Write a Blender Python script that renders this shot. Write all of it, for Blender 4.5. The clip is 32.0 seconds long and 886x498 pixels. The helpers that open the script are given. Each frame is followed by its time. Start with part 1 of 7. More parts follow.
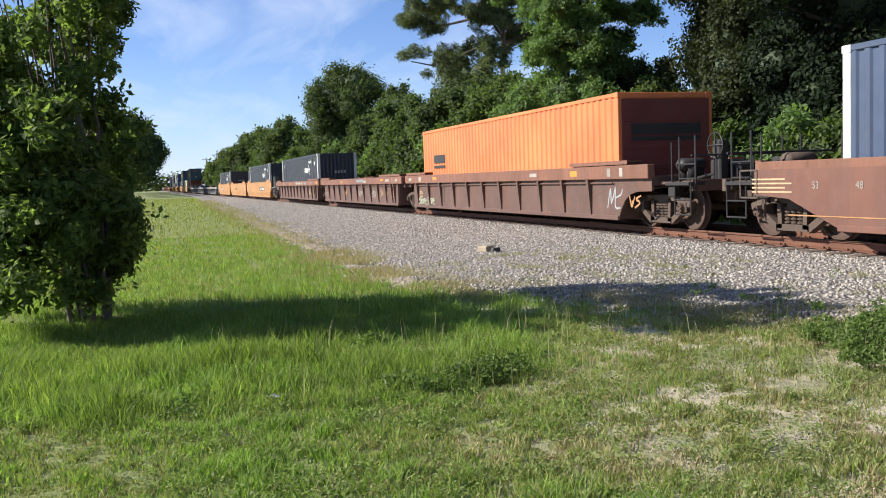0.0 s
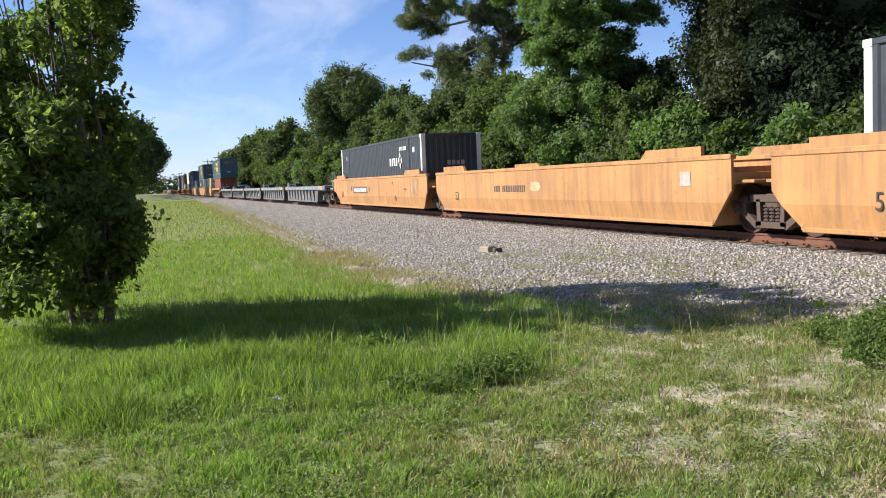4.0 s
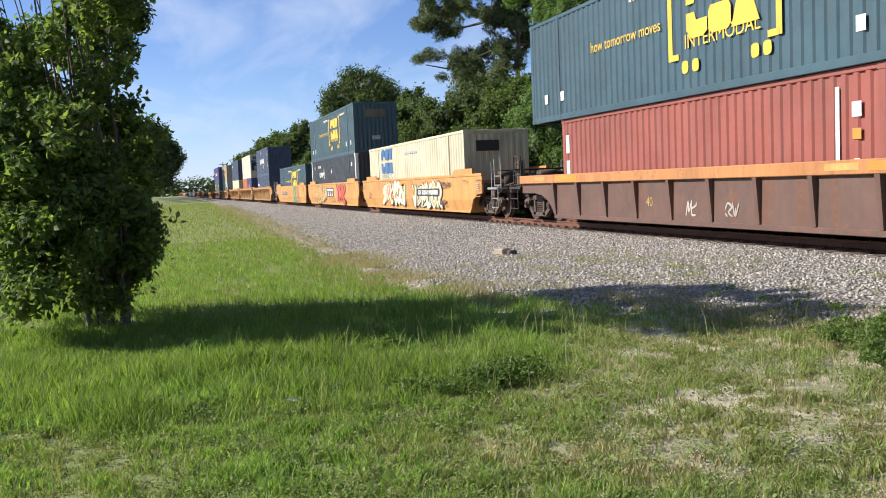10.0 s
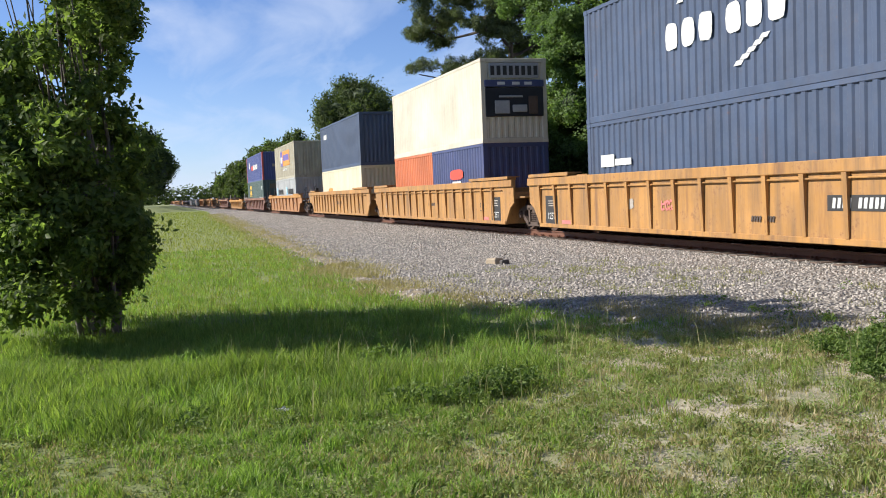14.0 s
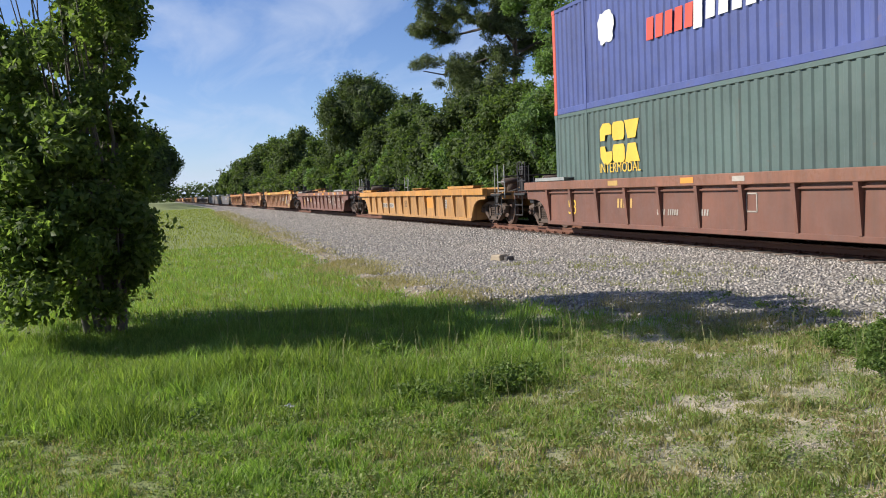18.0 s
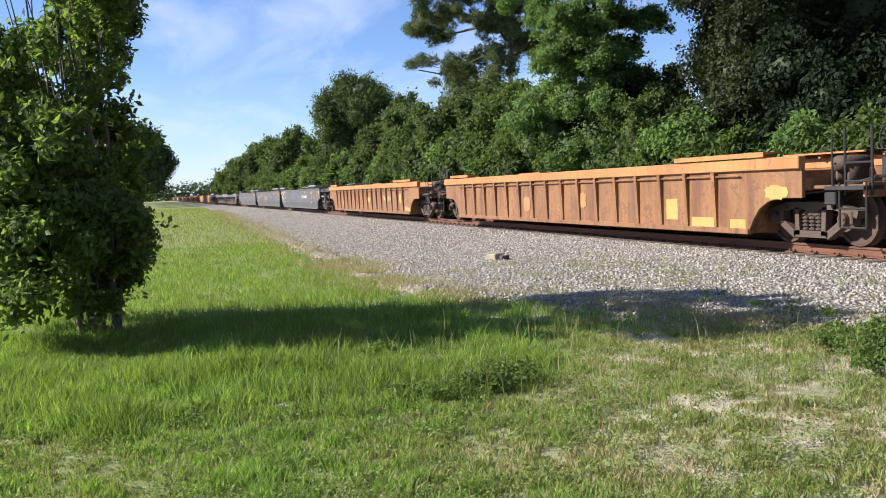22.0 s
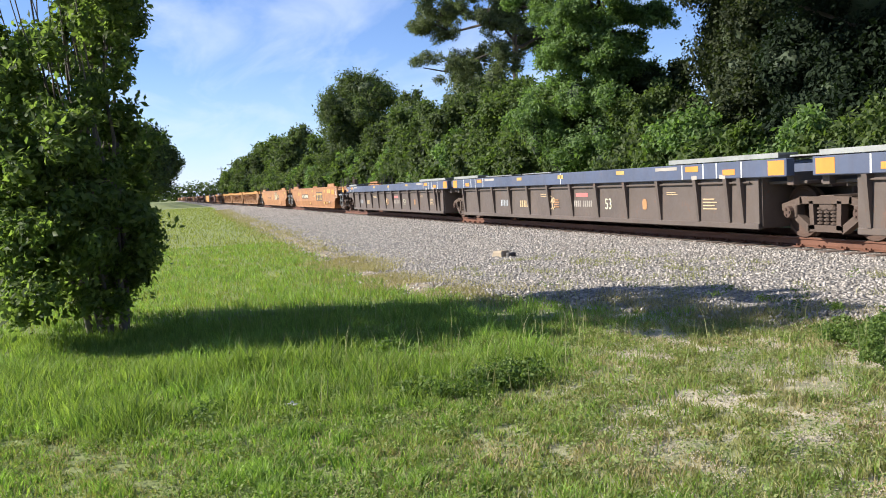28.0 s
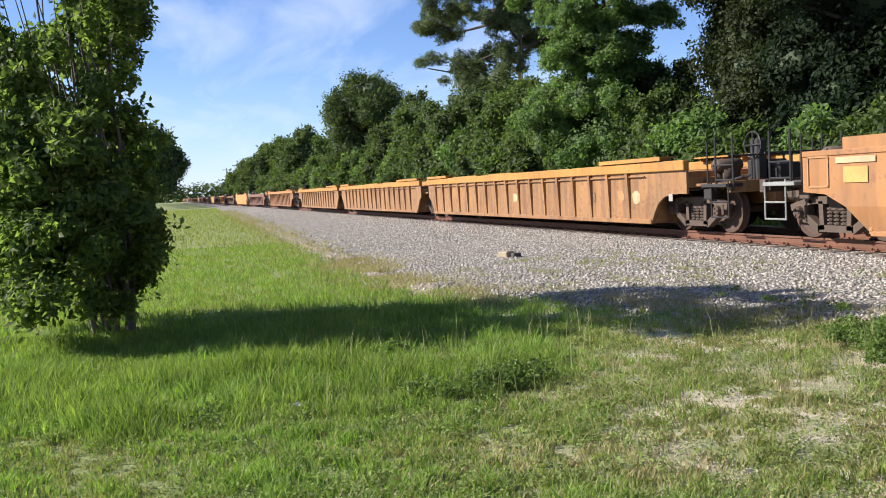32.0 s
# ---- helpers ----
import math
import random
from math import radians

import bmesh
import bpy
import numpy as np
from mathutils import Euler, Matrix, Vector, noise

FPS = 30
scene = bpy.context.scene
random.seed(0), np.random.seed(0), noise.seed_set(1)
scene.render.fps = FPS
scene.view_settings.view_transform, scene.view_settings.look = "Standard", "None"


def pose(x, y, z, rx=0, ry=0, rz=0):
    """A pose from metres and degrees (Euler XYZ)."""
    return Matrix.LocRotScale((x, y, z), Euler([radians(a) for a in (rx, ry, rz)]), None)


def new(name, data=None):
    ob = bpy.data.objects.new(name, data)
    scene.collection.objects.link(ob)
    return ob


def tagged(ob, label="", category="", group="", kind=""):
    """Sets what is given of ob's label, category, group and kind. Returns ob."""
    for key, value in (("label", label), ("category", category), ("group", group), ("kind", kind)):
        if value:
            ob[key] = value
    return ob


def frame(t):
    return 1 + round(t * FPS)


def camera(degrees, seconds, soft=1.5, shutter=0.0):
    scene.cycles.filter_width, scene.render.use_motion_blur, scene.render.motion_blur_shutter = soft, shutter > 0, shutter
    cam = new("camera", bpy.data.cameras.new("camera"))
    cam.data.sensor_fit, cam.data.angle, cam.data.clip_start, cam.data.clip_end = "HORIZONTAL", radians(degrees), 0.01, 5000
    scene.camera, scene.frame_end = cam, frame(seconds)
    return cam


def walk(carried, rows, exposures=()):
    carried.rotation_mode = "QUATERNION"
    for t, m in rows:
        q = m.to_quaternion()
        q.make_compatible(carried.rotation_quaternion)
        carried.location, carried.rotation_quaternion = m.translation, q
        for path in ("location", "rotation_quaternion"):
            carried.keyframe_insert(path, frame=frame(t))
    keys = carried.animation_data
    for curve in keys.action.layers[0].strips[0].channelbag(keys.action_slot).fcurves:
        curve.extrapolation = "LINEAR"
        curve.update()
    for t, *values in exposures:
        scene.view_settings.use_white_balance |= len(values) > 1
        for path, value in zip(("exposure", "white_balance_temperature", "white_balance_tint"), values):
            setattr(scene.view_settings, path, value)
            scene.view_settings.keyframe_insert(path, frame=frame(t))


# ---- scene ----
# The place: x runs along the railway in the train's direction, y away from the viewer, z = 0 at the top of the rails.
SPEED = 22.16           # train, metres per second
YC = 12.11              # centre line of the track
GROUND = -0.35

cam = camera(51.155, 32.0, soft=1.0)
EYE = (0.0, 0.0, 1.302)
TURNS = (
    (0.0, 85.643, 2.009, 72.131),
    (0.5, 85.642, 2.182, 72.188),
    (1.0, 85.768, 2.293, 72.249),
    (1.5, 85.829, 2.312, 72.206),
    (2.0, 85.873, 2.272, 72.26),
    (2.5, 85.831, 2.311, 72.345),
    (3.0, 85.79, 2.349, 72.389),
    (3.5, 85.736, 2.335, 72.294),
    (5.5, 85.604, 2.487, 72.117),
    (6.0, 85.676, 2.463, 72.448),
    (6.5, 85.723, 2.559, 72.712),
    (7.0, 85.717, 2.628, 72.922),
    (7.5, 85.69, 2.676, 73.096),
    (8.0, 85.658, 2.718, 73.061),
    (8.5, 85.764, 2.732, 73.106),
    (9.0, 85.956, 2.694, 73.237),
    (9.5, 85.946, 2.657, 73.282),
    (10.0, 85.867, 2.479, 73.099),
    (10.5, 85.934, 2.219, 72.733),
    (11.0, 86.05, 2.098, 72.649),
    (11.5, 86.152, 2.104, 72.584),
    (12.0, 86.341, 2.074, 72.594),
    (12.5, 86.447, 2.289, 72.722),
    (13.0, 86.45, 2.413, 72.825),
    (13.5, 86.428, 2.342, 72.835),
    (14.0, 86.435, 2.244, 72.659),
    (14.5, 86.373, 2.294, 72.664),
    (16.5, 86.3, 2.735, 72.735),
    (17.0, 86.235, 2.671, 72.687),
    (17.5, 86.218, 2.454, 72.834),
    (18.0, 86.238, 2.41, 72.936),
    (18.5, 86.283, 2.439, 72.752),
    (19.0, 86.373, 2.158, 72.553),
    (19.5, 86.323, 1.911, 72.398),
    (20.0, 86.371, 2.054, 72.387),
    (20.5, 86.358, 2.225, 72.5),
    (21.0, 86.335, 2.194, 72.51),
    (21.5, 86.236, 2.175, 72.477),
    (22.0, 86.164, 2.388, 72.649),
    (22.5, 86.13, 2.521, 72.784),
    (23.0, 86.06, 2.489, 72.96),
    (23.5, 85.927, 2.657, 73.036),
    (24.0, 85.742, 2.76, 72.967),
    (24.5, 85.666, 2.768, 72.923),
    (25.0, 85.989, 2.528, 72.785),
    (25.5, 86.068, 2.493, 72.715),
    (27.5, 86.077, 2.946, 72.902),
    (28.0, 86.035, 2.923, 73.005),
    (28.5, 86.1, 2.861, 73.209),
    (29.0, 86.207, 2.791, 73.163),
    (29.5, 86.343, 2.742, 73.077),
    (30.0, 86.382, 2.778, 73.109),
    (30.5, 86.367, 2.71, 73.184),
    (31.0, 86.364, 2.645, 73.184),
    (31.5, 86.137, 2.802, 73.255),
    (32.0, 86.09, 3.013, 73.316),
)
EXPOSURE = ((0, 0.81), (1, 0.61), (2, 0.8), (3, 0.8), (6, 0.86), (9.5, 0.88), (10, 0.72), (10.5, 0.55), (11, 0.37), (12, 0.29), (13, 0.52), (14, 0.68), (17, 0.56), (18, 0.53), (18.7, 0.8), (19.3, 0.92), (20, 0.92), (23, 0.95), (28, 0.97), (32, 0.92))
walk(cam, [(t, pose(*EYE, a, b, c)) for t, a, b, c in TURNS], exposures=EXPOSURE)

# ---- light ----
SUN_EL = radians(33.0)
SUN_WAY = Vector((0.32 * math.cos(SUN_EL), 0.947 * math.cos(SUN_EL), -math.sin(SUN_EL)))   # the way the sunlight travels
world = bpy.data.worlds.new("sky")
scene.world = world
world.use_nodes = True
wn, wl = world.node_tree.nodes, world.node_tree.links
wn.clear()
w_out, w_bg = wn.new("ShaderNodeOutputWorld"), wn.new("ShaderNodeBackground")
sky = wn.new("ShaderNodeTexSky")
sky.sky_type, sky.sun_disc = "NISHITA", False
sky.sun_elevation = SUN_EL
sky.sun_rotation = math.atan2(-SUN_WAY.x, -SUN_WAY.y)
sky.air_density, sky.dust_density, sky.ozone_density = 0.85, 0.1, 5.0
w_bg.inputs["Strength"].default_value = 0.09
# thin cirrus over the whole sky
tc = wn.new("ShaderNodeTexCoord")
sep = wn.new("ShaderNodeSeparateXYZ")
wl.new(tc.outputs["Generated"], sep.inputs[0])
zz = wn.new("ShaderNodeMath"); zz.operation = "ADD"; zz.inputs[1].default_value = 0.12
wl.new(sep.outputs["Z"], zz.inputs[0])
inv = wn.new("ShaderNodeMath"); inv.operation = "DIVIDE"; inv.inputs[0].default_value = 1.0
wl.new(zz.outputs[0], inv.inputs[1])
flat = wn.new("ShaderNodeVectorMath"); flat.operation = "SCALE"
wl.new(tc.outputs["Generated"], flat.inputs[0]); wl.new(inv.outputs[0], flat.inputs["Scale"])
mapn = wn.new("ShaderNodeMapping")
mapn.inputs["Rotation"].default_value = (0, 0, radians(20))
mapn.inputs["Scale"].default_value = (0.55, 1.5, 0.0)
wl.new(flat.outputs[0], mapn.inputs["Vector"])
cn = wn.new("ShaderNodeTexNoise")
cn.inputs["Scale"].default_value, cn.inputs["Detail"].default_value, cn.inputs["Roughness"].default_value, cn.inputs["Distortion"].default_value = 1.3, 6, 0.55, 0.7
wl.new(mapn.outputs[0], cn.inputs["Vector"])
cr = wn.new("ShaderNodeValToRGB")
cr.color_ramp.elements[0].position, cr.color_ramp.elements[1].position = 0.46, 0.80
cr.color_ramp.elements[1].color = (0.75, 0.75, 0.75, 1)
wl.new(cn.outputs["Fac"], cr.inputs[0])
cmix = wn.new("ShaderNodeMix"); cmix.data_type = "RGBA"
cmix.inputs["B"].default_value = (4.9, 5.6, 7.1, 1)
deep = wn.new("ShaderNodeMix"); deep.data_type, deep.blend_type = "RGBA", "MULTIPLY"
deep.inputs["Factor"].default_value = 1.0
deep.inputs["B"].default_value = (0.92, 0.90, 1.04, 1)
wl.new(sky.outputs[0], deep.inputs["A"])
wl.new(cr.outputs[0], cmix.inputs["Factor"]); wl.new(deep.outputs["Result"], cmix.inputs["A"])
haze = wn.new("ShaderNodeMapRange")     # pale haze towards the horizon, all round
haze.inputs["From Min"].default_value, haze.inputs["From Max"].default_value, haze.inputs["To Min"].default_value, haze.inputs["To Max"].default_value = 0.0, 0.14, 0.30, 0.0
wl.new(sep.outputs["Z"], haze.inputs["Value"])
hmix = wn.new("ShaderNodeMix"); hmix.data_type = "RGBA"
hmix.inputs["B"].default_value = (4.4, 5.7, 8.0, 1)
wl.new(haze.outputs[0], hmix.inputs["Factor"]); wl.new(cmix.outputs["Result"], hmix.inputs["A"])
wl.new(hmix.outputs["Result"], w_bg.inputs["Color"]); wl.new(w_bg.outputs[0], w_out.inputs[0])

sun = new("sun", bpy.data.lights.new("sun", "SUN"))
sun.data.energy, sun.data.angle, sun.data.color = 5.0, radians(0.55), (1.0, 0.95, 0.88)
sun.rotation_mode = "QUATERNION"
sun.rotation_quaternion = SUN_WAY.to_track_quat("-Z", "Y")

# ---- materials ----
def nodes_of(name):
    m = bpy.data.materials.new(name)
    m.use_nodes = True
    n = m.node_tree.nodes
    return m, n, m.node_tree.links, n["Principled BSDF"]


def noise_node(n, l, scale, detail=4, rough=0.6, vec=None, stretch=None, coords="Object"):
    t = n.new("ShaderNodeTexCoord")
    tex = n.new("ShaderNodeTexNoise")
    tex.inputs["Scale"].default_value, tex.inputs["Detail"].default_value, tex.inputs["Roughness"].default_value = scale, detail, rough
    src = t.outputs[coords] if vec is None else vec
    if stretch:
        mp = n.new("ShaderNodeMapping")
        mp.inputs["Scale"].default_value = stretch
        l.new(src, mp.inputs[0])
        src = mp.outputs[0]
    l.new(src, tex.inputs["Vector"])
    return tex.outputs["Fac"]


def ramp(n, l, fac, a, b, ca=(0, 0, 0), cb=(1, 1, 1)):
    r = n.new("ShaderNodeValToRGB")
    r.color_ramp.elements[0].position, r.color_ramp.elements[1].position = a, b
    r.color_ramp.elements[0].color, r.color_ramp.elements[1].color = (*ca, 1), (*cb, 1)
    l.new(fac, r.inputs[0])
    return r.outputs[0]


def mix(n, l, fac, a, b, mode="MIX"):
    m = n.new("ShaderNodeMix")
    m.data_type, m.blend_type = "RGBA", mode
    for sock, v in (("Factor", fac), ("A", a), ("B", b)):
        if isinstance(v, (int, float)):
            m.inputs[sock].default_value = v
        elif isinstance(v, tuple):
            m.inputs[sock].default_value = (*v, 1)
        else:
            l.new(v, m.inputs[sock])
    return m.outputs["Result"]


def bump(n, l, b, height, strength, dist):
    bn = n.new("ShaderNodeBump")
    bn.inputs["Strength"].default_value, bn.inputs["Distance"].default_value = strength, dist
    l.new(height, bn.inputs["Height"])
    l.new(bn.outputs[0], b.inputs["Normal"])


def paint(name, rgb, rust=0.3, dirt=0.35, rough=0.55):
    """Weathered paint on steel: faded blotches, rust that runs down, road dirt; no two pieces alike."""
    m, n, l, b = nodes_of(name)
    t, info = n.new("ShaderNodeTexCoord"), n.new("ShaderNodeObjectInfo")
    away = n.new("ShaderNodeVectorMath"); away.operation = "MULTIPLY_ADD"
    spread = n.new("ShaderNodeCombineXYZ")
    l.new(info.outputs["Random"], spread.inputs["X"])
    l.new(spread.outputs[0], away.inputs[0]); away.inputs[1].default_value = (90.0, 0, 0)
    l.new(t.outputs["Object"], away.inputs[2])
    at = away.outputs[0]
    big = noise_node(n, l, 0.55, 5, 0.6, vec=at)
    mid = noise_node(n, l, 2.3, 6, 0.7, vec=at)
    fine = noise_node(n, l, 11.0, 5, 0.7, vec=at)
    streak = noise_node(n, l, 4.5, 5, 0.65, vec=at, stretch=(1.0, 1.0, 0.07))
    runs = noise_node(n, l, 1.7, 5, 0.7, vec=at, stretch=(1.0, 1.0, 0.16))
    tone = ramp(n, l, big, 0.3, 0.7, tuple(c * 0.74 for c in rgb), tuple(min(1, c * 1.12) for c in rgb))
    fade = mix(n, l, ramp(n, l, mid, 0.42, 0.72, (0, 0, 0), (0.3 + 0.3 * rust,) * 3), tone, tuple(min(1, c * 0.72 + 0.055) for c in rgb))
    soot = mix(n, l, ramp(n, l, streak, 0.44, 0.72, (0, 0, 0), (min(0.9, dirt * 1.3),) * 3), fade, (0.07, 0.052, 0.042))
    lo = 0.66 - 0.28 * rust
    brown = ramp(n, l, fine, 0.3, 0.7, (0.085, 0.034, 0.018), (0.20, 0.082, 0.036))
    out = mix(n, l, ramp(n, l, runs, lo, lo + 0.14, (0, 0, 0), (min(0.9, 0.3 + rust),) * 3), soot, brown)
    both = n.new("ShaderNodeMath"); both.operation = "MULTIPLY"
    l.new(mid, both.inputs[0]); l.new(fine, both.inputs[1])
    out = mix(n, l, ramp(n, l, both.outputs[0], lo * 0.55, lo * 0.55 + 0.05, (0, 0, 0), (min(0.85, 0.2 + rust),) * 3), out, brown)
    l.new(out, b.inputs["Base Color"])
    l.new(ramp(n, l, fine, 0.2, 0.8, (rough - 0.1,) * 3, (rough + 0.2,) * 3), b.inputs["Roughness"])
    bump(n, l, b, fine, 0.12, 0.004)
    return m


def plain(name, rgb, rough=0.6, metal=0.0, var=0.25, scale=12.0, bumpy=0.15):
    m, n, l, b = nodes_of(name)
    f = noise_node(n, l, scale, 5, 0.65)
    g = noise_node(n, l, scale * 0.12, 3, 0.5)
    c = mix(n, l, ramp(n, l, g, 0.3, 0.7), tuple(x * (1 - var * 0.6) for x in rgb), tuple(min(1, x * (1 + var * 0.6)) for x in rgb))
    c = mix(n, l, ramp(n, l, f, 0.3, 0.75, (0, 0, 0), (var,) * 3), c, tuple(x * 0.45 for x in rgb))
    l.new(c, b.inputs["Base Color"])
    b.inputs["Roughness"].default_value, b.inputs["Metallic"].default_value = rough, metal
    bump(n, l, b, f, bumpy, 0.01)
    return m


def leafy(name, dark, light, trans=0.35, rough=0.5, patch=0.5, depth=0.5):
    m, n, l, b = nodes_of(name)
    geo = n.new("ShaderNodeNewGeometry")
    g = noise_node(n, l, patch, 4, 0.6)
    c = ramp(n, l, geo.outputs["Random Per Island"], 0.0, 1.0, dark, light)
    c = mix(n, l, ramp(n, l, g, 0.35, 0.65, (0, 0, 0), (depth,) * 3), c, tuple(x * 0.6 for x in dark))
    l.new(c, b.inputs["Base Color"])
    b.inputs["Roughness"].default_value = rough
    b.inputs["Specular IOR Level"].default_value = 0.2
    tr = n.new("ShaderNodeBsdfTranslucent")
    l.new(mix(n, l, 1.0, c, (1.0, 1.15, 0.5), "MULTIPLY"), tr.inputs["Color"])
    ms = n.new("ShaderNodeMixShader")
    ms.inputs[0].default_value = trans
    l.new(b.outputs[0], ms.inputs[1]); l.new(tr.outputs[0], ms.inputs[2])
    l.new(ms.outputs[0], n["Material Output"].inputs["Surface"])
    return m


PAINT = {
    "brown": paint("brown_car_paint", (0.125, 0.064, 0.045), 0.45, 0.45),
    "maroon": paint("maroon_car_paint", (0.165, 0.068, 0.042), 0.25, 0.3),
    "orange": paint("orange_yellow_car_paint", (0.54, 0.26, 0.068), 0.14, 0.3),
    "peach": paint("tan_orange_car_paint", (0.46, 0.225, 0.075), 0.16, 0.35),
    "yellow": paint("yellow_car_paint", (0.42, 0.21, 0.055), 0.3, 0.5),
    "tan": paint("faded_yellow_car_paint", (0.33, 0.16, 0.055), 0.5, 0.45),
    "rust": paint("rusted_orange_car_paint", (0.29, 0.13, 0.045), 0.6, 0.4),
    "salmon": paint("faded_orange_car_paint", (0.355, 0.158, 0.052), 0.3, 0.3),
    "grey": paint("grey_car_paint", (0.105, 0.096, 0.098), 0.14, 0.25),
    "lightgrey": paint("light_grey_car_paint", (0.135, 0.134, 0.127), 0.25, 0.45),
    "bluegrey": paint("faded_blue_chord_paint", (0.16, 0.2, 0.225), 0.18, 0.25),
    "darkgrey": paint("brown_grey_car_paint", (0.10, 0.074, 0.057), 0.2, 0.3),
    "navychord": paint("navy_chord_paint", (0.07, 0.088, 0.14), 0.08, 0.2),
    "yellowchord": paint("bright_yellow_chord_paint", (0.47, 0.215, 0.038), 0.3, 0.25),
    "orangechord": paint("orange_chord_paint", (0.48, 0.20, 0.06), 0.3, 0.25),
    "brownchord": paint("brown_chord_paint", (0.22, 0.092, 0.052), 0.5, 0.3),
}
BOXP = {
    "postbox": paint("charcoal_container_paint", (0.028, 0.035, 0.045), 0.03, 0.1, 0.45),
    "navy": paint("navy_container_paint", (0.050, 0.074, 0.128), 0.06, 0.15, 0.45),
    "orange": paint("orange_container_paint", (0.72, 0.20, 0.06), 0.04, 0.1, 0.5),
    "red": paint("red_container_paint", (0.28, 0.072, 0.05), 0.06, 0.2, 0.55),
    "bluegreen": paint("blue_green_container_paint", (0.036, 0.080, 0.100), 0.03, 0.12, 0.45),
    "green": paint("grey_green_container_paint", (0.075, 0.115, 0.10), 0.05, 0.12, 0.5),
    "cream": paint("cream_container_paint", (0.60, 0.54, 0.37), 0.06, 0.15, 0.5),
    "reefer": paint("ivory_container_paint", (0.56, 0.51, 0.39), 0.03, 0.1, 0.5),
    "greycream": paint("stained_grey_container_paint", (0.4, 0.365, 0.265), 0.15, 0.35, 0.6),
    "lightgrey": paint("pale_grey_container_paint", (0.40, 0.41, 0.40), 0.08, 0.2, 0.55),
    "purple": paint("violet_blue_container_paint", (0.06, 0.08, 0.23), 0.03, 0.1, 0.45),
    "orangered": paint("orange_red_container_paint", (0.55, 0.15, 0.05), 0.06, 0.15, 0.5),
    "blue": paint("blue_container_paint", (0.05, 0.065, 0.16), 0.05, 0.15, 0.45),
    "white": paint("white_post_paint", (0.72, 0.72, 0.66), 0.02, 0.1, 0.5),
    "redpost": paint("red_post_paint", (0.55, 0.09, 0.05), 0.02, 0.1, 0.5),
}
INK = {
    "white": plain("white_lettering_paint", (0.60, 0.60, 0.56), 0.6, var=0.2),
    "yellow": plain("yellow_lettering_paint", (0.66, 0.42, 0.05), 0.6, var=0.2),
    "black": plain("black_lettering_paint", (0.03, 0.028, 0.026), 0.6, var=0.2),
    "blue": plain("blue_lettering_paint", (0.05, 0.12, 0.26), 0.6, var=0.2),
    "red": plain("red_lettering_paint", (0.62, 0.07, 0.04), 0.6, var=0.2),
    "orange": plain("orange_patch_paint", (0.60, 0.235, 0.035), 0.6, var=0.2),
    "sky": plain("light_blue_patch_paint", (0.25, 0.58, 0.75), 0.6, var=0.2),
    "teal": plain("teal_graffiti_paint", (0.18, 0.45, 0.42), 0.6, var=0.25),
    "green": plain("green_graffiti_paint", (0.07, 0.28, 0.10), 0.6, var=0.25),
    "pale": plain("pale_graffiti_paint", (0.62, 0.60, 0.42), 0.6, var=0.3),
    "pink": plain("pink_graffiti_paint", (0.58, 0.17, 0.15), 0.6, var=0.3),
    "mint": plain("pale_green_graffiti_paint", (0.48, 0.58, 0.34), 0.6, var=0.3),
    "grey": plain("grey_graffiti_paint", (0.35, 0.36, 0.36), 0.6, var=0.3),
    "purple": plain("purple_patch_paint", (0.13, 0.10, 0.30), 0.6, var=0.2),
    "brownbox": plain("dark_brown_panel_paint", (0.09, 0.065, 0.05), 0.7, var=0.3),
    "slate": plain("slate_blue_patch_paint", (0.105, 0.11, 0.15), 0.6, var=0.35),
    "skypale": plain("pale_blue_graffiti_paint", (0.20, 0.25, 0.27), 0.6, var=0.3),
    "fadedbrown": plain("faded_tan_panel_paint", (0.40, 0.20, 0.08), 0.7, var=0.3),
    "fadedwhite": plain("faded_white_paint", (0.36, 0.32, 0.27), 0.7, var=0.4),
    "ghost": plain("worn_pale_graffiti_paint", (0.50, 0.36, 0.20), 0.7, var=0.5),
    "ghostteal": plain("worn_teal_graffiti_paint", (0.38, 0.40, 0.28), 0.7, var=0.5),
    "dim": plain("dim_yellow_grey_paint", (0.13, 0.11, 0.065), 0.7, var=0.5),
    "fadedyellow": plain("faded_yellow_paint", (0.48, 0.30, 0.09), 0.7, var=0.4),
}
M_TRUCK = plain("dusty_cast_steel", (0.10, 0.068, 0.05), 0.8, 0.1, 0.4, 14, 0.4)
M_TREAD = plain("rusty_wheel_face", (0.10, 0.06, 0.043), 0.75, 0.2, 0.4, 10, 0.2)
M_DARK = plain("black_fittings_paint", (0.03, 0.027, 0.026), 0.6, 0.1, 0.4, 10, 0.2)
M_RAIL = plain("rusted_rail_steel", (0.17, 0.075, 0.045), 0.7, 0.3, 0.35, 8, 0.2)
M_RAILTOP = plain("polished_rail_head", (0.42, 0.38, 0.35), 0.25, 0.9, 0.2, 8, 0.05)
M_TIE = plain("weathered_sleeper_timber", (0.15, 0.105, 0.08), 0.85, 0.0, 0.45, 6, 0.5)
M_WALKWAY = plain("galvanised_walkway", (0.36, 0.36, 0.33), 0.5, 0.5, 0.3, 15, 0.1)
M_GLASSY = plain("dark_machinery", (0.025, 0.028, 0.035), 0.45, 0.2, 0.3, 20, 0.2)
M_BARK = plain("dark_bark", (0.075, 0.06, 0.048), 0.9, 0, 0.5, 18, 0.8)
M_BARK_LIGHT = plain("grey_bark", (0.16, 0.135, 0.11), 0.9, 0, 0.5, 18, 0.8)
M_POLE = plain("weathered_pole_timber", (0.19, 0.165, 0.14), 0.85, 0, 0.4, 6, 0.4)
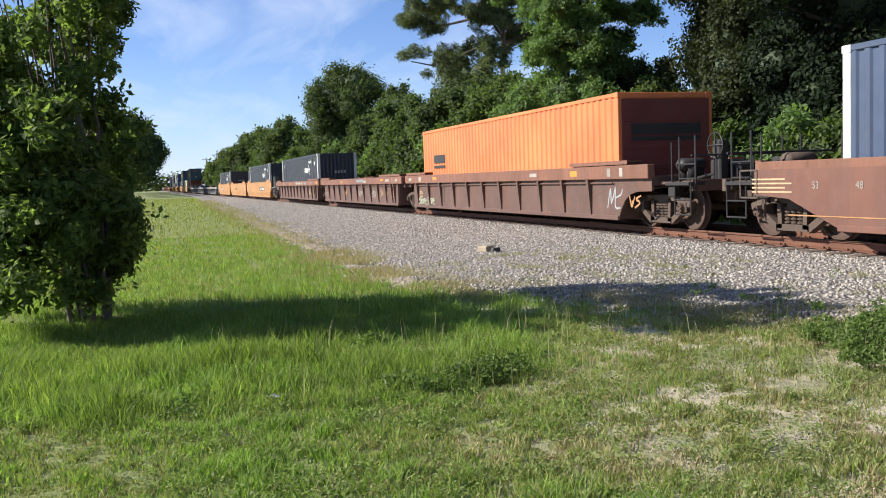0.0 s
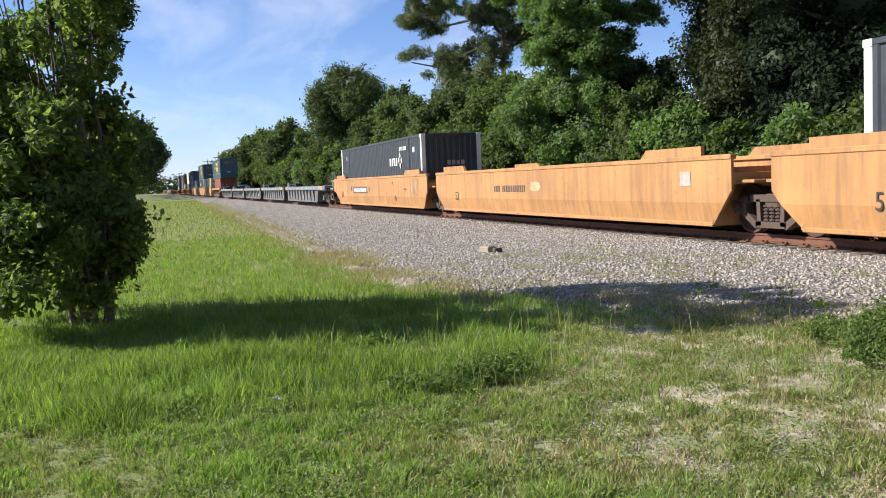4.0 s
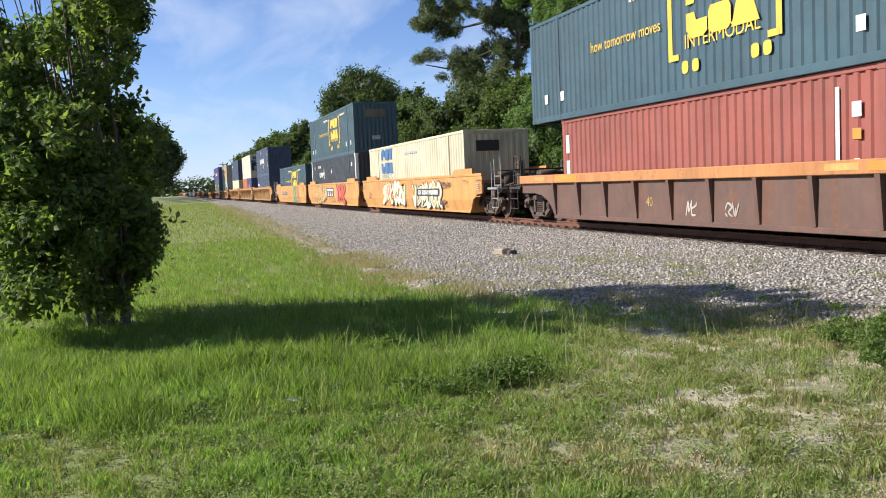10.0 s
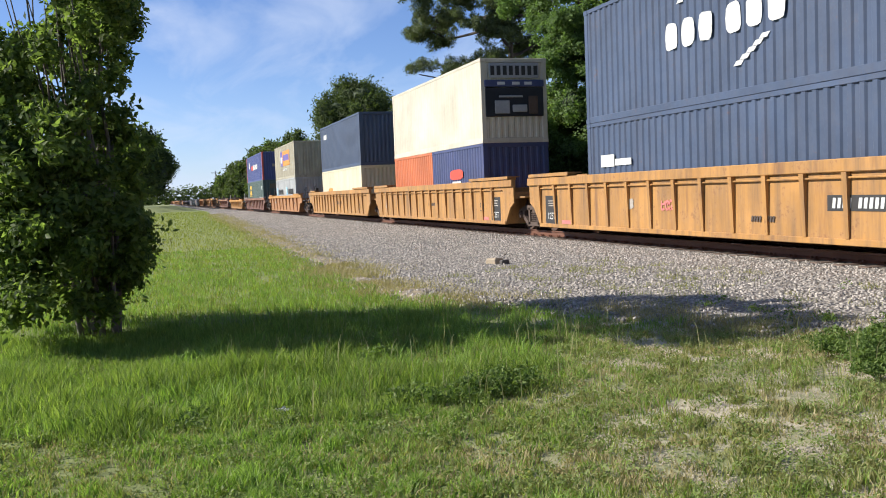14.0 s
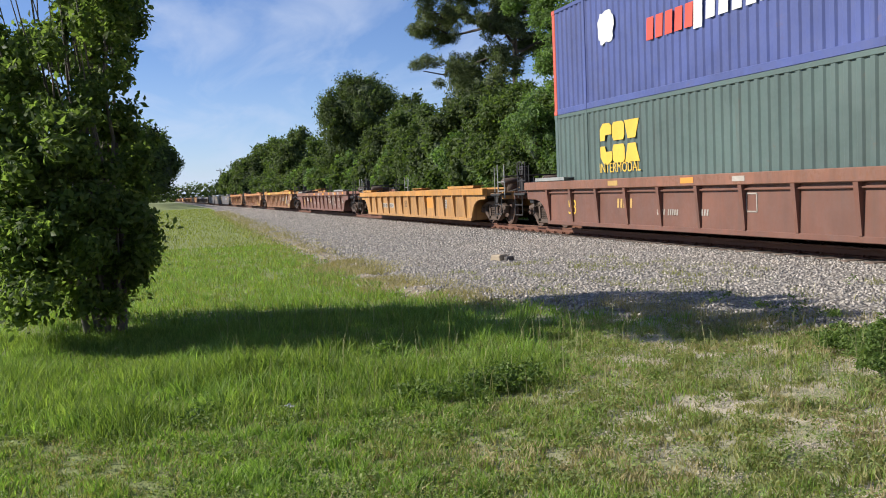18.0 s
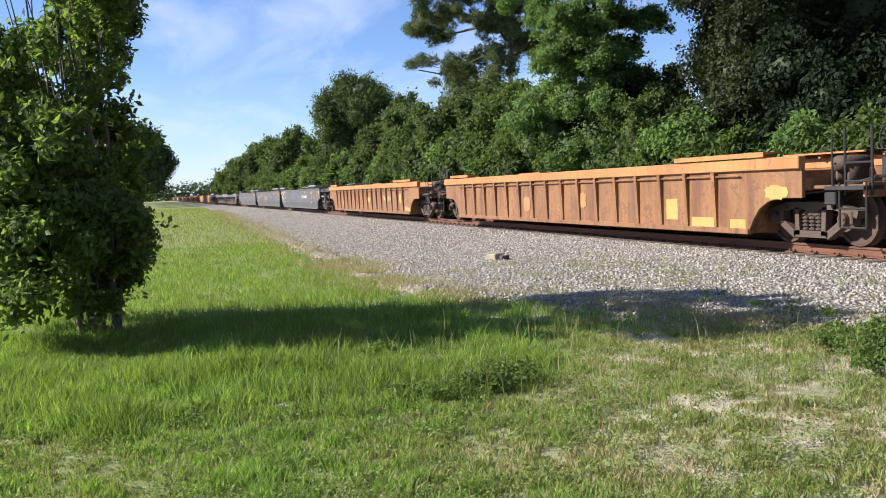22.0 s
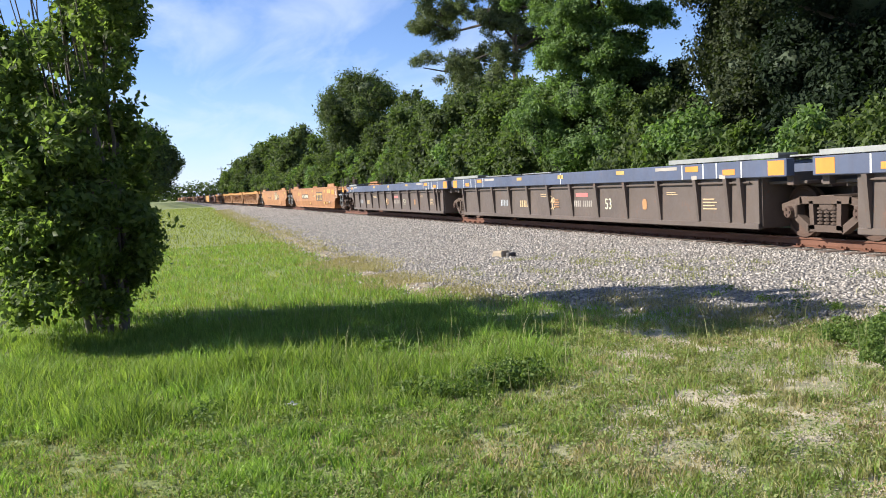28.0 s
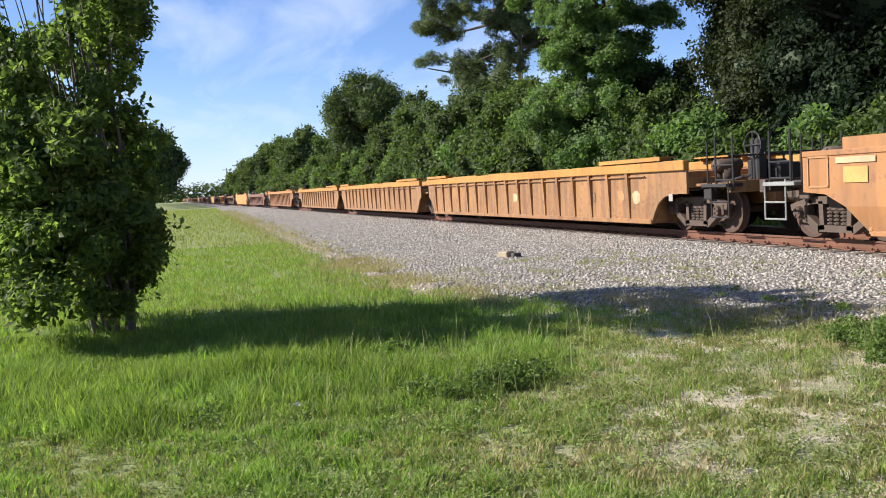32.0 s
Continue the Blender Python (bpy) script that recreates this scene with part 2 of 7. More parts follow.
M_LEAF = leafy("bush_leaf", (0.085, 0.125, 0.045), (0.24, 0.30, 0.105), 0.66, 0.5, 1.2, 0.2)
M_LEAF_OAK = leafy("oak_leaf", (0.058, 0.084, 0.034), (0.14, 0.175, 0.066), 0.5, 0.62, 0.5, 0.3)
M_LEAF_VINE = leafy("vine_leaf", (0.066, 0.10, 0.032), (0.165, 0.215, 0.072), 0.5, 0.62, 0.5, 0.3)
M_LEAF_BRIGHT = leafy("young_leaf", (0.10, 0.16, 0.058), (0.225, 0.325, 0.115), 0.5, 0.62, 0.5, 0.3)
# deep shade is put into this leaf colour, hence near black
M_LEAF_DARK = leafy("leaf_with_painted_shade", (0.010, 0.019, 0.010), (0.028, 0.045, 0.018), 0.25, 0.85)
M_LEAF_OLIVE = leafy("olive_leaf", (0.024, 0.036, 0.015), (0.075, 0.088, 0.035), 0.4, 0.65, 0.4, 0.5)
M_NEEDLE = leafy("pine_needle", (0.085, 0.105, 0.055), (0.175, 0.205, 0.1), 0.4, 0.6, 0.5, 0.3)
# filler inside the crowns; inner shade is put into its dark colour
M_INNER = plain("crown_filler", (0.055, 0.078, 0.034), 0.8, 0, 0.5, 3.0, 0.6)
M_GRASS = leafy("grass_blade", (0.17, 0.28, 0.058), (0.40, 0.52, 0.145), 0.5, 0.6, 5.0, 0.55)
M_TALL = leafy("tall_grass_blade", (0.145, 0.225, 0.048), (0.37, 0.44, 0.125), 0.5, 0.6, 1.6, 0.55)
M_VERGE = leafy("verge_grass_blade", (0.185, 0.225, 0.05), (0.38, 0.375, 0.115), 0.5, 0.6, 0.4, 0.3)
M_GRASS_DRY = leafy("short_grass_blade", (0.215, 0.222, 0.08), (0.49, 0.455, 0.22), 0.45, 0.7, 7.0, 0.5)
M_WEED = leafy("weed_leaf", (0.09, 0.15, 0.035), (0.22, 0.29, 0.085), 0.42, 0.5)
M_CLOVER = leafy("clover_leaf", (0.150, 0.208, 0.06), (0.34, 0.385, 0.14), 0.42, 0.6, 4.0, 0.35)
M_DRY = leafy("dead_grass_blade", (0.28, 0.235, 0.12), (0.52, 0.44, 0.26), 0.35, 0.8, 1.5, 0.2)
M_STRAW = leafy("straw_stalk", (0.25, 0.25, 0.10), (0.45, 0.42, 0.22), 0.3, 0.7)

# ---- shape helpers ----
MESHES = {}


def link_mesh(name, me, material, parent=None, label="", loc=None):
    if material is not None and not me.materials:
        me.materials.append(material)
    ob = new(name, me)
    if parent is not None:
        ob.parent = parent
    if loc is not None:
        ob.location = loc
    if label:
        tagged(ob, label=label)
    return ob


def part(name, bm, material, parent, label="", smooth=False):
    """Links a bmesh as one mesh object under a thing or under a part."""
    me = bpy.data.meshes.new(name)
    bmesh.ops.recalc_face_normals(bm, faces=bm.faces)
    bm.to_mesh(me)
    bm.free()
    if smooth:
        me.polygons.foreach_set("use_smooth", [True] * len(me.polygons))
    return link_mesh(name, me, material, parent, label)


def shared(key, name, build, material, parent, label="", loc=None, smooth=False):
    """Like part(), but alike pieces share one mesh."""
    k = (key, material.name)
    if k not in MESHES:
        bm = bmesh.new()
        build(bm)
        me = bpy.data.meshes.new(name)
        bmesh.ops.recalc_face_normals(bm, faces=bm.faces)
        bm.to_mesh(me)
        bm.free()
        if smooth:
            me.polygons.foreach_set("use_smooth", [True] * len(me.polygons))
        MESHES[k] = me
    return link_mesh(name, MESHES[k], material, parent, label, loc)


def box(bm, x0, x1, y0, y1, z0, z1, bev=0.0):
    v = [bm.verts.new((x, y, z)) for x in (x0, x1) for y in (y0, y1) for z in (z0, z1)]
    fs = [bm.faces.new([v[i] for i in f]) for f in ((0, 1, 3, 2), (4, 6, 7, 5), (0, 4, 5, 1), (2, 3, 7, 6), (0, 2, 6, 4), (1, 5, 7, 3))]
    if bev:
        es = list({e for f in fs for e in f.edges})
        bmesh.ops.bevel(bm, geom=es, offset=bev, segments=1, affect="EDGES")


def prism(bm, pts, y0, y1):
    """An xz outline carried from y0 to y1."""
    a = [bm.verts.new((x, y0, z)) for x, z in pts]
    b = [bm.verts.new((x, y1, z)) for x, z in pts]
    bm.faces.new(a)
    bm.faces.new(list(reversed(b)))
    k = len(pts)
    for i in range(k):
        bm.faces.new((a[i], b[i], b[(i + 1) % k], a[(i + 1) % k]))


def tube(bm, p, q, r0, r1=None, sides=8, caps=True):
    r1 = r0 if r1 is None else r1
    p, q = Vector(p), Vector(q)
    d = (q - p).normalized()
    a = d.orthogonal().normalized()
    b = d.cross(a)
    ring = []
    for c, r in ((p, r0), (q, r1)):
        ring.append([bm.verts.new(c + (a * math.cos(2 * math.pi * i / sides) + b * math.sin(2 * math.pi * i / sides)) * r) for i in range(sides)])
    for i in range(sides):
        bm.faces.new((ring[0][i], ring[0][(i + 1) % sides], ring[1][(i + 1) % sides], ring[1][i]))
    if caps:
        bm.faces.new(ring[0])
        bm.faces.new(list(reversed(ring[1])))


def lathe_y(bm, prof, sides=28):
    """A profile of (y, r) turned round the y axis."""
    rings = [[bm.verts.new((r * math.cos(2 * math.pi * i / sides), y, r * math.sin(2 * math.pi * i / sides))) for i in range(sides)] for y, r in prof]
    for a, b in zip(rings, rings[1:]):
        for i in range(sides):
            bm.faces.new((a[i], a[(i + 1) % sides], b[(i + 1) % sides], b[i]))
    bm.faces.new(rings[0])
    bm.faces.new(list(reversed(rings[-1])))


def thing(name, label, category, group="", m=None):
    ob = new(name)
    ob.empty_display_size = 0.3
    tagged(ob, label=label, category=category, group=group)
    if m is not None:
        ob.matrix_basis = m
    return ob


def text_mesh(body, size, shear=0.0):
    cu = bpy.data.curves.new("lettering", "FONT")
    cu.body, cu.size, cu.extrude, cu.shear, cu.align_x = body, size, 0.001, shear, "CENTER"
    tmp = bpy.data.objects.new("lettering", cu)
    me = bpy.data.meshes.new_from_object(tmp)
    bpy.data.objects.remove(tmp)
    bpy.data.curves.remove(cu)
    # stand it up on the near side: text x along x, text y up, facing -y
    me.transform(Matrix(((1, 0, 0, 0), (0, 0, -1, 0), (0, 1, 0, 0), (0, 0, 0, 1))))
    return me


def lettering(body, x, y, z, size, ink, parent):
    k = ("text", body, size, ink)
    if k not in MESHES:
        MESHES[k] = text_mesh(body, size)
    return link_mesh("lettering", MESHES[k], INK[ink], parent, loc=(x, y, z))


def bar(x, z, w, h, y, ink, parent, skew=0.0, name="marking"):
    """A flat painted bar on the near side, centred at x, z."""
    bm = bmesh.new()
    prism(bm, [(x - w / 2 - skew, z - h / 2), (x + w / 2 - skew, z - h / 2), (x + w / 2 + skew, z + h / 2), (x - w / 2 + skew, z + h / 2)], y - 0.001, y + 0.001)
    return part(name, bm, INK[ink], parent)


def blob(x, z, w, h, y, ink, parent, seed, name="graffiti", n=26, spiky=0.35):
    """A ragged painted patch on the near side."""
    r = random.Random(seed)
    pts = []
    for i in range(n):
        a = 2 * math.pi * i / n
        k = 1 - spiky * r.random()
        sx = math.copysign(abs(math.cos(a)) ** 0.6, math.cos(a))
        sz = math.copysign(abs(math.sin(a)) ** 0.6, math.sin(a))
        pts.append((x + w / 2 * k * sx, z + h / 2 * k * sz))
    bm = bmesh.new()
    prism(bm, pts, y - 0.001, y + 0.001)
    return part(name, bm, INK[ink], parent)


def ribbon(bm, pts, th, y, steps=5, taper=0.75):
    """A smooth painted stroke through points of the xz plane, on the near side."""
    p = [Vector((a, 0, c)) for a, c in pts]
    p = [p[0] * 2 - p[1]] + p + [p[-1] * 2 - p[-2]]
    line = []
    for i in range(1, len(p) - 2):
        for k in range(steps + (i == len(p) - 3)):
            f = k / steps
            line.append(0.5 * (2 * p[i] + (p[i + 1] - p[i - 1]) * f + (2 * p[i - 1] - 5 * p[i] + 4 * p[i + 1] - p[i + 2]) * f * f + (3 * p[i] - p[i - 1] - 3 * p[i + 1] + p[i + 2]) * f ** 3))
    n = len(line)
    ends = []
    for k, q in enumerate(line):
        d = (line[min(k + 1, n - 1)] - line[max(k - 1, 0)])
        d = d.normalized() if d.length > 1e-6 else Vector((1, 0, 0))
        w = th / 2 * (taper + (1 - taper) * math.sin(math.pi * k / (n - 1)))
        ends.append((bm.verts.new((q.x - d.z * w, y - 0.00005 * k, q.z + d.x * w)), bm.verts.new((q.x + d.z * w, y - 0.00005 * k, q.z - d.x * w))))
    for (a, c), (e, g) in zip(ends, ends[1:]):
        bm.faces.new((a, e, g, c))
    for k, s_ in ((0, -1), (n - 1, 1)):
        a, c = ends[k]
        d = (line[1] - line[0] if k == 0 else line[-1] - line[-2]).normalized()
        tip = bm.verts.new(line[k] + d * s_ * th * 0.4 + Vector((0, y, 0)))
        bm.faces.new((a, c, tip))


def scrawl(x, z, w, h, y, ink, parent, seed, strokes=None, thick=0.05):
    """Sprayed lines: loose looping strokes on the near side."""
    r = random.Random(seed)
    n = strokes or max(2, round(w / (h * 0.75)))
    for i in range(n):
        cx, lw, lh = x - w / 2 + w * (i + 0.5) / n, w / n * 1.05, h * r.uniform(0.75, 1.0)
        bm = bmesh.new()
        for k, st in enumerate(STROKES[(seed + i * 5) % len(STROKES)]):
            ribbon(bm, [(cx + (a - 0.5) * lw + 0.1 * lh * c, z + (c - 0.5) * lh) for a, c in st], thick, y - 0.002 * k, 4)
        part("graffiti", bm, INK[ink], parent)


LETTERS = {     # single-stroke capitals, each in a unit square
    "T": (((0.0, 0.95), (0.5, 1.0), (1.0, 0.95)), ((0.5, 1.0), (0.48, 0.5), (0.5, 0.0))),
    "E": (((0.95, 0.95), (0.1, 1.0), (0.08, 0.5), (0.1, 0.03), (1.0, 0.0)), ((0.1, 0.5), (0.75, 0.55))),
    "X": (((0.0, 1.0), (0.5, 0.5), (1.0, 0.0)), ((1.0, 1.0), (0.5, 0.5), (0.0, 0.0))),
    "R": (((0.1, 0.0), (0.1, 1.0)), ((0.1, 0.98), (0.8, 0.9), (0.75, 0.58), (0.12, 0.48)), ((0.3, 0.48), (1.0, 0.0))),
    "S": (((0.95, 0.88), (0.5, 1.0), (0.1, 0.78), (0.5, 0.52), (0.92, 0.25), (0.5, 0.0), (0.02, 0.12)),),
    "H": (((0.1, 1.0), (0.12, 0.5), (0.05, 0.0)), ((0.9, 1.0), (0.88, 0.5), (0.95, 0.0)), ((0.1, 0.52), (0.9, 0.52))),
    "K": (((0.1, 1.0), (0.1, 0.5), (0.1, 0.0)), ((0.9, 1.0), (0.2, 0.5), (0.95, 0.0))),
    "C": (((0.95, 0.85), (0.5, 1.0), (0.05, 0.5), (0.5, 0.0), (0.98, 0.15)),),
    "V": (((0.0, 1.0), (0.5, 0.0), (1.0, 1.0)),),
    "O": (((0.5, 1.0), (0.05, 0.5), (0.5, 0.0), (0.95, 0.5), (0.5, 1.0)),),
    "L": (((0.1, 1.0), (0.1, 0.1), (0.9, 0.03)),),
}


def sprayed(word, x, z, w, h, y, ink, parent, thick=0.06, outline=None):
    """A hand-sprayed word."""
    n = len(word)
    for i, ch in enumerate(word):
        cx, lw = x - w / 2 + w * (i + 0.5) / n, w / n * 0.78
        for k, (th, col) in enumerate(((thick + 0.07, outline), (thick, ink))):
            if col is None:
                continue
            bm = bmesh.new()
            for j, st in enumerate(LETTERS[ch]):
                ribbon(bm, [(cx + (a - 0.5) * lw, z + (c - 0.5) * h) for a, c in st], th, y - 0.003 * k - 0.001 * j, 5, 0.9)
            part("graffiti", bm, INK[col], parent)


STROKES = (      # abstract painted forms, each in a unit square
    (((0.05, 1.0), (0.12, 0.05), (0.75, 0.0)), ((0.15, 0.55), (0.8, 0.75), (0.95, 1.0))),
    (((0.0, 0.1), (0.3, 0.95), (0.5, 0.3), (0.95, 1.0)), ((0.95, 1.0), (1.0, 0.3))),
    (((0.95, 0.95), (0.2, 0.72), (0.85, 0.42), (0.05, 0.05)),),
    (((0.0, 1.0), (0.45, 0.05), (0.9, 0.95)), ((0.45, 0.05), (0.5, 0.6))),
    (((0.0, 0.55), (0.3, 1.0), (0.9, 0.7), (0.45, 0.3), (1.0, 0.0)), ((0.05, 0.2), (0.3, 0.0))),
    (((1.0, 0.7), (0.5, 1.0), (0.05, 0.6), (0.4, 0.0), (1.0, 0.25)), ((0.55, 0.55), (0.85, 0.95))),
)


def puffs(x, z, w, h, y, inks, parent, seed):
    """A row of painted interlocking forms: broad rounded strokes over thin dark outlines."""
    r = random.Random(seed)
    n = max(2, round(w / 0.72))
    for i in range(n):
        cx = x - w / 2 + w * (i + 0.5) / n
        lw, lh = w / n * r.uniform(0.8, 1.05), h * r.uniform(0.72, 0.86)
        lean, base = r.uniform(-0.15, 0.2), z - lh / 2 + h * r.uniform(-0.05, 0.05)
        lines = [[(cx + (a - 0.5) * lw + lean * c * lh * 0.5, base + c * lh) for a, c in st] for st in STROKES[(seed + i * 5) % len(STROKES)]]
        for k, (grow, ink) in enumerate(((0.07, "black"), (0.0, inks[i % len(inks)]), (-0.13 * h, inks[(i + 1) % len(inks)]))):
            bm = bmesh.new()
            for j, line in enumerate(lines):
                ribbon(bm, line, max(0.03, 0.27 * h * (0.9 + 0.2 * r.random()) + grow), y - 0.004 * k - 0.0006 * i - 0.0012 * j, 6, 0.8)
            part("graffiti", bm, INK[ink], parent)


# ---- the train: trucks ----
WHEEL_R = 0.483
WHEELS_A, WHEELS_B = [], []


def side_frame_shape(bm):
    # bars round two windows and the spring opening
    def bar3(a, b, w):
        a, b = Vector((a[0], 0, a[1])), Vector((b[0], 0, b[1]))
        d = (b - a).normalized()
        s = Vector((-d.z, 0, d.x)) * w / 2
        prism(bm, [((a + s).x, (a + s).z), ((b + s).x, (b + s).z), ((b - s).x, (b - s).z), ((a - s).x, (a - s).z)], -0.075, 0.075)
    bar3((-1.16, 0.56), (-0.6, 0.70), 0.13)
    bar3((-0.66, 0.70), (0.66, 0.70), 0.13)
    bar3((1.16, 0.56), (0.6, 0.70), 0.13)
    bar3((-1.0, 0.54), (-0.40, 0.17), 0.13)
    bar3((1.0, 0.54), (0.40, 0.17), 0.13)
    bar3((-0.44, 0.20), (0.44, 0.20), 0.12)
    bar3((-0.33, 0.18), (-0.36, 0.68), 0.11)
    bar3((0.33, 0.18), (0.36, 0.68), 0.11)
    for x in (-0.89, 0.89):
        box(bm, x - 0.17, x + 0.17, -0.10, 0.10, 0.38, 0.62, 0.02)


def spring_shape(bm):
    prof = [(0.27, 0.04)]
    for i in range(5):
        z = 0.29 + i * 0.065
        prof += [(z - 0.02, 0.05), (z - 0.014, 0.078), (z + 0.014, 0.078), (z + 0.02, 0.05)]
    rings = [[bm.verts.new((r * math.cos(2 * math.pi * k / 10), r * math.sin(2 * math.pi * k / 10), z)) for k in range(10)] for z, r in prof]
    for a, b in zip(rings, rings[1:]):
        for k in range(10):
            bm.faces.new((a[k], a[(k + 1) % 10], b[(k + 1) % 10], b[k]))


def wheelset_shape(bm):
    for s in (-1, 1):
        prof = [(0.665, 0.12), (0.665, 0.36), (0.68, 0.44), (0.69, WHEEL_R + 0.028), (0.72, WHEEL_R + 0.02), (0.735, WHEEL_R), (0.82, WHEEL_R - 0.006), (0.825, 0.425), (0.79, 0.40), (0.775, 0.2), (0.83, 0.16), (0.83, 0.12)]
        lathe_y(bm, [(s * y, r) for y, r in prof], 30)
    tube(bm, (0, -1.0, 0), (0, 1.0, 0), 0.085, sides=12)


def cap_shape(bm):
    for x in (0.0,):
        tube(bm, (x, -0.10, 0.483), (x, -0.17, 0.483), 0.115, 0.10, sides=12)
        for i in range(3):
            a = 2 * math.pi * i / 3
            tube(bm, (x + 0.06 * math.cos(a), -0.17, 0.483 + 0.06 * math.sin(a)), (x + 0.06 * math.cos(a), -0.19, 0.483 + 0.06 * math.sin(a)), 0.02, sides=6)


def bolster_shape(bm):
    box(bm, -0.2, 0.2, -1.05, 1.05, 0.50, 0.78, 0.03)
    tube(bm, (0, 0, 0.78), (0, 0, 0.92), 0.22, sides=14)
    for x in (-0.5, 0.5):
        box(bm, x - 0.06, x + 0.06, -0.85, 0.85, 0.40, 0.52, 0.02)


def truck(parent, x):
    t = shared("bolster", "truck", bolster_shape, M_TRUCK, parent, "dusty brown cast-steel bogie", loc=(x, 0, 0))
    for s in (-1, 1):
        shared("side_frame", "side_frame", side_frame_shape, M_TRUCK, t, loc=(0, s * 1.0, 0))
        for sx in (-0.17, 0.0, 0.17) if s < 0 else (0.0,):
            shared("spring", "spring", spring_shape, M_TRUCK, t, loc=(sx, s * 1.0, 0))
        for dx in (-0.89, 0.89):
            c = shared("cap", "bearing_cap", cap_shape, M_TREAD, t, loc=(dx, s * 1.0, 0))
            if s > 0:
                c.rotation_euler = (0, 0, math.pi)
    for dx, store in ((-0.89, WHEELS_A), (0.89, WHEELS_B)):
        w = shared("wheelset", "wheelset", wheelset_shape, M_TREAD, t, "pair of rusty steel wheels on an axle", loc=(dx, 0, WHEEL_R), smooth=False)
        store.append(w)
    return t


# ---- the train: well cars ----
TRAIN = []      # (thing, its place along the train at 0 s)
HALF = 1.44     # half width over the side plates


STYLE = {   # chord bottom, chord top, plate bottom, rib pitch, chord proud of the plate, first rib
    "rib": (1.36, 1.58, 0.22, 1.03, 0.10, 3.42),
    "deep": (1.14, 1.46, 0.22, 1.53, 0.13, 3.3),
    "low": (0.95, 1.20, 0.18, 1.36, 0.13, 2.1),
    "wide": (1.25, 1.46, 0.20, 2.05, 0.12, 4.2),
    "mid": (1.13, 1.36, 0.20, 1.53, 0.13, 4.1),
    "shallow": (1.01, 1.24, 0.14, 1.3, 0.13, 4.0),
    "smooth": (1.46, 1.56, 0.18, 0.0, 0.02, 0.0),
    "plated": (1.24, 1.40, 0.27, 0.0, 0.02, 0.0),
    "short": (1.14, 1.38, 0.20, 1.55, 0.13, 3.7),
}


def well_car(style, body, chord, length, front, rear, label, u, near=True):
    """One well unit. Its origin is the front joint at rail level; front and rear: True where a coupler is, False where units share a bogie."""
    ob = thing("well_car", label, "railcar", "well cars of the train")
    cz0, cz1, bz, pitch, proud, phase = STYLE[style]
    P, C = PAINT[body], PAINT[chord]
    art_t, art_b = (0.36, 1.3) if style == "deep" else (0.62, 1.35)
    ft, rt = (1.9 if front else art_t), (1.9 if rear else art_t)
    fb, rb = (3.42 if front else art_b), (3.42 if rear else art_b)
    if style == "low":
        ft, fb = (0.6, 3.8) if front else (ft, fb)
        rt, rb = (0.6, 3.8) if rear else (rt, rb)
    if style == "short":
        rb = 4.3
    if style == "plated":
        ft = rt = 1.67
        fb = rb = 3.82
    L = length

    def plate(bm):
        mid = 0.86
        # the lower edge: a short flat end, then a rounded arch over the bogie
        def arch(end, foot, d):
            k = abs(foot - end)
            return [(end, mid), (end + d * 0.42 * k, mid - 0.01), (end + d * 0.62 * k, mid - 0.07), (end + d * 0.78 * k, mid - 0.2), (end + d * 0.9 * k, mid - 0.4), (foot, bz)]

        def cut(end, foot, d):
            return [(end, mid), (end + d * 0.3, mid - 0.15), (foot, bz)]
        fr = arch(-ft, -fb, -1) if front else cut(-ft, -fb, -1)
        if not front and style in ("deep", "mid", "low", "shallow"):
            fr = [(-ft, cz0), (-fb, cz0 - 0.02), (-fb, bz)]
        re = arch(-L + rt, -L + rb, 1) if rear else cut(-L + rt, -L + rb, 1)
        if not rear and style in ("deep", "mid", "shallow"):
            re = [(-L + rt, cz0), (-L + rb, cz0 - 0.02), (-L + rb, bz)]
        if style == "low":
            mid = 0.88
            fr = [(-ft, mid), (-fb + 0.35, mid), (-fb + 0.1, 0.6), (-fb, bz)] if front else [(-ft, cz0), (-ft - 0.5, cz0 - 0.02), (-ft - 0.5, bz)]
            re = [(-L + rt, mid), (-L + rb - 0.35, mid), (-L + rb - 0.1, 0.6), (-L + rb, bz)] if rear else [(-L + rt, cz0), (-L + rt + 0.5, cz0 - 0.02), (-L + rt + 0.5, bz)]
        if style == "plated":
            ends = [(-1.67, cz0 + 0.02), (-1.67, 0.8), (-2.6, 0.74), (-3.82, bz)]
            prism(bm, ends + [(-L - x, z) for x, z in reversed(ends)], -0.03, 0.03)
            return
        if style == "smooth":
            # the side breaks along a knuckle line and leans in below it
            zk = 0.62
            fk, rk = -fb + 0.5, -L + rb - 0.5
            up_f = [(-ft, cz0 + 0.02), (-ft, 0.86)] + ([(-ft - 0.55, 0.82)] if front else []) + [(fk, zk)]
            up_r = [(-L + rt, cz0 + 0.02), (-L + rt, 0.86)] + ([(-L + rt + 0.55, 0.82)] if rear else []) + [(rk, zk)]
            prism(bm, up_f + up_r[::-1], -0.03, 0.03)
            got = [bm.verts.new(p) for p in ((fk, -0.03, zk), (rk, -0.03, zk), (-L + rb, 0.05, bz), (-fb, 0.05, bz), (fk, 0.03, zk), (rk, 0.03, zk), (-L + rb, 0.10, bz), (-fb, 0.10, bz))]
            for q in ((0, 1, 2, 3), (7, 6, 5, 4), (0, 3, 7, 4), (1, 5, 6, 2), (3, 2, 6, 7)):
                bm.faces.new([got[k] for k in q])
            return
        prism(bm, [(-ft, cz0 + 0.02)] + fr + re[::-1] + [(-L + rt, cz0 + 0.02)], -0.03, 0.03)

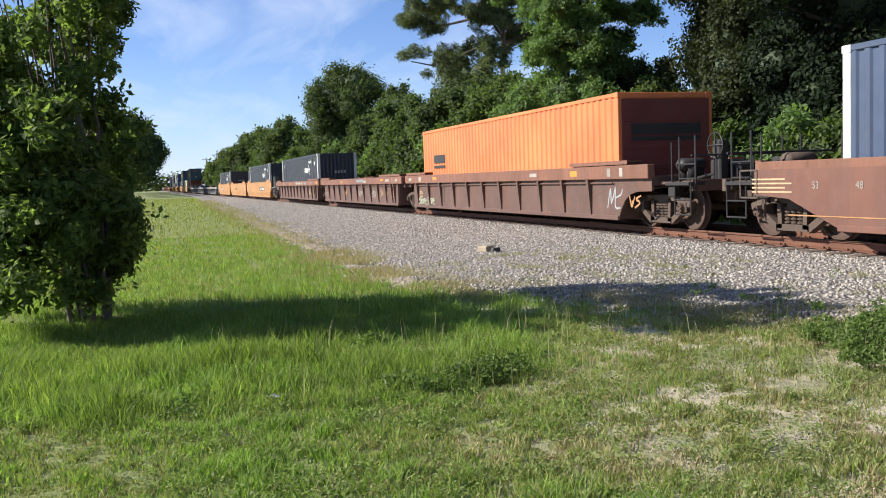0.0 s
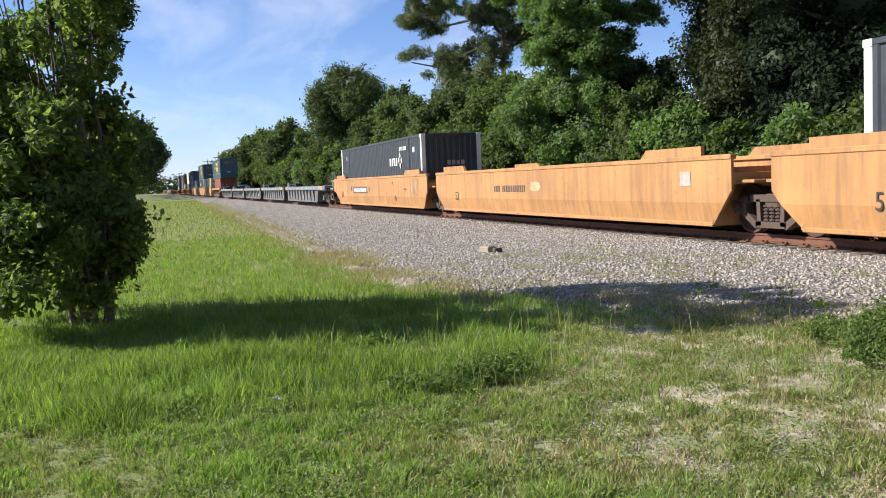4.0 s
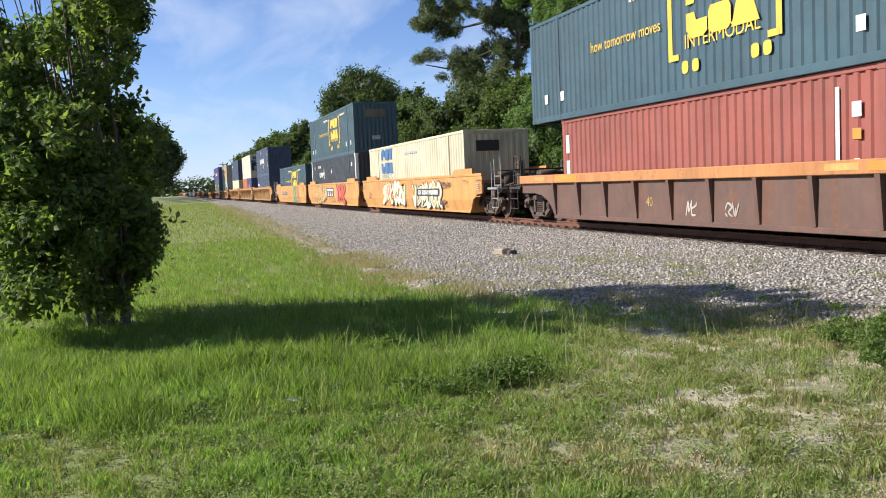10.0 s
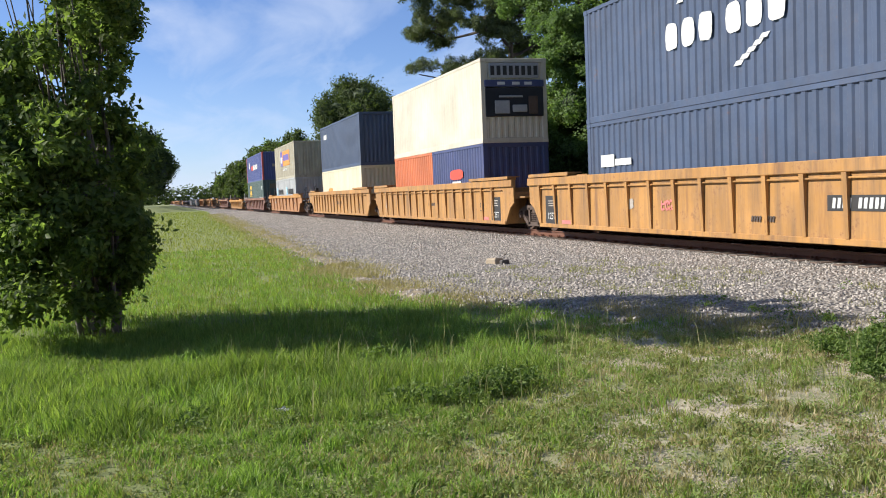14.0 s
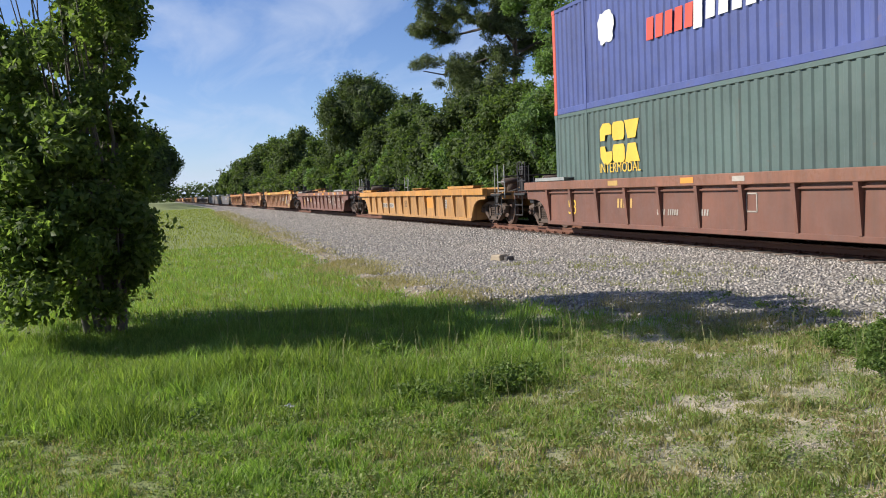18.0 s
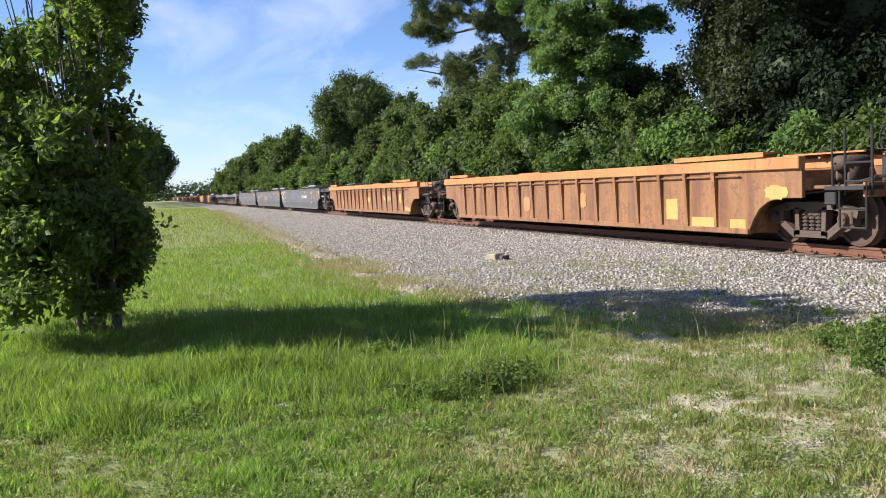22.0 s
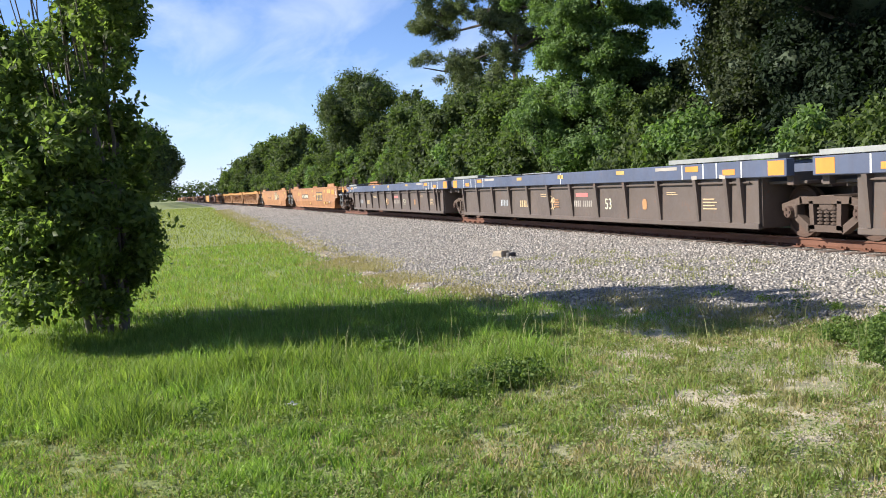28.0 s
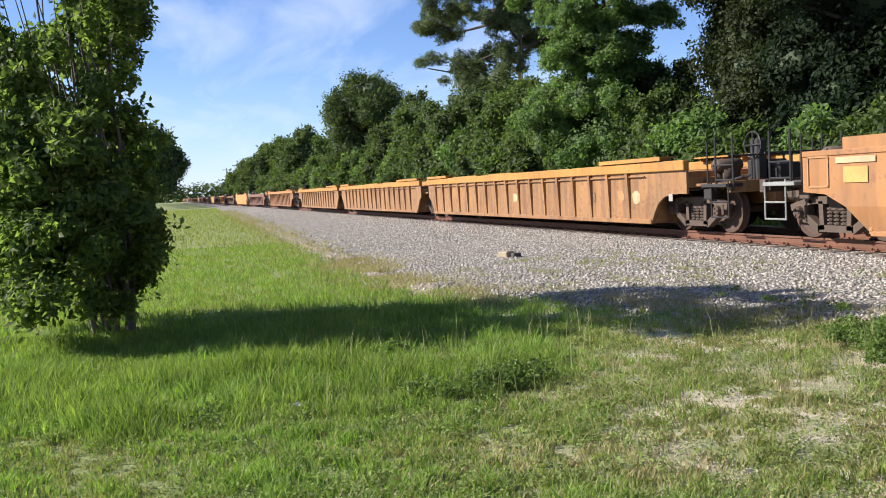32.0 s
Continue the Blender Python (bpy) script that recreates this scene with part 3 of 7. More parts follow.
    def chord_shape(bm):
        if style == "smooth":
            # flat plated side with a folded rim and a shallow knuckle line
            box(bm, -L + rt, -ft, -0.05, 0.10, cz0, cz1, 0.012)
        else:
            box(bm, -L + rt, -ft, -proud, 0.05, cz0, cz1, 0.014)

    def foot(bm):
        box(bm, -L + rb, -fb, -0.055, 0.05, bz - 0.05, bz + 0.06, 0.01)
        if style == "smooth":
            bm.clear()
            box(bm, -L + rb, -fb, 0.02, 0.14, bz - 0.04, bz + 0.04, 0.01)

    def rib_shape(bm):
        d = proud - 0.01
        h0, h1 = cz0, bz + 0.06
        vs = []
        for z, dep, wid in ((h0, d, 0.06), (h1, 0.035, 0.04)):
            vs.append([bm.verts.new(p) for p in ((-wid, -0.03, z), (-wid, -0.03 - dep, z), (wid, -0.03 - dep, z), (wid, -0.03, z))])
        a, b = vs
        bm.faces.new(a); bm.faces.new(b[::-1])
        for i in range(4):
            bm.faces.new((a[i], b[i], b[(i + 1) % 4], a[(i + 1) % 4]))

    key = (style, round(L, 1), front, rear)
    for s in (-1, 1):
        side = shared(("plate", *key), "side_plate", plate, P, ob, loc=(0, s * HALF, 0))
        ch = shared(("chord", *key), "top_chord", chord_shape, C, ob, loc=(0, s * HALF, 0))
        ft_ = shared(("foot", *key), "bottom_sill", foot, P, ob, loc=(0, s * HALF, 0))
        if s > 0:
            # the far side faces away: turn round the car's middle
            for o in (side, ch, ft_):
                o.rotation_euler = (0, 0, 0)
                o.scale = (1, -1, 1)
        if pitch:
            places = [phase + pitch * k for k in range(-3, 24) if fb + 0.04 < phase + pitch * k < L - rb - 0.04]
            if style == "deep" and not front:
                places.insert(0, 2.22)
            for i, x in enumerate(places):
                if s < 0 or i % 2 == 0:
                    r = shared(("rib", style), "rib", rib_shape, P, side, loc=(-x, 0, 0))
        if style in ("rib", "deep", "mid") and near:
            # conduit below the chord
            def pipe(bm):
                tube(bm, (-fb - 0.2, -0.075, cz0 - 0.09), (-L + rb + 0.2, -0.075, cz0 - 0.09), 0.018, sides=6)
            if s < 0:
                shared(("pipe", *key), "conduit", pipe, P, ob, loc=(0, s * HALF, 0))

    def floor(bm):
        box(bm, -L + rb, -fb, -HALF + 0.03, HALF - 0.03, bz - 0.03, bz + 0.05)
        for x in (-fb, -L + rb):
            box(bm, x - 0.03, x + 0.03, -HALF + 0.03, HALF - 0.03, bz, cz1 - 0.25)
    shared(("floor", *key), "well_floor", floor, P, ob)

    for is_front, coup in ((True, front), (False, rear)):
        e = 0.0 if is_front else -L
        d = -1 if is_front else 1           # into the car
        a = ft if is_front else rt
        b_ = fb if is_front else rb

        def deck(bm):
            x0, x1 = sorted((e + d * (0.5 if coup else 0.2), e + d * b_))
            box(bm, x0, x1, -0.75, 0.75, 0.92, 1.0, 0.01)
            box(bm, x0, x1, -1.27, 1.27, 1.0, 1.06, 0.01)
            box(bm, x0, x1, -0.3, 0.3, 0.60, 0.92, 0.02)
            xx = e + d * (a + 0.12)
            box(bm, xx - 0.09, xx + 0.09, -HALF + 0.04, HALF - 0.04, 0.98, 1.2, 0.01)
            if coup:
                xe = e + d * 0.55
                box(bm, xe - 0.06, xe + 0.06, -1.35, 1.35, 0.86, 1.1, 0.01)
        shared(("deck", coup, is_front, round(L, 1), style), "end_deck", deck, M_TRUCK if coup and style in ("smooth", "plated") else P, ob)

        def step(bm):
            # raised walkway strip on brackets over the chord, or a folded guide plate
            x0, x1 = sorted((e + d * (a + (0.9 if coup else 0.2)), e + d * (a + (3.9 if is_front else 2.9))))
            if style == "smooth" and body != "grey":
                xa, xb = e + d * (a + 1.0), e + d * (a + 3.4)
                prism(bm, [(xa, cz1 - 0.01), (xa, cz1 + 0.19), (xb - d * 0.25, cz1 + 0.19), (xb, cz1 - 0.01)], -0.03, 0.05)
                return
            z = cz1 + (0.07 if style != "smooth" else 0.2)
            box(bm, x0, x1, -0.14, 0.28, z, z + 0.035)
            box(bm, x0, x1, -0.14, -0.11, z - 0.05, z + 0.04)
            for i in range(4):
                x = x0 + 0.15 + (x1 - x0 - 0.3) * i / 3
                box(bm, x - 0.03, x + 0.03, -0.10, 0.2, cz1 - 0.01, z)
        if style not in ("low", "short", "plated"):
            for s in (-1, 1):
                o = shared(("step", coup, is_front, style, round(L, 1), body == "grey"), "walkway", step, M_WALKWAY if body in ("grey", "darkgrey", "maroon") else C, ob, loc=(0, s * HALF, 0))
                o.scale = (1, -s, 1)
        if coup:
            xl = 0.45 if is_front else 0.75

            def rails(bm):
                r = 0.022
                for x in (xl, xl + 0.6):
                    tube(bm, (e + d * x, 0, 0.9), (e + d * x, 0, 2.0), r, sides=6)
                tube(bm, (e + d * (xl + 0.9), 0, 1.0), (e + d * (xl + 0.9), 0, 1.9), r * 0.8, sides=6)
                for z in (1.12, 1.42):
                    tube(bm, (e + d * xl, 0, z), (e + d * (xl + 0.6), 0, z), r * 0.8, sides=6)

            def end_rail(bm):
                tube(bm, (e + d * 0.6, -1.3, 1.6), (e + d * 0.6, 1.3, 1.6), 0.022, sides=6)
                for y in (-0.7, 0.0, 0.7):
                    tube(bm, (e + d * 0.6, y, 1.0), (e + d * 0.6, y, 1.6), 0.022, sides=6)
            for s in (-1, 1):
                shared(("rails", is_front, round(L, 1)), "handrail", rails, M_WALKWAY if body in ("orange", "peach", "yellow") else M_DARK, ob, "slender tubular handrail", loc=(0, s * 1.3, 0))
            shared(("end_rail", is_front, round(L, 1)), "end_rail", end_rail, M_DARK, ob, "black tubular end railing")

            def ladder(bm):
                for x in (xl, xl + 0.6):
                    tube(bm, (e + d * x, 0, 0.36), (e + d * x, 0, 1.1), 0.018, sides=6)
                for z in (0.37, 0.68):
                    tube(bm, (e + d * xl, 0, z), (e + d * (xl + 0.6), 0, z), 0.018, sides=6)
                box(bm, *sorted((e + d * xl, e + d * (xl + 0.9))), -0.05, 0.35, 0.98, 1.05, 0.008)
            for s in (-1, 1):
                shared(("ladder", is_front, round(L, 1)), "ladder", ladder, M_WALKWAY if style == "smooth" else M_DARK, ob, "corner steps of bent rod", loc=(0, s * 1.42, 0))

            def valve(bm):
                box(bm, e + d * 1.0 - 0.2, e + d * 1.0 + 0.2, -0.45, 0.25, 1.06, 1.5, 0.03)
                box(bm, e + d * 1.55 - 0.14, e + d * 1.55 + 0.14, -1.2, -0.95, 0.72, 0.94, 0.02)
                tube(bm, (e + d * 1.0, -0.5, 1.2), (e + d * 1.9, -1.1, 0.95), 0.03, sides=6)
                tube(bm, (e + d * 1.9, -1.1, 0.95), (e + d * 3.1, -1.2, 0.9), 0.03, sides=6)

            def reservoir(bm):
                zr = 1.5 if style == "smooth" else 1.42
                x0, x1 = e + d * 1.75 - 0.24, e + d * 1.75 + 0.24
                prof = [(-0.9, 0.02), (-0.88, 0.09), (-0.82, 0.14), (-0.3, 0.14), (-0.24, 0.09), (-0.22, 0.02)]
                rings = [[bm.verts.new(((x0 + x1) / 2 + 1.4 * r * math.cos(2 * math.pi * i / 16), y, zr + r * math.sin(2 * math.pi * i / 16))) for i in range(16)] for y, r in prof]
                for p_, q_ in zip(rings, rings[1:]):
                    for i in range(16):
                        bm.faces.new((p_[i], p_[(i + 1) % 16], q_[(i + 1) % 16], q_[i]))
                for x in (x0 + 0.1, x1 - 0.1):
                    box(bm, x - 0.03, x + 0.03, -0.75, -0.35, 1.0, zr)
            shared(("valve", is_front, round(L, 1)), "brake_valve", valve, M_TRUCK if style == "smooth" else M_DARK, ob)
            shared(("reservoir", is_front, round(L, 1), style == "smooth"), "air_reservoir", reservoir, M_DARK if style == "deep" else M_TRUCK, ob, smooth=True)
            if is_front:
                def hand_wheel(bm):
                    n = 18
                    c = Vector((e + d * 0.75, -0.62, 1.8))
                    for i in range(n):
                        p, q = [c + Vector((0.27 * math.cos(2 * math.pi * j / n), 0, 0.27 * math.sin(2 * math.pi * j / n))) for j in (i, i + 1)]
                        tube(bm, p, q, 0.018, sides=5, caps=False)
                    for j in range(4):
                        tube(bm, c, c + Vector((0.27 * math.cos(math.pi / 2 * j), 0, 0.27 * math.sin(math.pi / 2 * j))), 0.014, sides=5, caps=False)
                    box(bm, c.x - 0.14, c.x + 0.14, c.y + 0.02, c.y + 0.24, 1.06, 1.92, 0.03)
                    box(bm, c.x - 0.3, c.x + 0.35, c.y + 0.35, c.y + 0.9, 1.06, 1.42, 0.04)
                shared(("hand_wheel", round(L, 1)), "brake_wheel", hand_wheel, M_TRUCK if style == "smooth" else M_DARK, ob, "round hand brake wheel")

            def coupler(bm):
                x0, x1 = sorted((e - d * 0.02, e + d * 1.0))
                box(bm, x0, x1, -0.13, 0.13, 0.72, 0.95, 0.03)
                xk = e + d * 0.12
                box(bm, xk - 0.17, xk + 0.17, -0.2, 0.2, 0.66, 1.0, 0.05)
                tube(bm, (e + d * 0.9, 0.3, 0.75), (e + d * 0.35, 0.32, 0.42), 0.03, sides=6)
                tube(bm, (e + d * 0.35, 0.32, 0.42), (e, 0.3, 0.5), 0.03, sides=6)
            shared(("coupler", is_front, round(L, 1)), "coupler", coupler, M_TRUCK, ob, "rusty cast knuckle coupler")
            truck(ob, e + d * 2.2)
    if not front:
        truck(ob, 0.0)
    TRAIN.append((ob, u))
    return ob


# ---- the train: containers ----
def corrugated(bm, x0, x1, z0, z1, y, face=-1, pitch=0.28, depth=0.034):
    """A corrugated plate in the xz plane, its outer folds at y."""
    n = max(1, round((x1 - x0) / pitch))
    p = (x1 - x0) / n
    xs, ys = [], []
    for i in range(n):
        a = x0 + i * p
        for f, d in ((0.0, 0), (0.36, 0), (0.5, 1), (0.86, 1)):
            xs.append(a + f * p)
            ys.append(y - face * depth * d)
    xs.append(x1); ys.append(y)
    lo = [bm.verts.new((x, yy, z0)) for x, yy in zip(xs, ys)]
    hi = [bm.verts.new((x, yy, z1)) for x, yy in zip(xs, ys)]
    for i in range(len(xs) - 1):
        bm.faces.new((lo[i], lo[i + 1], hi[i + 1], hi[i]))


def container(length, height, width, colour, label, u, z0, posts=None, pitch=0.28, smooth=False, post_at=None, reefer=False):
    """Its origin is the middle of its base; the near side is -y."""
    ob = thing("shipping_container", label, "container", "containers on the train")
    M, h, hl, w = BOXP[colour], height, length / 2, width / 2
    MP = BOXP[posts] if posts else M

    def frame_shape(bm):
        for s in (-1, 1):
            y0, y1 = sorted((s * w, s * (w - 0.09)))
            box(bm, -hl + 0.16, hl - 0.16, y0, y1, 0.0, 0.16 if smooth is False else 0.2, 0.01)
            box(bm, -hl + 0.16, hl - 0.16, y0, y1, h - 0.10, h, 0.01)
            xx = s * hl
            x0, x1 = sorted((xx, xx - s * 0.12))
            box(bm, x0, x1, -w + 0.16, w - 0.16, 0, 0.18, 0.01)
            box(bm, x0, x1, -w + 0.16, w - 0.16, h - 0.14, h, 0.01)
        if post_at:
            for px_ in (-post_at, post_at):
                for s in (-1, 1):
                    y0, y1 = sorted((s * (w + 0.012), s * (w - 0.06)))
                    box(bm, px_ - 0.075, px_ + 0.075, y0, y1, 0.0, h, 0.01)
    k = (length, height, width, post_at)
    shared(("cframe", *k), "frame", frame_shape, M, ob)

    def post_shape(bm):
        box(bm, -0.09, 0.09, -0.09, 0.09, 0.0, h, 0.012)
        for z in (0.06, h - 0.06):
            box(bm, -0.1, 0.1, -0.1, 0.1, z - 0.062, z + 0.062, 0.008)
    for sx in (-1, 1):
        for sy in (-1, 1):
            shared(("post", height), "corner_post", post_shape, MP, ob, loc=(sx * (hl - 0.088), sy * (w - 0.088), 0))

    def side_shape(bm):
        corrugated(bm, -hl + 0.17, hl - 0.17, 0.15, h - 0.09, -w + 0.012, -1, pitch, 0.004 if smooth else 0.034)
    for s in (-1, 1):
        o = shared(("cside", *k, smooth, pitch), "side_panel", side_shape, M, ob)
        if s > 0:
            o.rotation_euler = (0, 0, math.pi)

    def end_shape(bm):
        bm2 = bmesh.new()
        corrugated(bm2, -w + 0.17, w - 0.17, 0.17, h - 0.13, -hl + 0.03, -1, 0.24, 0.03)
        bmesh.ops.rotate(bm2, cent=(0, 0, 0), matrix=Matrix.Rotation(math.pi / 2, 3, "Z"), verts=bm2.verts)
        me = bpy.data.meshes.new("tmp")
        bm2.to_mesh(me); bm2.free()
        bm.from_mesh(me)
        bpy.data.meshes.remove(me)
    for s in (1, -1):
        o = shared(("cend", *k), "end_panel", end_shape, M, ob)
        if s < 0:
            o.rotation_euler = (0, 0, math.pi)

    def roof_shape(bm):
        box(bm, -hl + 0.1, hl - 0.1, -w + 0.08, w - 0.08, h - 0.05, h - 0.02)
        box(bm, -hl + 0.1, hl - 0.1, -w + 0.08, w - 0.08, 0.1, 0.14)
    shared(("croof", *k), "roof_panel", roof_shape, M, ob)
    if reefer:
        def unit(bm):
            box(bm, hl - 0.02, hl + 0.03, -w + 0.14, w - 0.14, 0.9, h - 1.0, 0.02)
        part_bm = bmesh.new(); unit(part_bm)
        part("machinery_bay", part_bm, M_GLASSY, ob, "dark open cooling machinery bay")
        bm = bmesh.new()
        box(bm, hl - 0.02, hl + 0.04, -w + 0.3, w - 0.3, h - 0.68, h - 0.16, 0.02)
        part("fan_grille", bm, INK["grey"], ob, "pale grey fan grille")
        bm = bmesh.new()
        box(bm, hl - 0.02, hl + 0.05, -w + 0.12, w - 0.12, h - 0.98, h - 0.74, 0.02)
        part("control_band", bm, BOXP["blue"], ob, "dark blue band with white marks")
        for y in (-0.5, 0.05, 0.5):
            bm = bmesh.new(); box(bm, hl + 0.05, hl + 0.054, y - 0.14, y + 0.14, h - 0.91, h - 0.81); part("marking", bm, INK["white"], ob)
        for y0, y1, z0_, z1_ in ((-0.75, -0.2, 1.0, 1.45), (-0.1, 0.45, 1.05, 1.3), (0.5, 0.85, 0.98, 1.6), (-0.6, 0.3, 1.55, 1.62)):
            bm = bmesh.new(); box(bm, hl + 0.03, hl + 0.075, y0, y1, z0_, z1_, 0.02); part("compressor_part", bm, INK["grey"] if y0 < 0.4 else M_TRUCK, ob)
        for i in range(8):
            bm = bmesh.new()
            y = -w + 0.42 + i * (2 * w - 0.84) / 7
            box(bm, hl + 0.04, hl + 0.046, y - 0.07, y + 0.07, h - 0.58, h - 0.26)
            part("grille_slot", bm, INK["black"], ob)
    ob["base"] = z0
    TRAIN.append((ob, u))
    return ob


def angular_mark(c, x, z, k, ink, y):
    """Three heavy slabs side by side, each slit, as one flat mark."""
    w = 0.62 * k
    for i, dx in enumerate((-0.66, 0.0, 0.66)):
        cx, h = x + dx * k, 0.5 * k
        for s in (-1, 1):
            bm = bmesh.new()
            if i == 0:
                pts = [(-0.5, 0.14), (-0.1, 0.14), (-0.02, 0.42), (0.5, 0.42), (0.5, 0.85), (0.3, 1), (-0.25, 1), (-0.5, 0.7)]
            elif i == 1:
                pts = [(-0.4, 0.10), (0.4, 0.10), (0.5, 0.3), (0.5, 0.85), (0.35, 1), (-0.35, 1), (-0.5, 0.85), (-0.5, 0.3)]
            else:
                pts = [(-0.3, 0.12), (0.3, 0.12), (0.6, 1), (-0.55, 1)]
            prism(bm, [(cx + a * w, z + s * b_ * h) for a, b_ in pts], y - 0.004, y + 0.004)
            part("logo_shape", bm, INK[ink], c)


def diamond(c, x, z, w, h, y):
    bm = bmesh.new()
    prism(bm, [(x - w, z), (x, z - h), (x + w, z), (x, z + h)], y - 0.004, y + 0.004)
    part("logo_shape", bm, INK["white"], c)


def post_box_mark(c, x, z, y, nx=0.65):
    for i in range(4):
        bar(x - 1.72 + i * 0.37, z - 0.05, 0.24, 0.34, y, "white", c, (0.0, 0.03, -0.03, 0.02)[i], "logo_shape")
    for dx, dz in ((0, 0.22), (0, -0.22), (-0.21, 0), (0.21, 0)):
        diamond(c, x + dx, z + dz, 0.12, 0.15, y)
    for i in range(6):
        bar(x + nx - 0.55 + i * 0.2, z + 0.5, 0.12, 0.17, y, "white", c)


def posted_box(u, z0, blue=False, at=4.69):
    c = container(16.15, 2.896, 2.59, "navy" if blue else "postbox", "charcoal corrugated shipping container with white corner posts", u, z0, posts="white", post_at=6.1, pitch=0.30)
    y = -1.295 - 0.002
    if not blue:
        if at > 0:
            post_box_mark(c, at, 1.92, y, 0.55)
        else:
            post_box_mark(c, at, 1.91, y, -1.75)
            diamond(c, 0.14, 2.01, 0.16, 0.21, y)
        for i in range(4):
            bm = bmesh.new(); box(bm, 8.07, 8.083, -0.2 + i * 0.2, -0.06 + i * 0.2, 1.6, 1.78); part("logo_shape", bm, INK["grey"], c)
    bar(6.9, 2.3, 0.3, 0.22, y, "white", c)
    bar(-6.6, 2.35, 0.16, 0.2, y, "white", c)
    return c


def teal_box(u, z0, colour="bluegreen", label="dark blue-green corrugated shipping container with yellow markings"):
    c = container(16.15, 2.896, 2.59, colour, label, u, z0, post_at=6.1, pitch=0.30)
    y = -1.297
    if colour == "bluegreen":
        for x, s in ((-0.15, 1), (3.57, -1)):
            bar(x, 1.65, 0.17, 1.7, y, "yellow", c, name="logo_shape")
            bar(x + s * 0.16, 2.45, 0.34, 0.13, y - 0.004, "yellow", c, name="logo_shape")
            bar(x + s * 0.16, 0.86, 0.34, 0.13, y - 0.004, "yellow", c, name="logo_shape")
        angular_mark(c, 1.72, 1.8, 1.25, "yellow", y)
        lettering("INTERMODAL", 1.72, y, 1.0, 0.42, "yellow", c)
        for x in (0.42, 0.82, 2.85, 3.22):
            blob(x, 0.62, 0.26, 0.28, y, "yellow", c, 3, "logo_shape", 12, 0.05)
        lettering("how tomorrow moves", -2.3, y, 1.55, 0.38, "yellow", c)
        for i in range(8):
            bar(-1.9 + i * 0.19, 2.5, 0.12, 0.12, y, "pale", c)
            bar(4.0 + i * 0.19, 2.5, 0.12, 0.12, y, "pale", c)
        for x in (-7.0, -5.9, 5.6, 7.0):
            bar(x, 0.65, 0.22, 0.26, y, "white", c)
    elif colour == "green":
        angular_mark(c, -4.35, 1.95, 1.0, "yellow", y)
        lettering("INTERMODAL", -4.35, y, 1.22, 0.34, "yellow", c)
        bar(6.8, 2.2, 0.7, 0.12, y, "white", c)
        bar(6.8, 2.0, 0.6, 0.1, y, "white", c)
    # rear and front end plates
    for s in (-1, 1):
        bm = bmesh.new()
        box(bm, 8.07, 8.082, -0.6, 0.6, 2.05, 2.5)
        part("logo_shape", bm, INK["dim"], c)
        bm = bmesh.new()
        box(bm, 8.07, 8.082, -0.25, 0.25, 0.75, 0.98)
        part("marking", bm, INK["grey"], c)
        break
    return c


JOINTS = [8.8, -16.14, -38.21, -58.13, -80.35, -103.2, -123.3, -145.0, -163.05, -179.2, -195.27, -211.27, -229.61, -250.1, -272.4, -292.31, -313.94, -336.39,
          -356.3, -378.17, -402.29, -426.8, -450.75, -474.8, -499.0, -523.13, -547.43, -569.44, -590.0, -612.3, -633.96, -654.06, -676.23, -700.5, -724.67, -747.4, -767.5, -788.3, -812.2, -836.6]
while JOINTS[-1] > -1330:
    JOINTS.append(JOINTS[-1] - (24.3 if len(JOINTS) % 5 < 2 else 21.0))
BROWN = "rust-brown ribbed steel well car"
ORANGE = "orange-yellow smooth-sided well car"
GREY = "grey low-sided ribbed well car with a faded blue top chord"
YELLOW = "yellow ribbed steel well car"
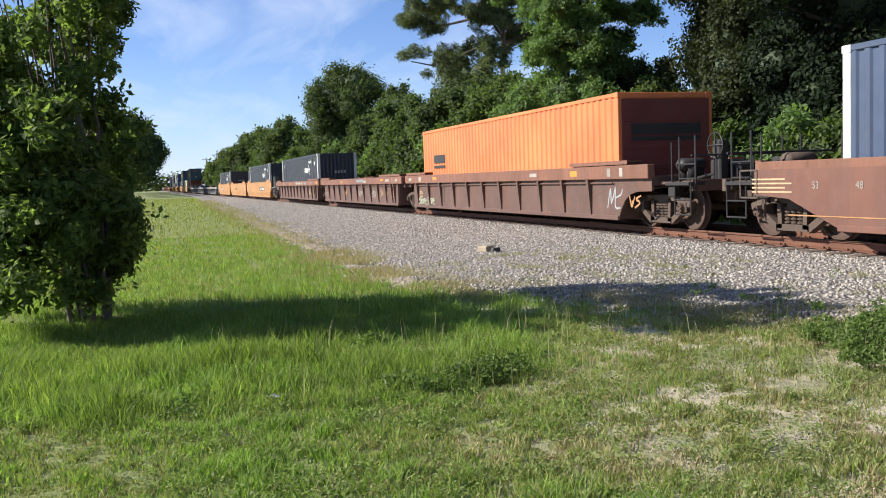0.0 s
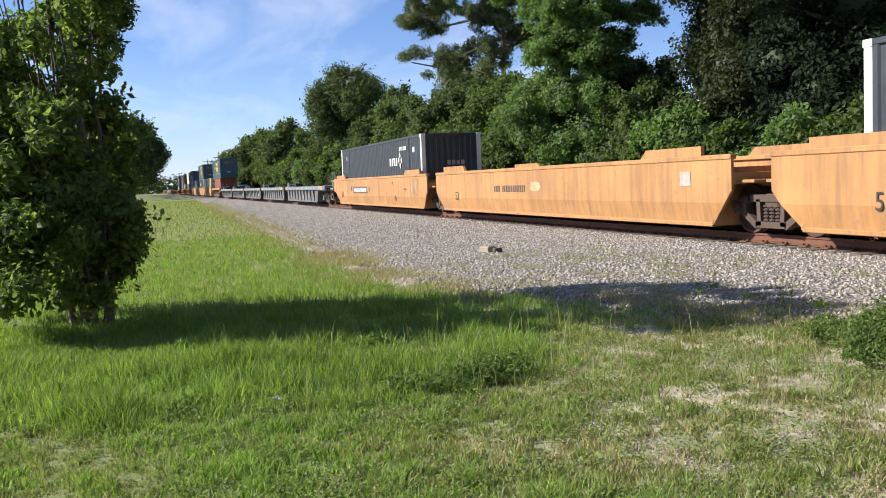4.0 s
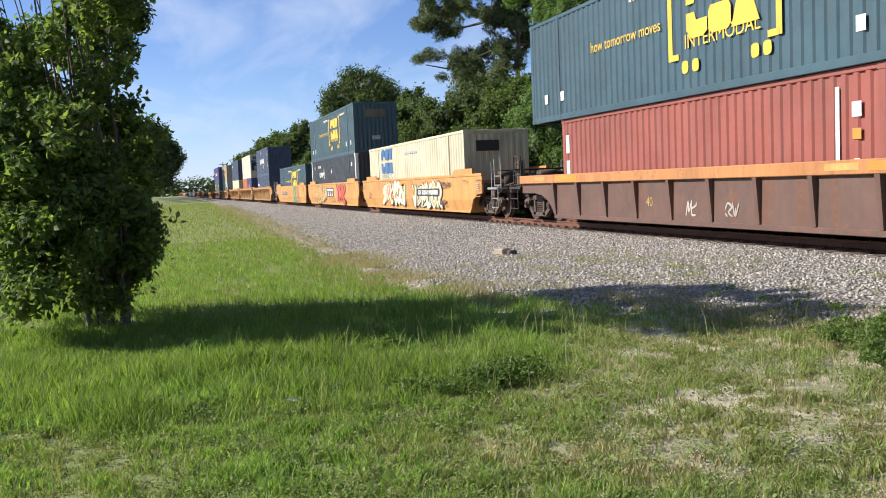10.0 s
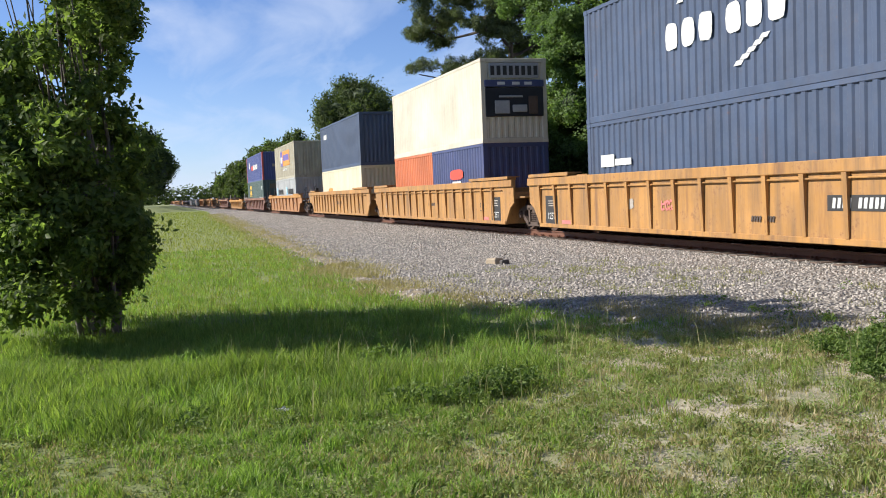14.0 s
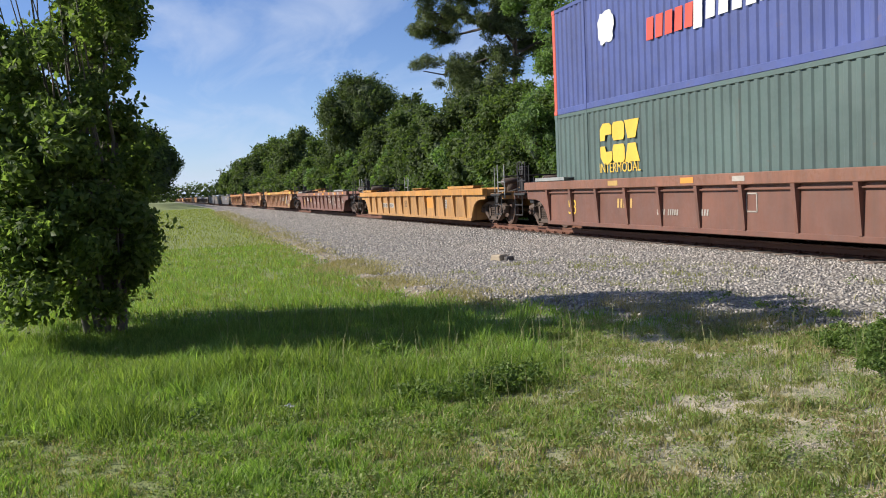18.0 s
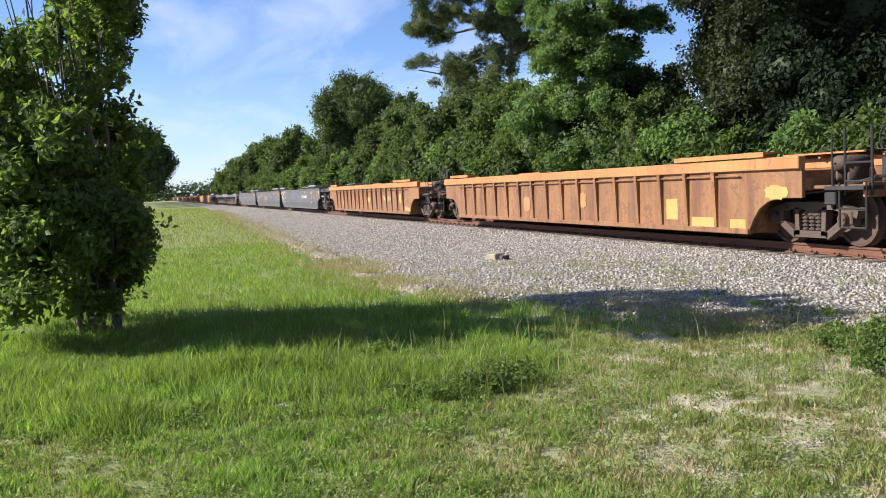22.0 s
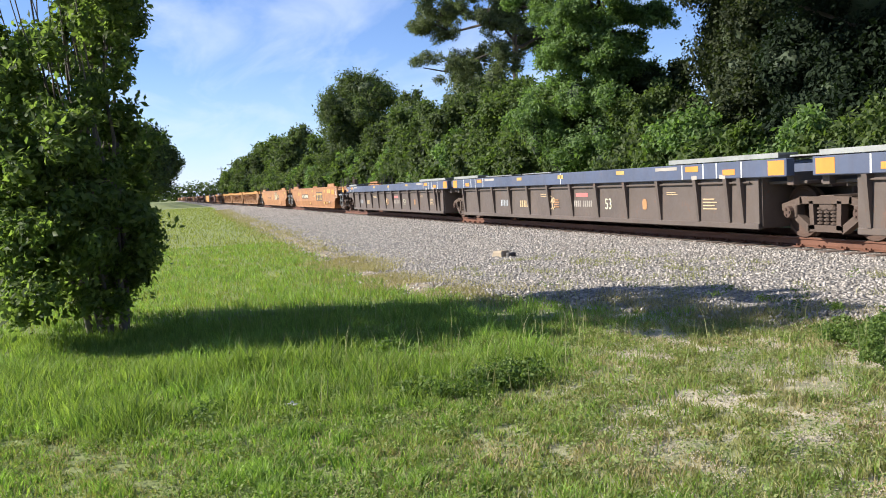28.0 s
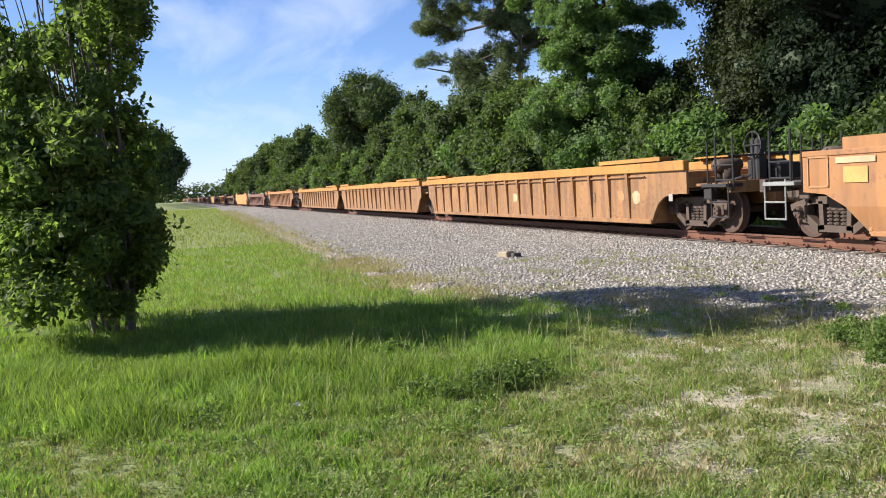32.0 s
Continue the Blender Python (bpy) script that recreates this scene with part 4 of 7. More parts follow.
UNITS = [
    ("plated", "maroon", "brownchord", 1, 1, "red-brown smooth-sided well car carrying a blue container"),
    ("deep", "brown", "brownchord", 1, 0, BROWN + " carrying an orange container"),
    ("deep", "brown", "brownchord", 0, 0, "empty " + BROWN + " with graffiti"),
    ("deep", "brown", "brownchord", 0, 1, BROWN + " carrying a charcoal container"),
    ("smooth", "peach", "peach", 1, 0, ORANGE + " carrying a charcoal container"),
    ("smooth", "peach", "peach", 0, 0, "empty " + ORANGE),
    ("smooth", "peach", "peach", 0, 1, ORANGE + " carrying a charcoal container"),
    ("low", "lightgrey", "bluegrey", 1, 0, "empty " + GREY),
    ("low", "lightgrey", "bluegrey", 0, 0, "empty " + GREY),
    ("low", "lightgrey", "bluegrey", 0, 0, "empty " + GREY),
    ("low", "lightgrey", "bluegrey", 0, 0, "empty " + GREY),
    ("low", "lightgrey", "bluegrey", 0, 1, "empty " + GREY),
    ("short", "brown", "orangechord", 1, 1, "short rusty brown ribbed well car"),
    ("smooth", "orange", "orange", 1, 0, ORANGE + " with large graffiti"),
    ("smooth", "orange", "orange", 0, 0, ORANGE + " with red and yellow graffiti"),
    ("smooth", "orange", "orange", 0, 1, ORANGE + " with a green graffiti patch"),
    ("rib", "yellow", "yellow", 1, 0, YELLOW + " carrying two navy containers"),
    ("rib", "yellow", "yellow", 0, 0, YELLOW + " carrying an ivory reefer"),
    ("rib", "yellow", "yellow", 0, 1, YELLOW + " carrying a navy over a cream container"),
    ("wide", "salmon", "yellowchord", 1, 1, "orange ribbed well car carrying stained grey containers"),
    ("mid", "maroon", "brownchord", 1, 1, BROWN + " carrying a blue over a green container"),
    ("shallow", "yellow", "yellowchord", 1, 1, "empty bright " + YELLOW),
    ("mid", "maroon", "brownchord", 1, 1, "empty red-" + BROWN[5:] + " with white graffiti"),
    ("rib", "rust", "yellowchord", 1, 1, "empty rust-streaked faded " + YELLOW),
    ("rib", "rust", "orangechord", 1, 1, "empty rusted orange ribbed well car"),
    ("rib", "rust", "orangechord", 1, 1, "empty rusted orange ribbed well car"),
    ("smooth", "grey", "grey", 1, 0, "empty grey smooth-sided well car with a faded blue patch"),
    ("smooth", "grey", "grey", 0, 0, "empty grey smooth-sided well car with white graffiti"),
    ("smooth", "grey", "grey", 0, 1, "empty grey smooth-sided well car"),
    ("deep", "darkgrey", "navychord", 1, 0, "empty brown-grey ribbed well car with a navy top chord"),
    ("deep", "darkgrey", "navychord", 0, 0, "empty brown-grey ribbed well car with a navy top chord"),
    ("deep", "darkgrey", "navychord", 0, 1, "empty brown-grey ribbed well car with a navy top chord"),
    ("smooth", "salmon", "salmon", 1, 1, "empty faded orange smooth-sided well car with patches"),
    ("smooth", "salmon", "salmon", 1, 1, "empty faded orange smooth-sided well car with white graffiti"),
    ("rib", "tan", "yellowchord", 1, 0, "empty faded yellow ribbed well car"),
    ("rib", "tan", "yellowchord", 0, 0, "empty faded yellow ribbed well car"),
    ("rib", "tan", "yellowchord", 0, 1, "empty faded yellow ribbed well car"),
]
FAR = [("deep", "brown", "brownchord"), ("rib", "rust", "orangechord"), ("deep", "maroon", "brownchord"), ("smooth", "orange", "orange")]
CARS = []
for i in range(len(JOINTS) - 1):
    L = JOINTS[i] - JOINTS[i + 1]
    if i < len(UNITS):
        st, bo, chd, fr, re, lab = UNITS[i]
    else:
        st, bo, chd = FAR[i % 4]
        fr, re, lab = 1, 1, "empty ribbed well car far down the train" if st != "smooth" else "empty smooth-sided well car far down the train"
    CARS.append(well_car(st, bo, chd, round(L, 1), bool(fr), bool(re), lab, JOINTS[i], near=i < 38))


def guide_rack(car, L, at_x, tank):
    """Grey end box, black open guide frame, hoops and a thin pole along the chord at the rear of a low car."""
    z0, z1 = STYLE["low"][1] - 0.02, 1.40
    x0 = -L + at_x
    bm = bmesh.new()
    box(bm, x0, x0 + 0.46, -HALF + 0.02, -HALF + 0.36, z0, 1.52, 0.02)
    box(bm, x0 - 0.04, x0 + 0.50, -HALF + 0.0, -HALF + 0.38, 1.50, 1.535, 0.008)
    part("end_box", bm, PAINT["lightgrey"], car, "pale grey sheet-metal box")
    bm = bmesh.new()
    xa, xb = x0 + 0.5, x0 + 4.1
    for y in (-HALF + 0.05, -HALF + 0.5):
        box(bm, xa, xb, y - 0.025, y + 0.025, z1 - 0.06, z1, 0.006)
        box(bm, xa, xb, y - 0.025, y + 0.025, z0, z0 + 0.07, 0.006)
        for k in range(8):
            x = xa + 0.05 + (xb - xa - 0.1) * k / 7
            box(bm, x - 0.03, x + 0.03, y - 0.02, y + 0.02, z0 + 0.05, z1 - 0.04)
    for k in range(8):
        x = xa + 0.05 + (xb - xa - 0.1) * k / 7
        box(bm, x - 0.02, x + 0.02, -HALF + 0.05, -HALF + 0.5, z0 + 0.02, z0 + 0.06)
    for k in range(3):
        x = xa + 0.5 + 1.1 * k
        box(bm, x, x + 0.7, -HALF + 0.14, -HALF + 0.4, z0 + 0.04, z1 - 0.09, 0.03)
    box(bm, xb - 0.42, xb, -HALF + 0.02, -HALF + 0.54, z0, z1 + 0.05, 0.04)
    part("guide_frame", bm, M_DARK, car, "black open guide frame along the top chord")
    bm = bmesh.new()
    tube(bm, (xb - 0.5, -HALF + 0.3, z0), (xb - 0.5, -HALF + 0.3, 1.84), 0.014, sides=6)
    part("marker_pole", bm, M_WALKWAY, car)
    bm = bmesh.new()
    tube(bm, (x0 + 0.5, -HALF + 0.02, z0 - 0.02), (x0 + 0.78, -HALF + 0.02, z0 + 0.17), 0.022, sides=6)
    part("release_lever", bm, M_WALKWAY, car)
    bm = bmesh.new()
    xh = -L + 0.7
    for x in (xh, xh + 0.16):
        tube(bm, (x, -HALF + 0.03, z0 - 0.05), (x, -HALF + 0.03, z0 + 0.2), 0.02, sides=6)
    tube(bm, (xh, -HALF + 0.03, z0 + 0.2), (xh + 0.16, -HALF + 0.03, z0 + 0.2), 0.02, sides=6)
    part("grab_hoop", bm, M_WALKWAY, car, "grey bent-rod hoop")
    if tank:
        bm = bmesh.new()
        box(bm, -L + 0.22, -L + 1.0, -0.75, 0.6, 1.04, 1.66, 0.12)
        box(bm, -L + 0.3, -L + 0.92, -0.78, -0.74, 1.2, 1.24)
        part("equipment_box", bm, PAINT["navychord"], car, "rounded dark blue equipment box on the end deck")


for i in range(7, 12):
    guide_rack(CARS[i], round(JOINTS[i] - JOINTS[i + 1], 1), 1.0 if i < 11 else 3.4, i == 10)


LOAD = {1: -27.95, 3: -68.05, 4: -92.5, 6: -133.15, 13: -262.45, 14: -282.45, 15: -301.95, 17: -346.4, 18: -366.05}     # middles of the loads along the train at 0 s
Z0 = 0.30
SY = -HALF - 0.03 - 0.003      # face of the near side plates
posted_box(-4.3, Z0, True)
c = container(16.15, 2.896, 2.59, "orange", "bright orange corrugated shipping container in a brown well car", LOAD[1] + 0.05, Z0, pitch=0.32)
bar(-6.0, 1.75, 1.35, 0.3, -1.299, "black", c, name="logo_shape"); bar(-6.0, 1.45, 1.35, 0.1, -1.299, "black", c, name="logo_shape")
# end wall coloured darker and redder than the orange sides
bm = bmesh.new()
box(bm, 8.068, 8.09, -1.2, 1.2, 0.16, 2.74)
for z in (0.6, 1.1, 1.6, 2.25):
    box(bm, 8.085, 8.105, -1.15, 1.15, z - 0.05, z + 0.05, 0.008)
part("end_wall", bm, paint("dark_red_brown_end", (0.17, 0.03, 0.022), 0.1, 0.2), c, "red-brown ribbed end wall")
for z, h in ((2.02, 0.26), (1.79, 0.1)):
    bm = bmesh.new(); box(bm, 8.092, 8.112, -0.95, 0.95, z - h / 2, z + h / 2); part("logo_shape", bm, INK["black"], c)
posted_box(LOAD[3], Z0); posted_box(LOAD[4], Z0); posted_box(LOAD[6], Z0)
c = container(12.19, 2.591, 2.438, "red", "red corrugated shipping container under a longer blue one", -239.6, Z0)
for z, h in ((1.9, 0.5), (1.25, 0.4), (0.85, 0.2)):
    bar(-5.75, z, 0.22, h, -1.221, "white", c)
for x, z, w, h in ((5.0, 1.6, 0.1, 1.4), (5.45, 1.9, 0.22, 0.25), (5.45, 0.9, 0.12, 0.4)):
    bar(x, z, w, h, -1.221, "white", c)
bar(5.45, 1.5, 0.2, 0.18, -1.221, "orange", c)
teal_box(-239.55, Z0 + 2.596)
c = container(16.15, 2.896, 2.59, "cream", "cream corrugated shipping container with blue markings", LOAD[13], Z0, post_at=6.1, pitch=0.32)
angular_mark(c, -4.2, 2.15, 1.2, "blue", -1.299)
lettering("INTERMODAL", -4.2, -1.299, 1.25, 0.38, "grey", c)
bar(0.4, 2.4, 2.2, 0.1, -1.299, "grey", c)
bm = bmesh.new(); box(bm, 8.07, 8.083, -0.8, 0.1, 2.1, 2.5); part("logo_shape", bm, INK["black"], c)
c = posted_box(LOAD[14], Z0, at=-2.87); teal_box(LOAD[14], Z0 + 2.9)
teal_box(LOAD[15], Z0)
cm = -326.2
c = container(12.19, 2.591, 2.438, "navy", "lower navy corrugated shipping container of two", cm, Z0)
bar(-5.0, 1.6, 0.7, 0.3, -1.222, "white", c, name="logo_shape"); bar(-4.2, 1.55, 0.8, 0.16, -1.222, "white", c, name="logo_shape")
c = container(12.19, 2.896, 2.438, "navy", "upper navy corrugated shipping container with white markings", cm, Z0 + 2.596)
for i, x in enumerate((-1.9, -1.25, -0.6, 0.35, 1.0, 1.65)):
    blob(x, 1.55, 0.52, 0.62, -1.223, "white", c, 20 + i, "logo_shape", 14, 0.1)
for a in range(5):
    bar(-1.5 + a * 0.2, 2.25 + 0.1 * a, 0.24, 0.09, -1.223, "white", c, 0.05, "logo_shape")
    bar(0.5 + a * 0.2, 0.65 + 0.1 * a, 0.24, 0.09, -1.223, "white", c, 0.05, "logo_shape")
bar(5.2, 1.7, 0.08, 1.2, -1.223, "white", c); bar(5.4, 1.0, 0.3, 0.3, -1.223, "yellow", c)
m17 = LOAD[17]
container(6.06, 2.591, 2.438, "orangered", "orange-red short shipping container", m17 - 3.06, Z0)
c = container(6.06, 2.591, 2.438, "blue", "blue short shipping container with a red and white mark", m17 + 3.06, Z0)
blob(0, 1.6, 1.6, 0.4, -1.223, "red", c, 4, "logo_shape", 20, 0.1); bar(0, 1.2, 1.0, 0.3, -1.223, "white", c, name="logo_shape")
c = container(12.19, 2.896, 2.438, "reefer", "smooth ivory refrigerated container with a machinery bay", m17, Z0 + 2.596, smooth=True, reefer=True)
m18 = LOAD[18]
c = container(12.19, 2.591, 2.438, "cream", "cream shipping container under a navy one", m18, Z0, smooth=True, reefer=False)
blob(-3.2, 1.3, 1.6, 0.4, -1.223, "orange", c, 6, "logo_shape", 20, 0.15)
c = container(12.19, 2.896, 2.438, "navy", "dark navy corrugated shipping container on a cream one", m18, Z0 + 2.596)
bar(-4.4, 2.2, 1.0, 0.3, -1.223, "white", c, name="logo_shape")
m19 = -390.7
for dx in (-3.06, 3.06):
    c = container(6.06, 2.591, 2.438, "lightgrey", "pale grey short container with a star on light blue", m19 + dx, Z0)
    bar(-2.1, 1.55, 0.6, 0.62, -1.223, "sky", c, name="logo_shape")
    bm = bmesh.new()
    prism(bm, [(-2.1 + (0.29 if j % 2 == 0 else 0.1) * math.cos(math.pi * j / 7), 1.55 + (0.27 if j % 2 == 0 else 0.1) * math.sin(math.pi * j / 7)) for j in range(14)], -1.231, -1.226)
    part("logo_shape", bm, INK["white"], c)
    for j in range(6):
        bar(-1.1 + j * 0.5, 1.5, 0.34, 0.44, -1.223, "black", c, 0.02, "logo_shape")
c = container(12.19, 2.896, 2.438, "greycream", "stained grey-cream corrugated container with a purple and orange sign", m19, Z0 + 2.596)
bar(-1.56, 1.75, 1.38, 1.25, -1.223, "purple", c, name="logo_shape"); bar(1.25, 1.75, 4.2, 1.25, -1.223, "orange", c, name="logo_shape")
bar(-1.56, 1.65, 1.0, 0.5, -1.230, "white", c, name="logo_shape"); bar(1.25, 1.8, 3.4, 0.5, -1.230, "purple", c, name="logo_shape")
for j in range(9):
    bar(-0.7 + j * 0.26, 0.8, 0.16, 0.2, -1.223, "white", c)
m20 = -415.0
teal_box(m20, Z0, "green", "grey-green corrugated shipping container with a yellow mark")
c = container(16.15, 2.896, 2.59, "purple", "violet-blue corrugated shipping container with red posts", m20, Z0 + 2.9, posts="redpost", post_at=6.1, pitch=0.30)
blob(-4.85, 1.9, 0.9, 0.85, -1.299, "white", c, 31, "logo_shape", 24, 0.2)
for j in range(5):
    bar(-2.7 + j * 0.4, 1.5, 0.3, 0.5, -1.299, "red", c, 0.02, "logo_shape")
for j in range(10):
    bar(-0.75 + j * 0.45, 1.55, 0.32, 0.5 if j else 0.75, -1.299, "white", c, 0.02, "logo_shape")
bm = bmesh.new(); box(bm, 8.07, 8.083, -0.25, 0.2, 1.35, 1.65); part("marking", bm, INK["fadedwhite"], c)

# markings on the cars; distances are measured back from the front joint
def on_car(i, items):
    car, lift = CARS[i], 0.0
    for kind, dx, z, w, h, ink in items:
        lift += 0.0012
        y = SY - lift
        if kind == "bar":
            bar(-dx, z, w, h, y, ink, car)
        elif kind == "box":         # a thin painted frame
            for ax, az, aw, ah in ((0, h / 2, w, 0.03), (0, -h / 2, w, 0.03), (w / 2, 0, 0.03, h), (-w / 2, 0, 0.03, h)):
                bar(-dx + ax, z + az, aw, ah, y, ink, car)
        elif kind == "lines":       # small print
            n = max(2, round(h / 0.07))
            for j in range(n):
                bar(-dx - 0.08 * w * (j % 2), z - h / 2 + h * (j + 0.5) / n, w * (1 - 0.16 * (j % 2)), h / n * 0.38, y, ink, car)
        elif kind == "disc":
            blob(-dx, z, w, h, y, ink, car, 1, "graffiti", 30, 0.0)
        elif kind == "row":         # reporting mark and number
            n = max(3, round(w / (h * 0.72)))
            for j in range(n):
                if j != 4 or n < 7:
                    bar(-dx - w / 2 + w * (j + 0.5) / n, z, w / n * 0.6, h, y, ink, car, 0.012)
        elif kind == "num":
            lettering(w, -dx, y - 0.002, z - h * 0.36, h, ink, car)
        elif kind == "let":
            puffs(-dx, z, w, h, y, ink, car, int(dx * 100) + i)
            lift += 0.018
        elif kind == "tag":
            scrawl(-dx, z, w, h, y, ink, car, int(dx * 100) + i)
            lift += 0.006
        else:
            blob(-dx, z, w, h, y, ink, car, int(dx * 100) + i, "patch", 26, 0.3)


def on_chord(i, items):
    y = -HALF - STYLE[UNITS[i][0]][4] - 0.004
    for dx, z, w, h, ink in items:
        bar(-dx, z, w, h, y, ink, CARS[i])


def owner_panel(i, d, ink="brownbox", mark="fadedyellow", z=0.94):
    """The painted panel with three slab shapes, each with a bar on a split stem."""
    bar(-d, z, 2.6, 0.6, SY - 0.001, ink, CARS[i])
    for j in range(3):
        x = -d - 0.75 + j * 0.75
        bar(x, z + 0.16, 0.66, 0.13, SY - 0.004, mark, CARS[i])
        bar(x, z - 0.05, 0.26, 0.34, SY - 0.004, mark, CARS[i], 0.02 if j < 2 else 0.0)
        bar(x, z - 0.19, 0.46, 0.07, SY - 0.005, mark, CARS[i])
    for j in range(3):
        bar(-d, z - 0.08 + j * 0.07, 2.3, 0.018, SY - 0.006, ink, CARS[i])


on_car(0, [("num", 21.6, 0.98, "53", 0.17, "fadedwhite"), ("lines", 22.75, 0.97, 1.1, 0.3, "ghost"), ("num", 20.6, 0.98, "48", 0.17, "fadedwhite"), ("bar", 21.0, 0.46, 2.6, 0.02, "fadedbrown"), ("box", 23.4, 1.0, 0.5, 0.5, "brownbox")])
on_car(1, [("tag", 3.6, 0.68, 0.7, 0.55, "grey"), ("tag", 19.6, 0.42, 1.2, 0.26, "ghostteal"), ("tag", 18.4, 0.44, 1.0, 0.28, "ghostteal"), ("tag", 19.72, 0.7, 0.4, 0.3, "ghost"), ("box", 17.0, 0.75, 0.5, 0.5, "brownbox"), ("tag", 2.6, 0.62, 0.5, 0.3, "fadedbrown")])
on_car(2, [("tag", 8.78, 0.68, 0.8, 0.35, "fadedwhite"), ("tag", 5.8, 0.66, 0.8, 0.28, "fadedwhite"), ("tag", 4.2, 0.7, 0.5, 0.45, "ghost"), ("lines", 2.2, 0.68, 0.5, 0.3, "fadedbrown"), ("lines", 3.2, 0.7, 0.4, 0.2, "fadedbrown"), ("num", 17.8, 0.6, "125T", 0.36, "fadedwhite"), ("tag", 12.3, 0.65, 0.9, 0.35, "fadedbrown")])
on_chord(2, [(13.0, 1.3, 0.5, 0.12, "fadedyellow"), (8.4, 1.32, 1.6, 0.13, "skypale"), (7.3, 1.28, 0.5, 0.12, "fadedwhite"), (3.82, 1.33, 0.5, 0.1, "orange"), (2.79, 1.3, 0.7, 0.11, "fadedwhite"), (1.9, 1.3, 0.05, 0.22, "fadedwhite"), (1.2, 1.3, 0.4, 0.12, "fadedwhite")])
on_chord(1, [(5.6, 1.3, 0.4, 0.14, "orange"), (3.7, 1.3, 0.16, 0.2, "fadedwhite"), (3.1, 1.3, 0.16, 0.2, "fadedwhite"), (8.2, 1.3, 0.5, 0.1, "fadedwhite"), (21.0, 1.3, 0.4, 0.12, "fadedwhite"), (19.6, 1.3, 0.3, 0.18, "fadedwhite"), (17.6, 1.31, 0.5, 0.12, "orange")])
on_car(3, [("num", 8.8, 0.58, "53", 0.4, "fadedbrown"), ("tag", 4.37, 0.64, 0.4, 0.4, "ghost"), ("bar", 3.48, 0.65, 0.4, 0.12, "fadedwhite"), ("box", 2.4, 0.62, 0.4, 0.3, "fadedbrown")])
on_chord(3, [(9.2, 1.32, 0.9, 0.14, "fadedwhite"), (8.0, 1.3, 1.0, 0.13, "grey"), (6.9, 1.31, 0.6, 0.13, "ghostteal"), (5.6, 1.29, 0.8, 0.14, "skypale"), (3.74, 1.33, 0.12, 0.16, "fadedwhite"), (3.2, 1.33, 0.12, 0.16, "fadedwhite"), (2.69, 1.33, 0.12, 0.16, "fadedwhite"), (1.12, 1.32, 0.5, 0.16, "orange"), (12.5, 1.3, 0.5, 0.1, "orange"), (15.5, 1.3, 0.4, 0.1, "fadedwhite")])
for i, mid in ((4, 8.56), (6, 12.7)):
    on_car(i, [("bar", mid, 0.93, 3.3, 0.34, "brownbox"), ("row", mid, 0.93, 2.9, 0.21, "white"), ("tag", mid + 2.1, 1.0, 0.18, 0.22, "black"), ("num", 19.6 if i == 4 else 17.2, 0.7, "53", 0.42, "black"), ("box", 2.2, 1.05, 0.56, 0.62, "fadedbrown"), ("lines", 2.2, 1.08, 0.36, 0.34, "fadedwhite"), ("bar", 2.75, 0.92, 0.16, 0.26, "fadedwhite"), ("bar", 3.85, 0.95, 0.36, 0.06, "brownbox"), ("tag", 5.6, 0.55, 0.2, 0.26, "brownbox"), ("blob", 10.8, 1.0, 0.5, 0.3, "fadedbrown"), ("blob", 6.2, 1.25, 0.6, 0.12, "fadedbrown")])
on_car(5, [("blob", 10.0, 1.0, 0.9, 0.3, "ghost"), ("num", 17.0, 0.7, "53", 0.42, "black"), ("row", 12.0, 0.93, 2.6, 0.2, "brownbox"), ("bar", 2.2, 1.1, 0.4, 0.3, "fadedwhite")])
for i in (7, 8, 9, 10, 11):
    L = JOINTS[i] - JOINTS[i + 1]
    on_chord(i, [(1.9, 1.07, 0.75, 0.21, "orange"), (2.55, 1.07, 0.3, 0.21, "fadedwhite"), (4.3, 1.08, 0.45, 0.12, "orange"), (5.9, 1.08, 1.6, 0.13, "skypale"), (7.4, 1.07, 0.7, 0.1, "fadedwhite"), (9.3, 1.08, 0.4, 0.1, "yellow"), (11.2, 1.08, 0.5, 0.1, "yellow"), (L - 3.2, 1.08, 0.4, 0.12, "orange"), (L - 1.35, 1.06, 0.75, 0.2, "orange" if i % 2 else "grey")])
    on_car(i, [("blob", 2.9, 0.53, 0.7, 0.4, "fadedwhite") if i > 8 else ("bar", 4.9, 0.6, 0.3, 0.24, "grey"), ("blob", 7.5, 0.53, 0.6, 0.44, "ghostteal" if i > 9 else "grey"), ("blob", 9.3, 0.55, 0.5, 0.4, "grey"), ("lines", 1.55, 0.46, 0.5, 0.3, "fadedwhite"), ("blob", L - 2.2, 0.55, 0.6, 0.42, "brownbox"), ("row", L - 3.2, 0.45, 0.7, 0.13, "fadedwhite")])
on_car(12, [("num", 10.86, 0.66, "40", 0.3, "fadedyellow"), ("tag", 9.13, 0.52, 0.4, 0.34, "fadedwhite"), ("tag", 7.66, 0.52, 0.45, 0.34, "fadedwhite")])
on_chord(12, [(3.4, 1.27, 1.0, 0.15, "orange"), (4.5, 1.27, 0.8, 0.12, "fadedyellow"), (15.2, 1.27, 1.4, 0.15, "orange"), (17.0, 1.27, 0.7, 0.12, "fadedyellow")])
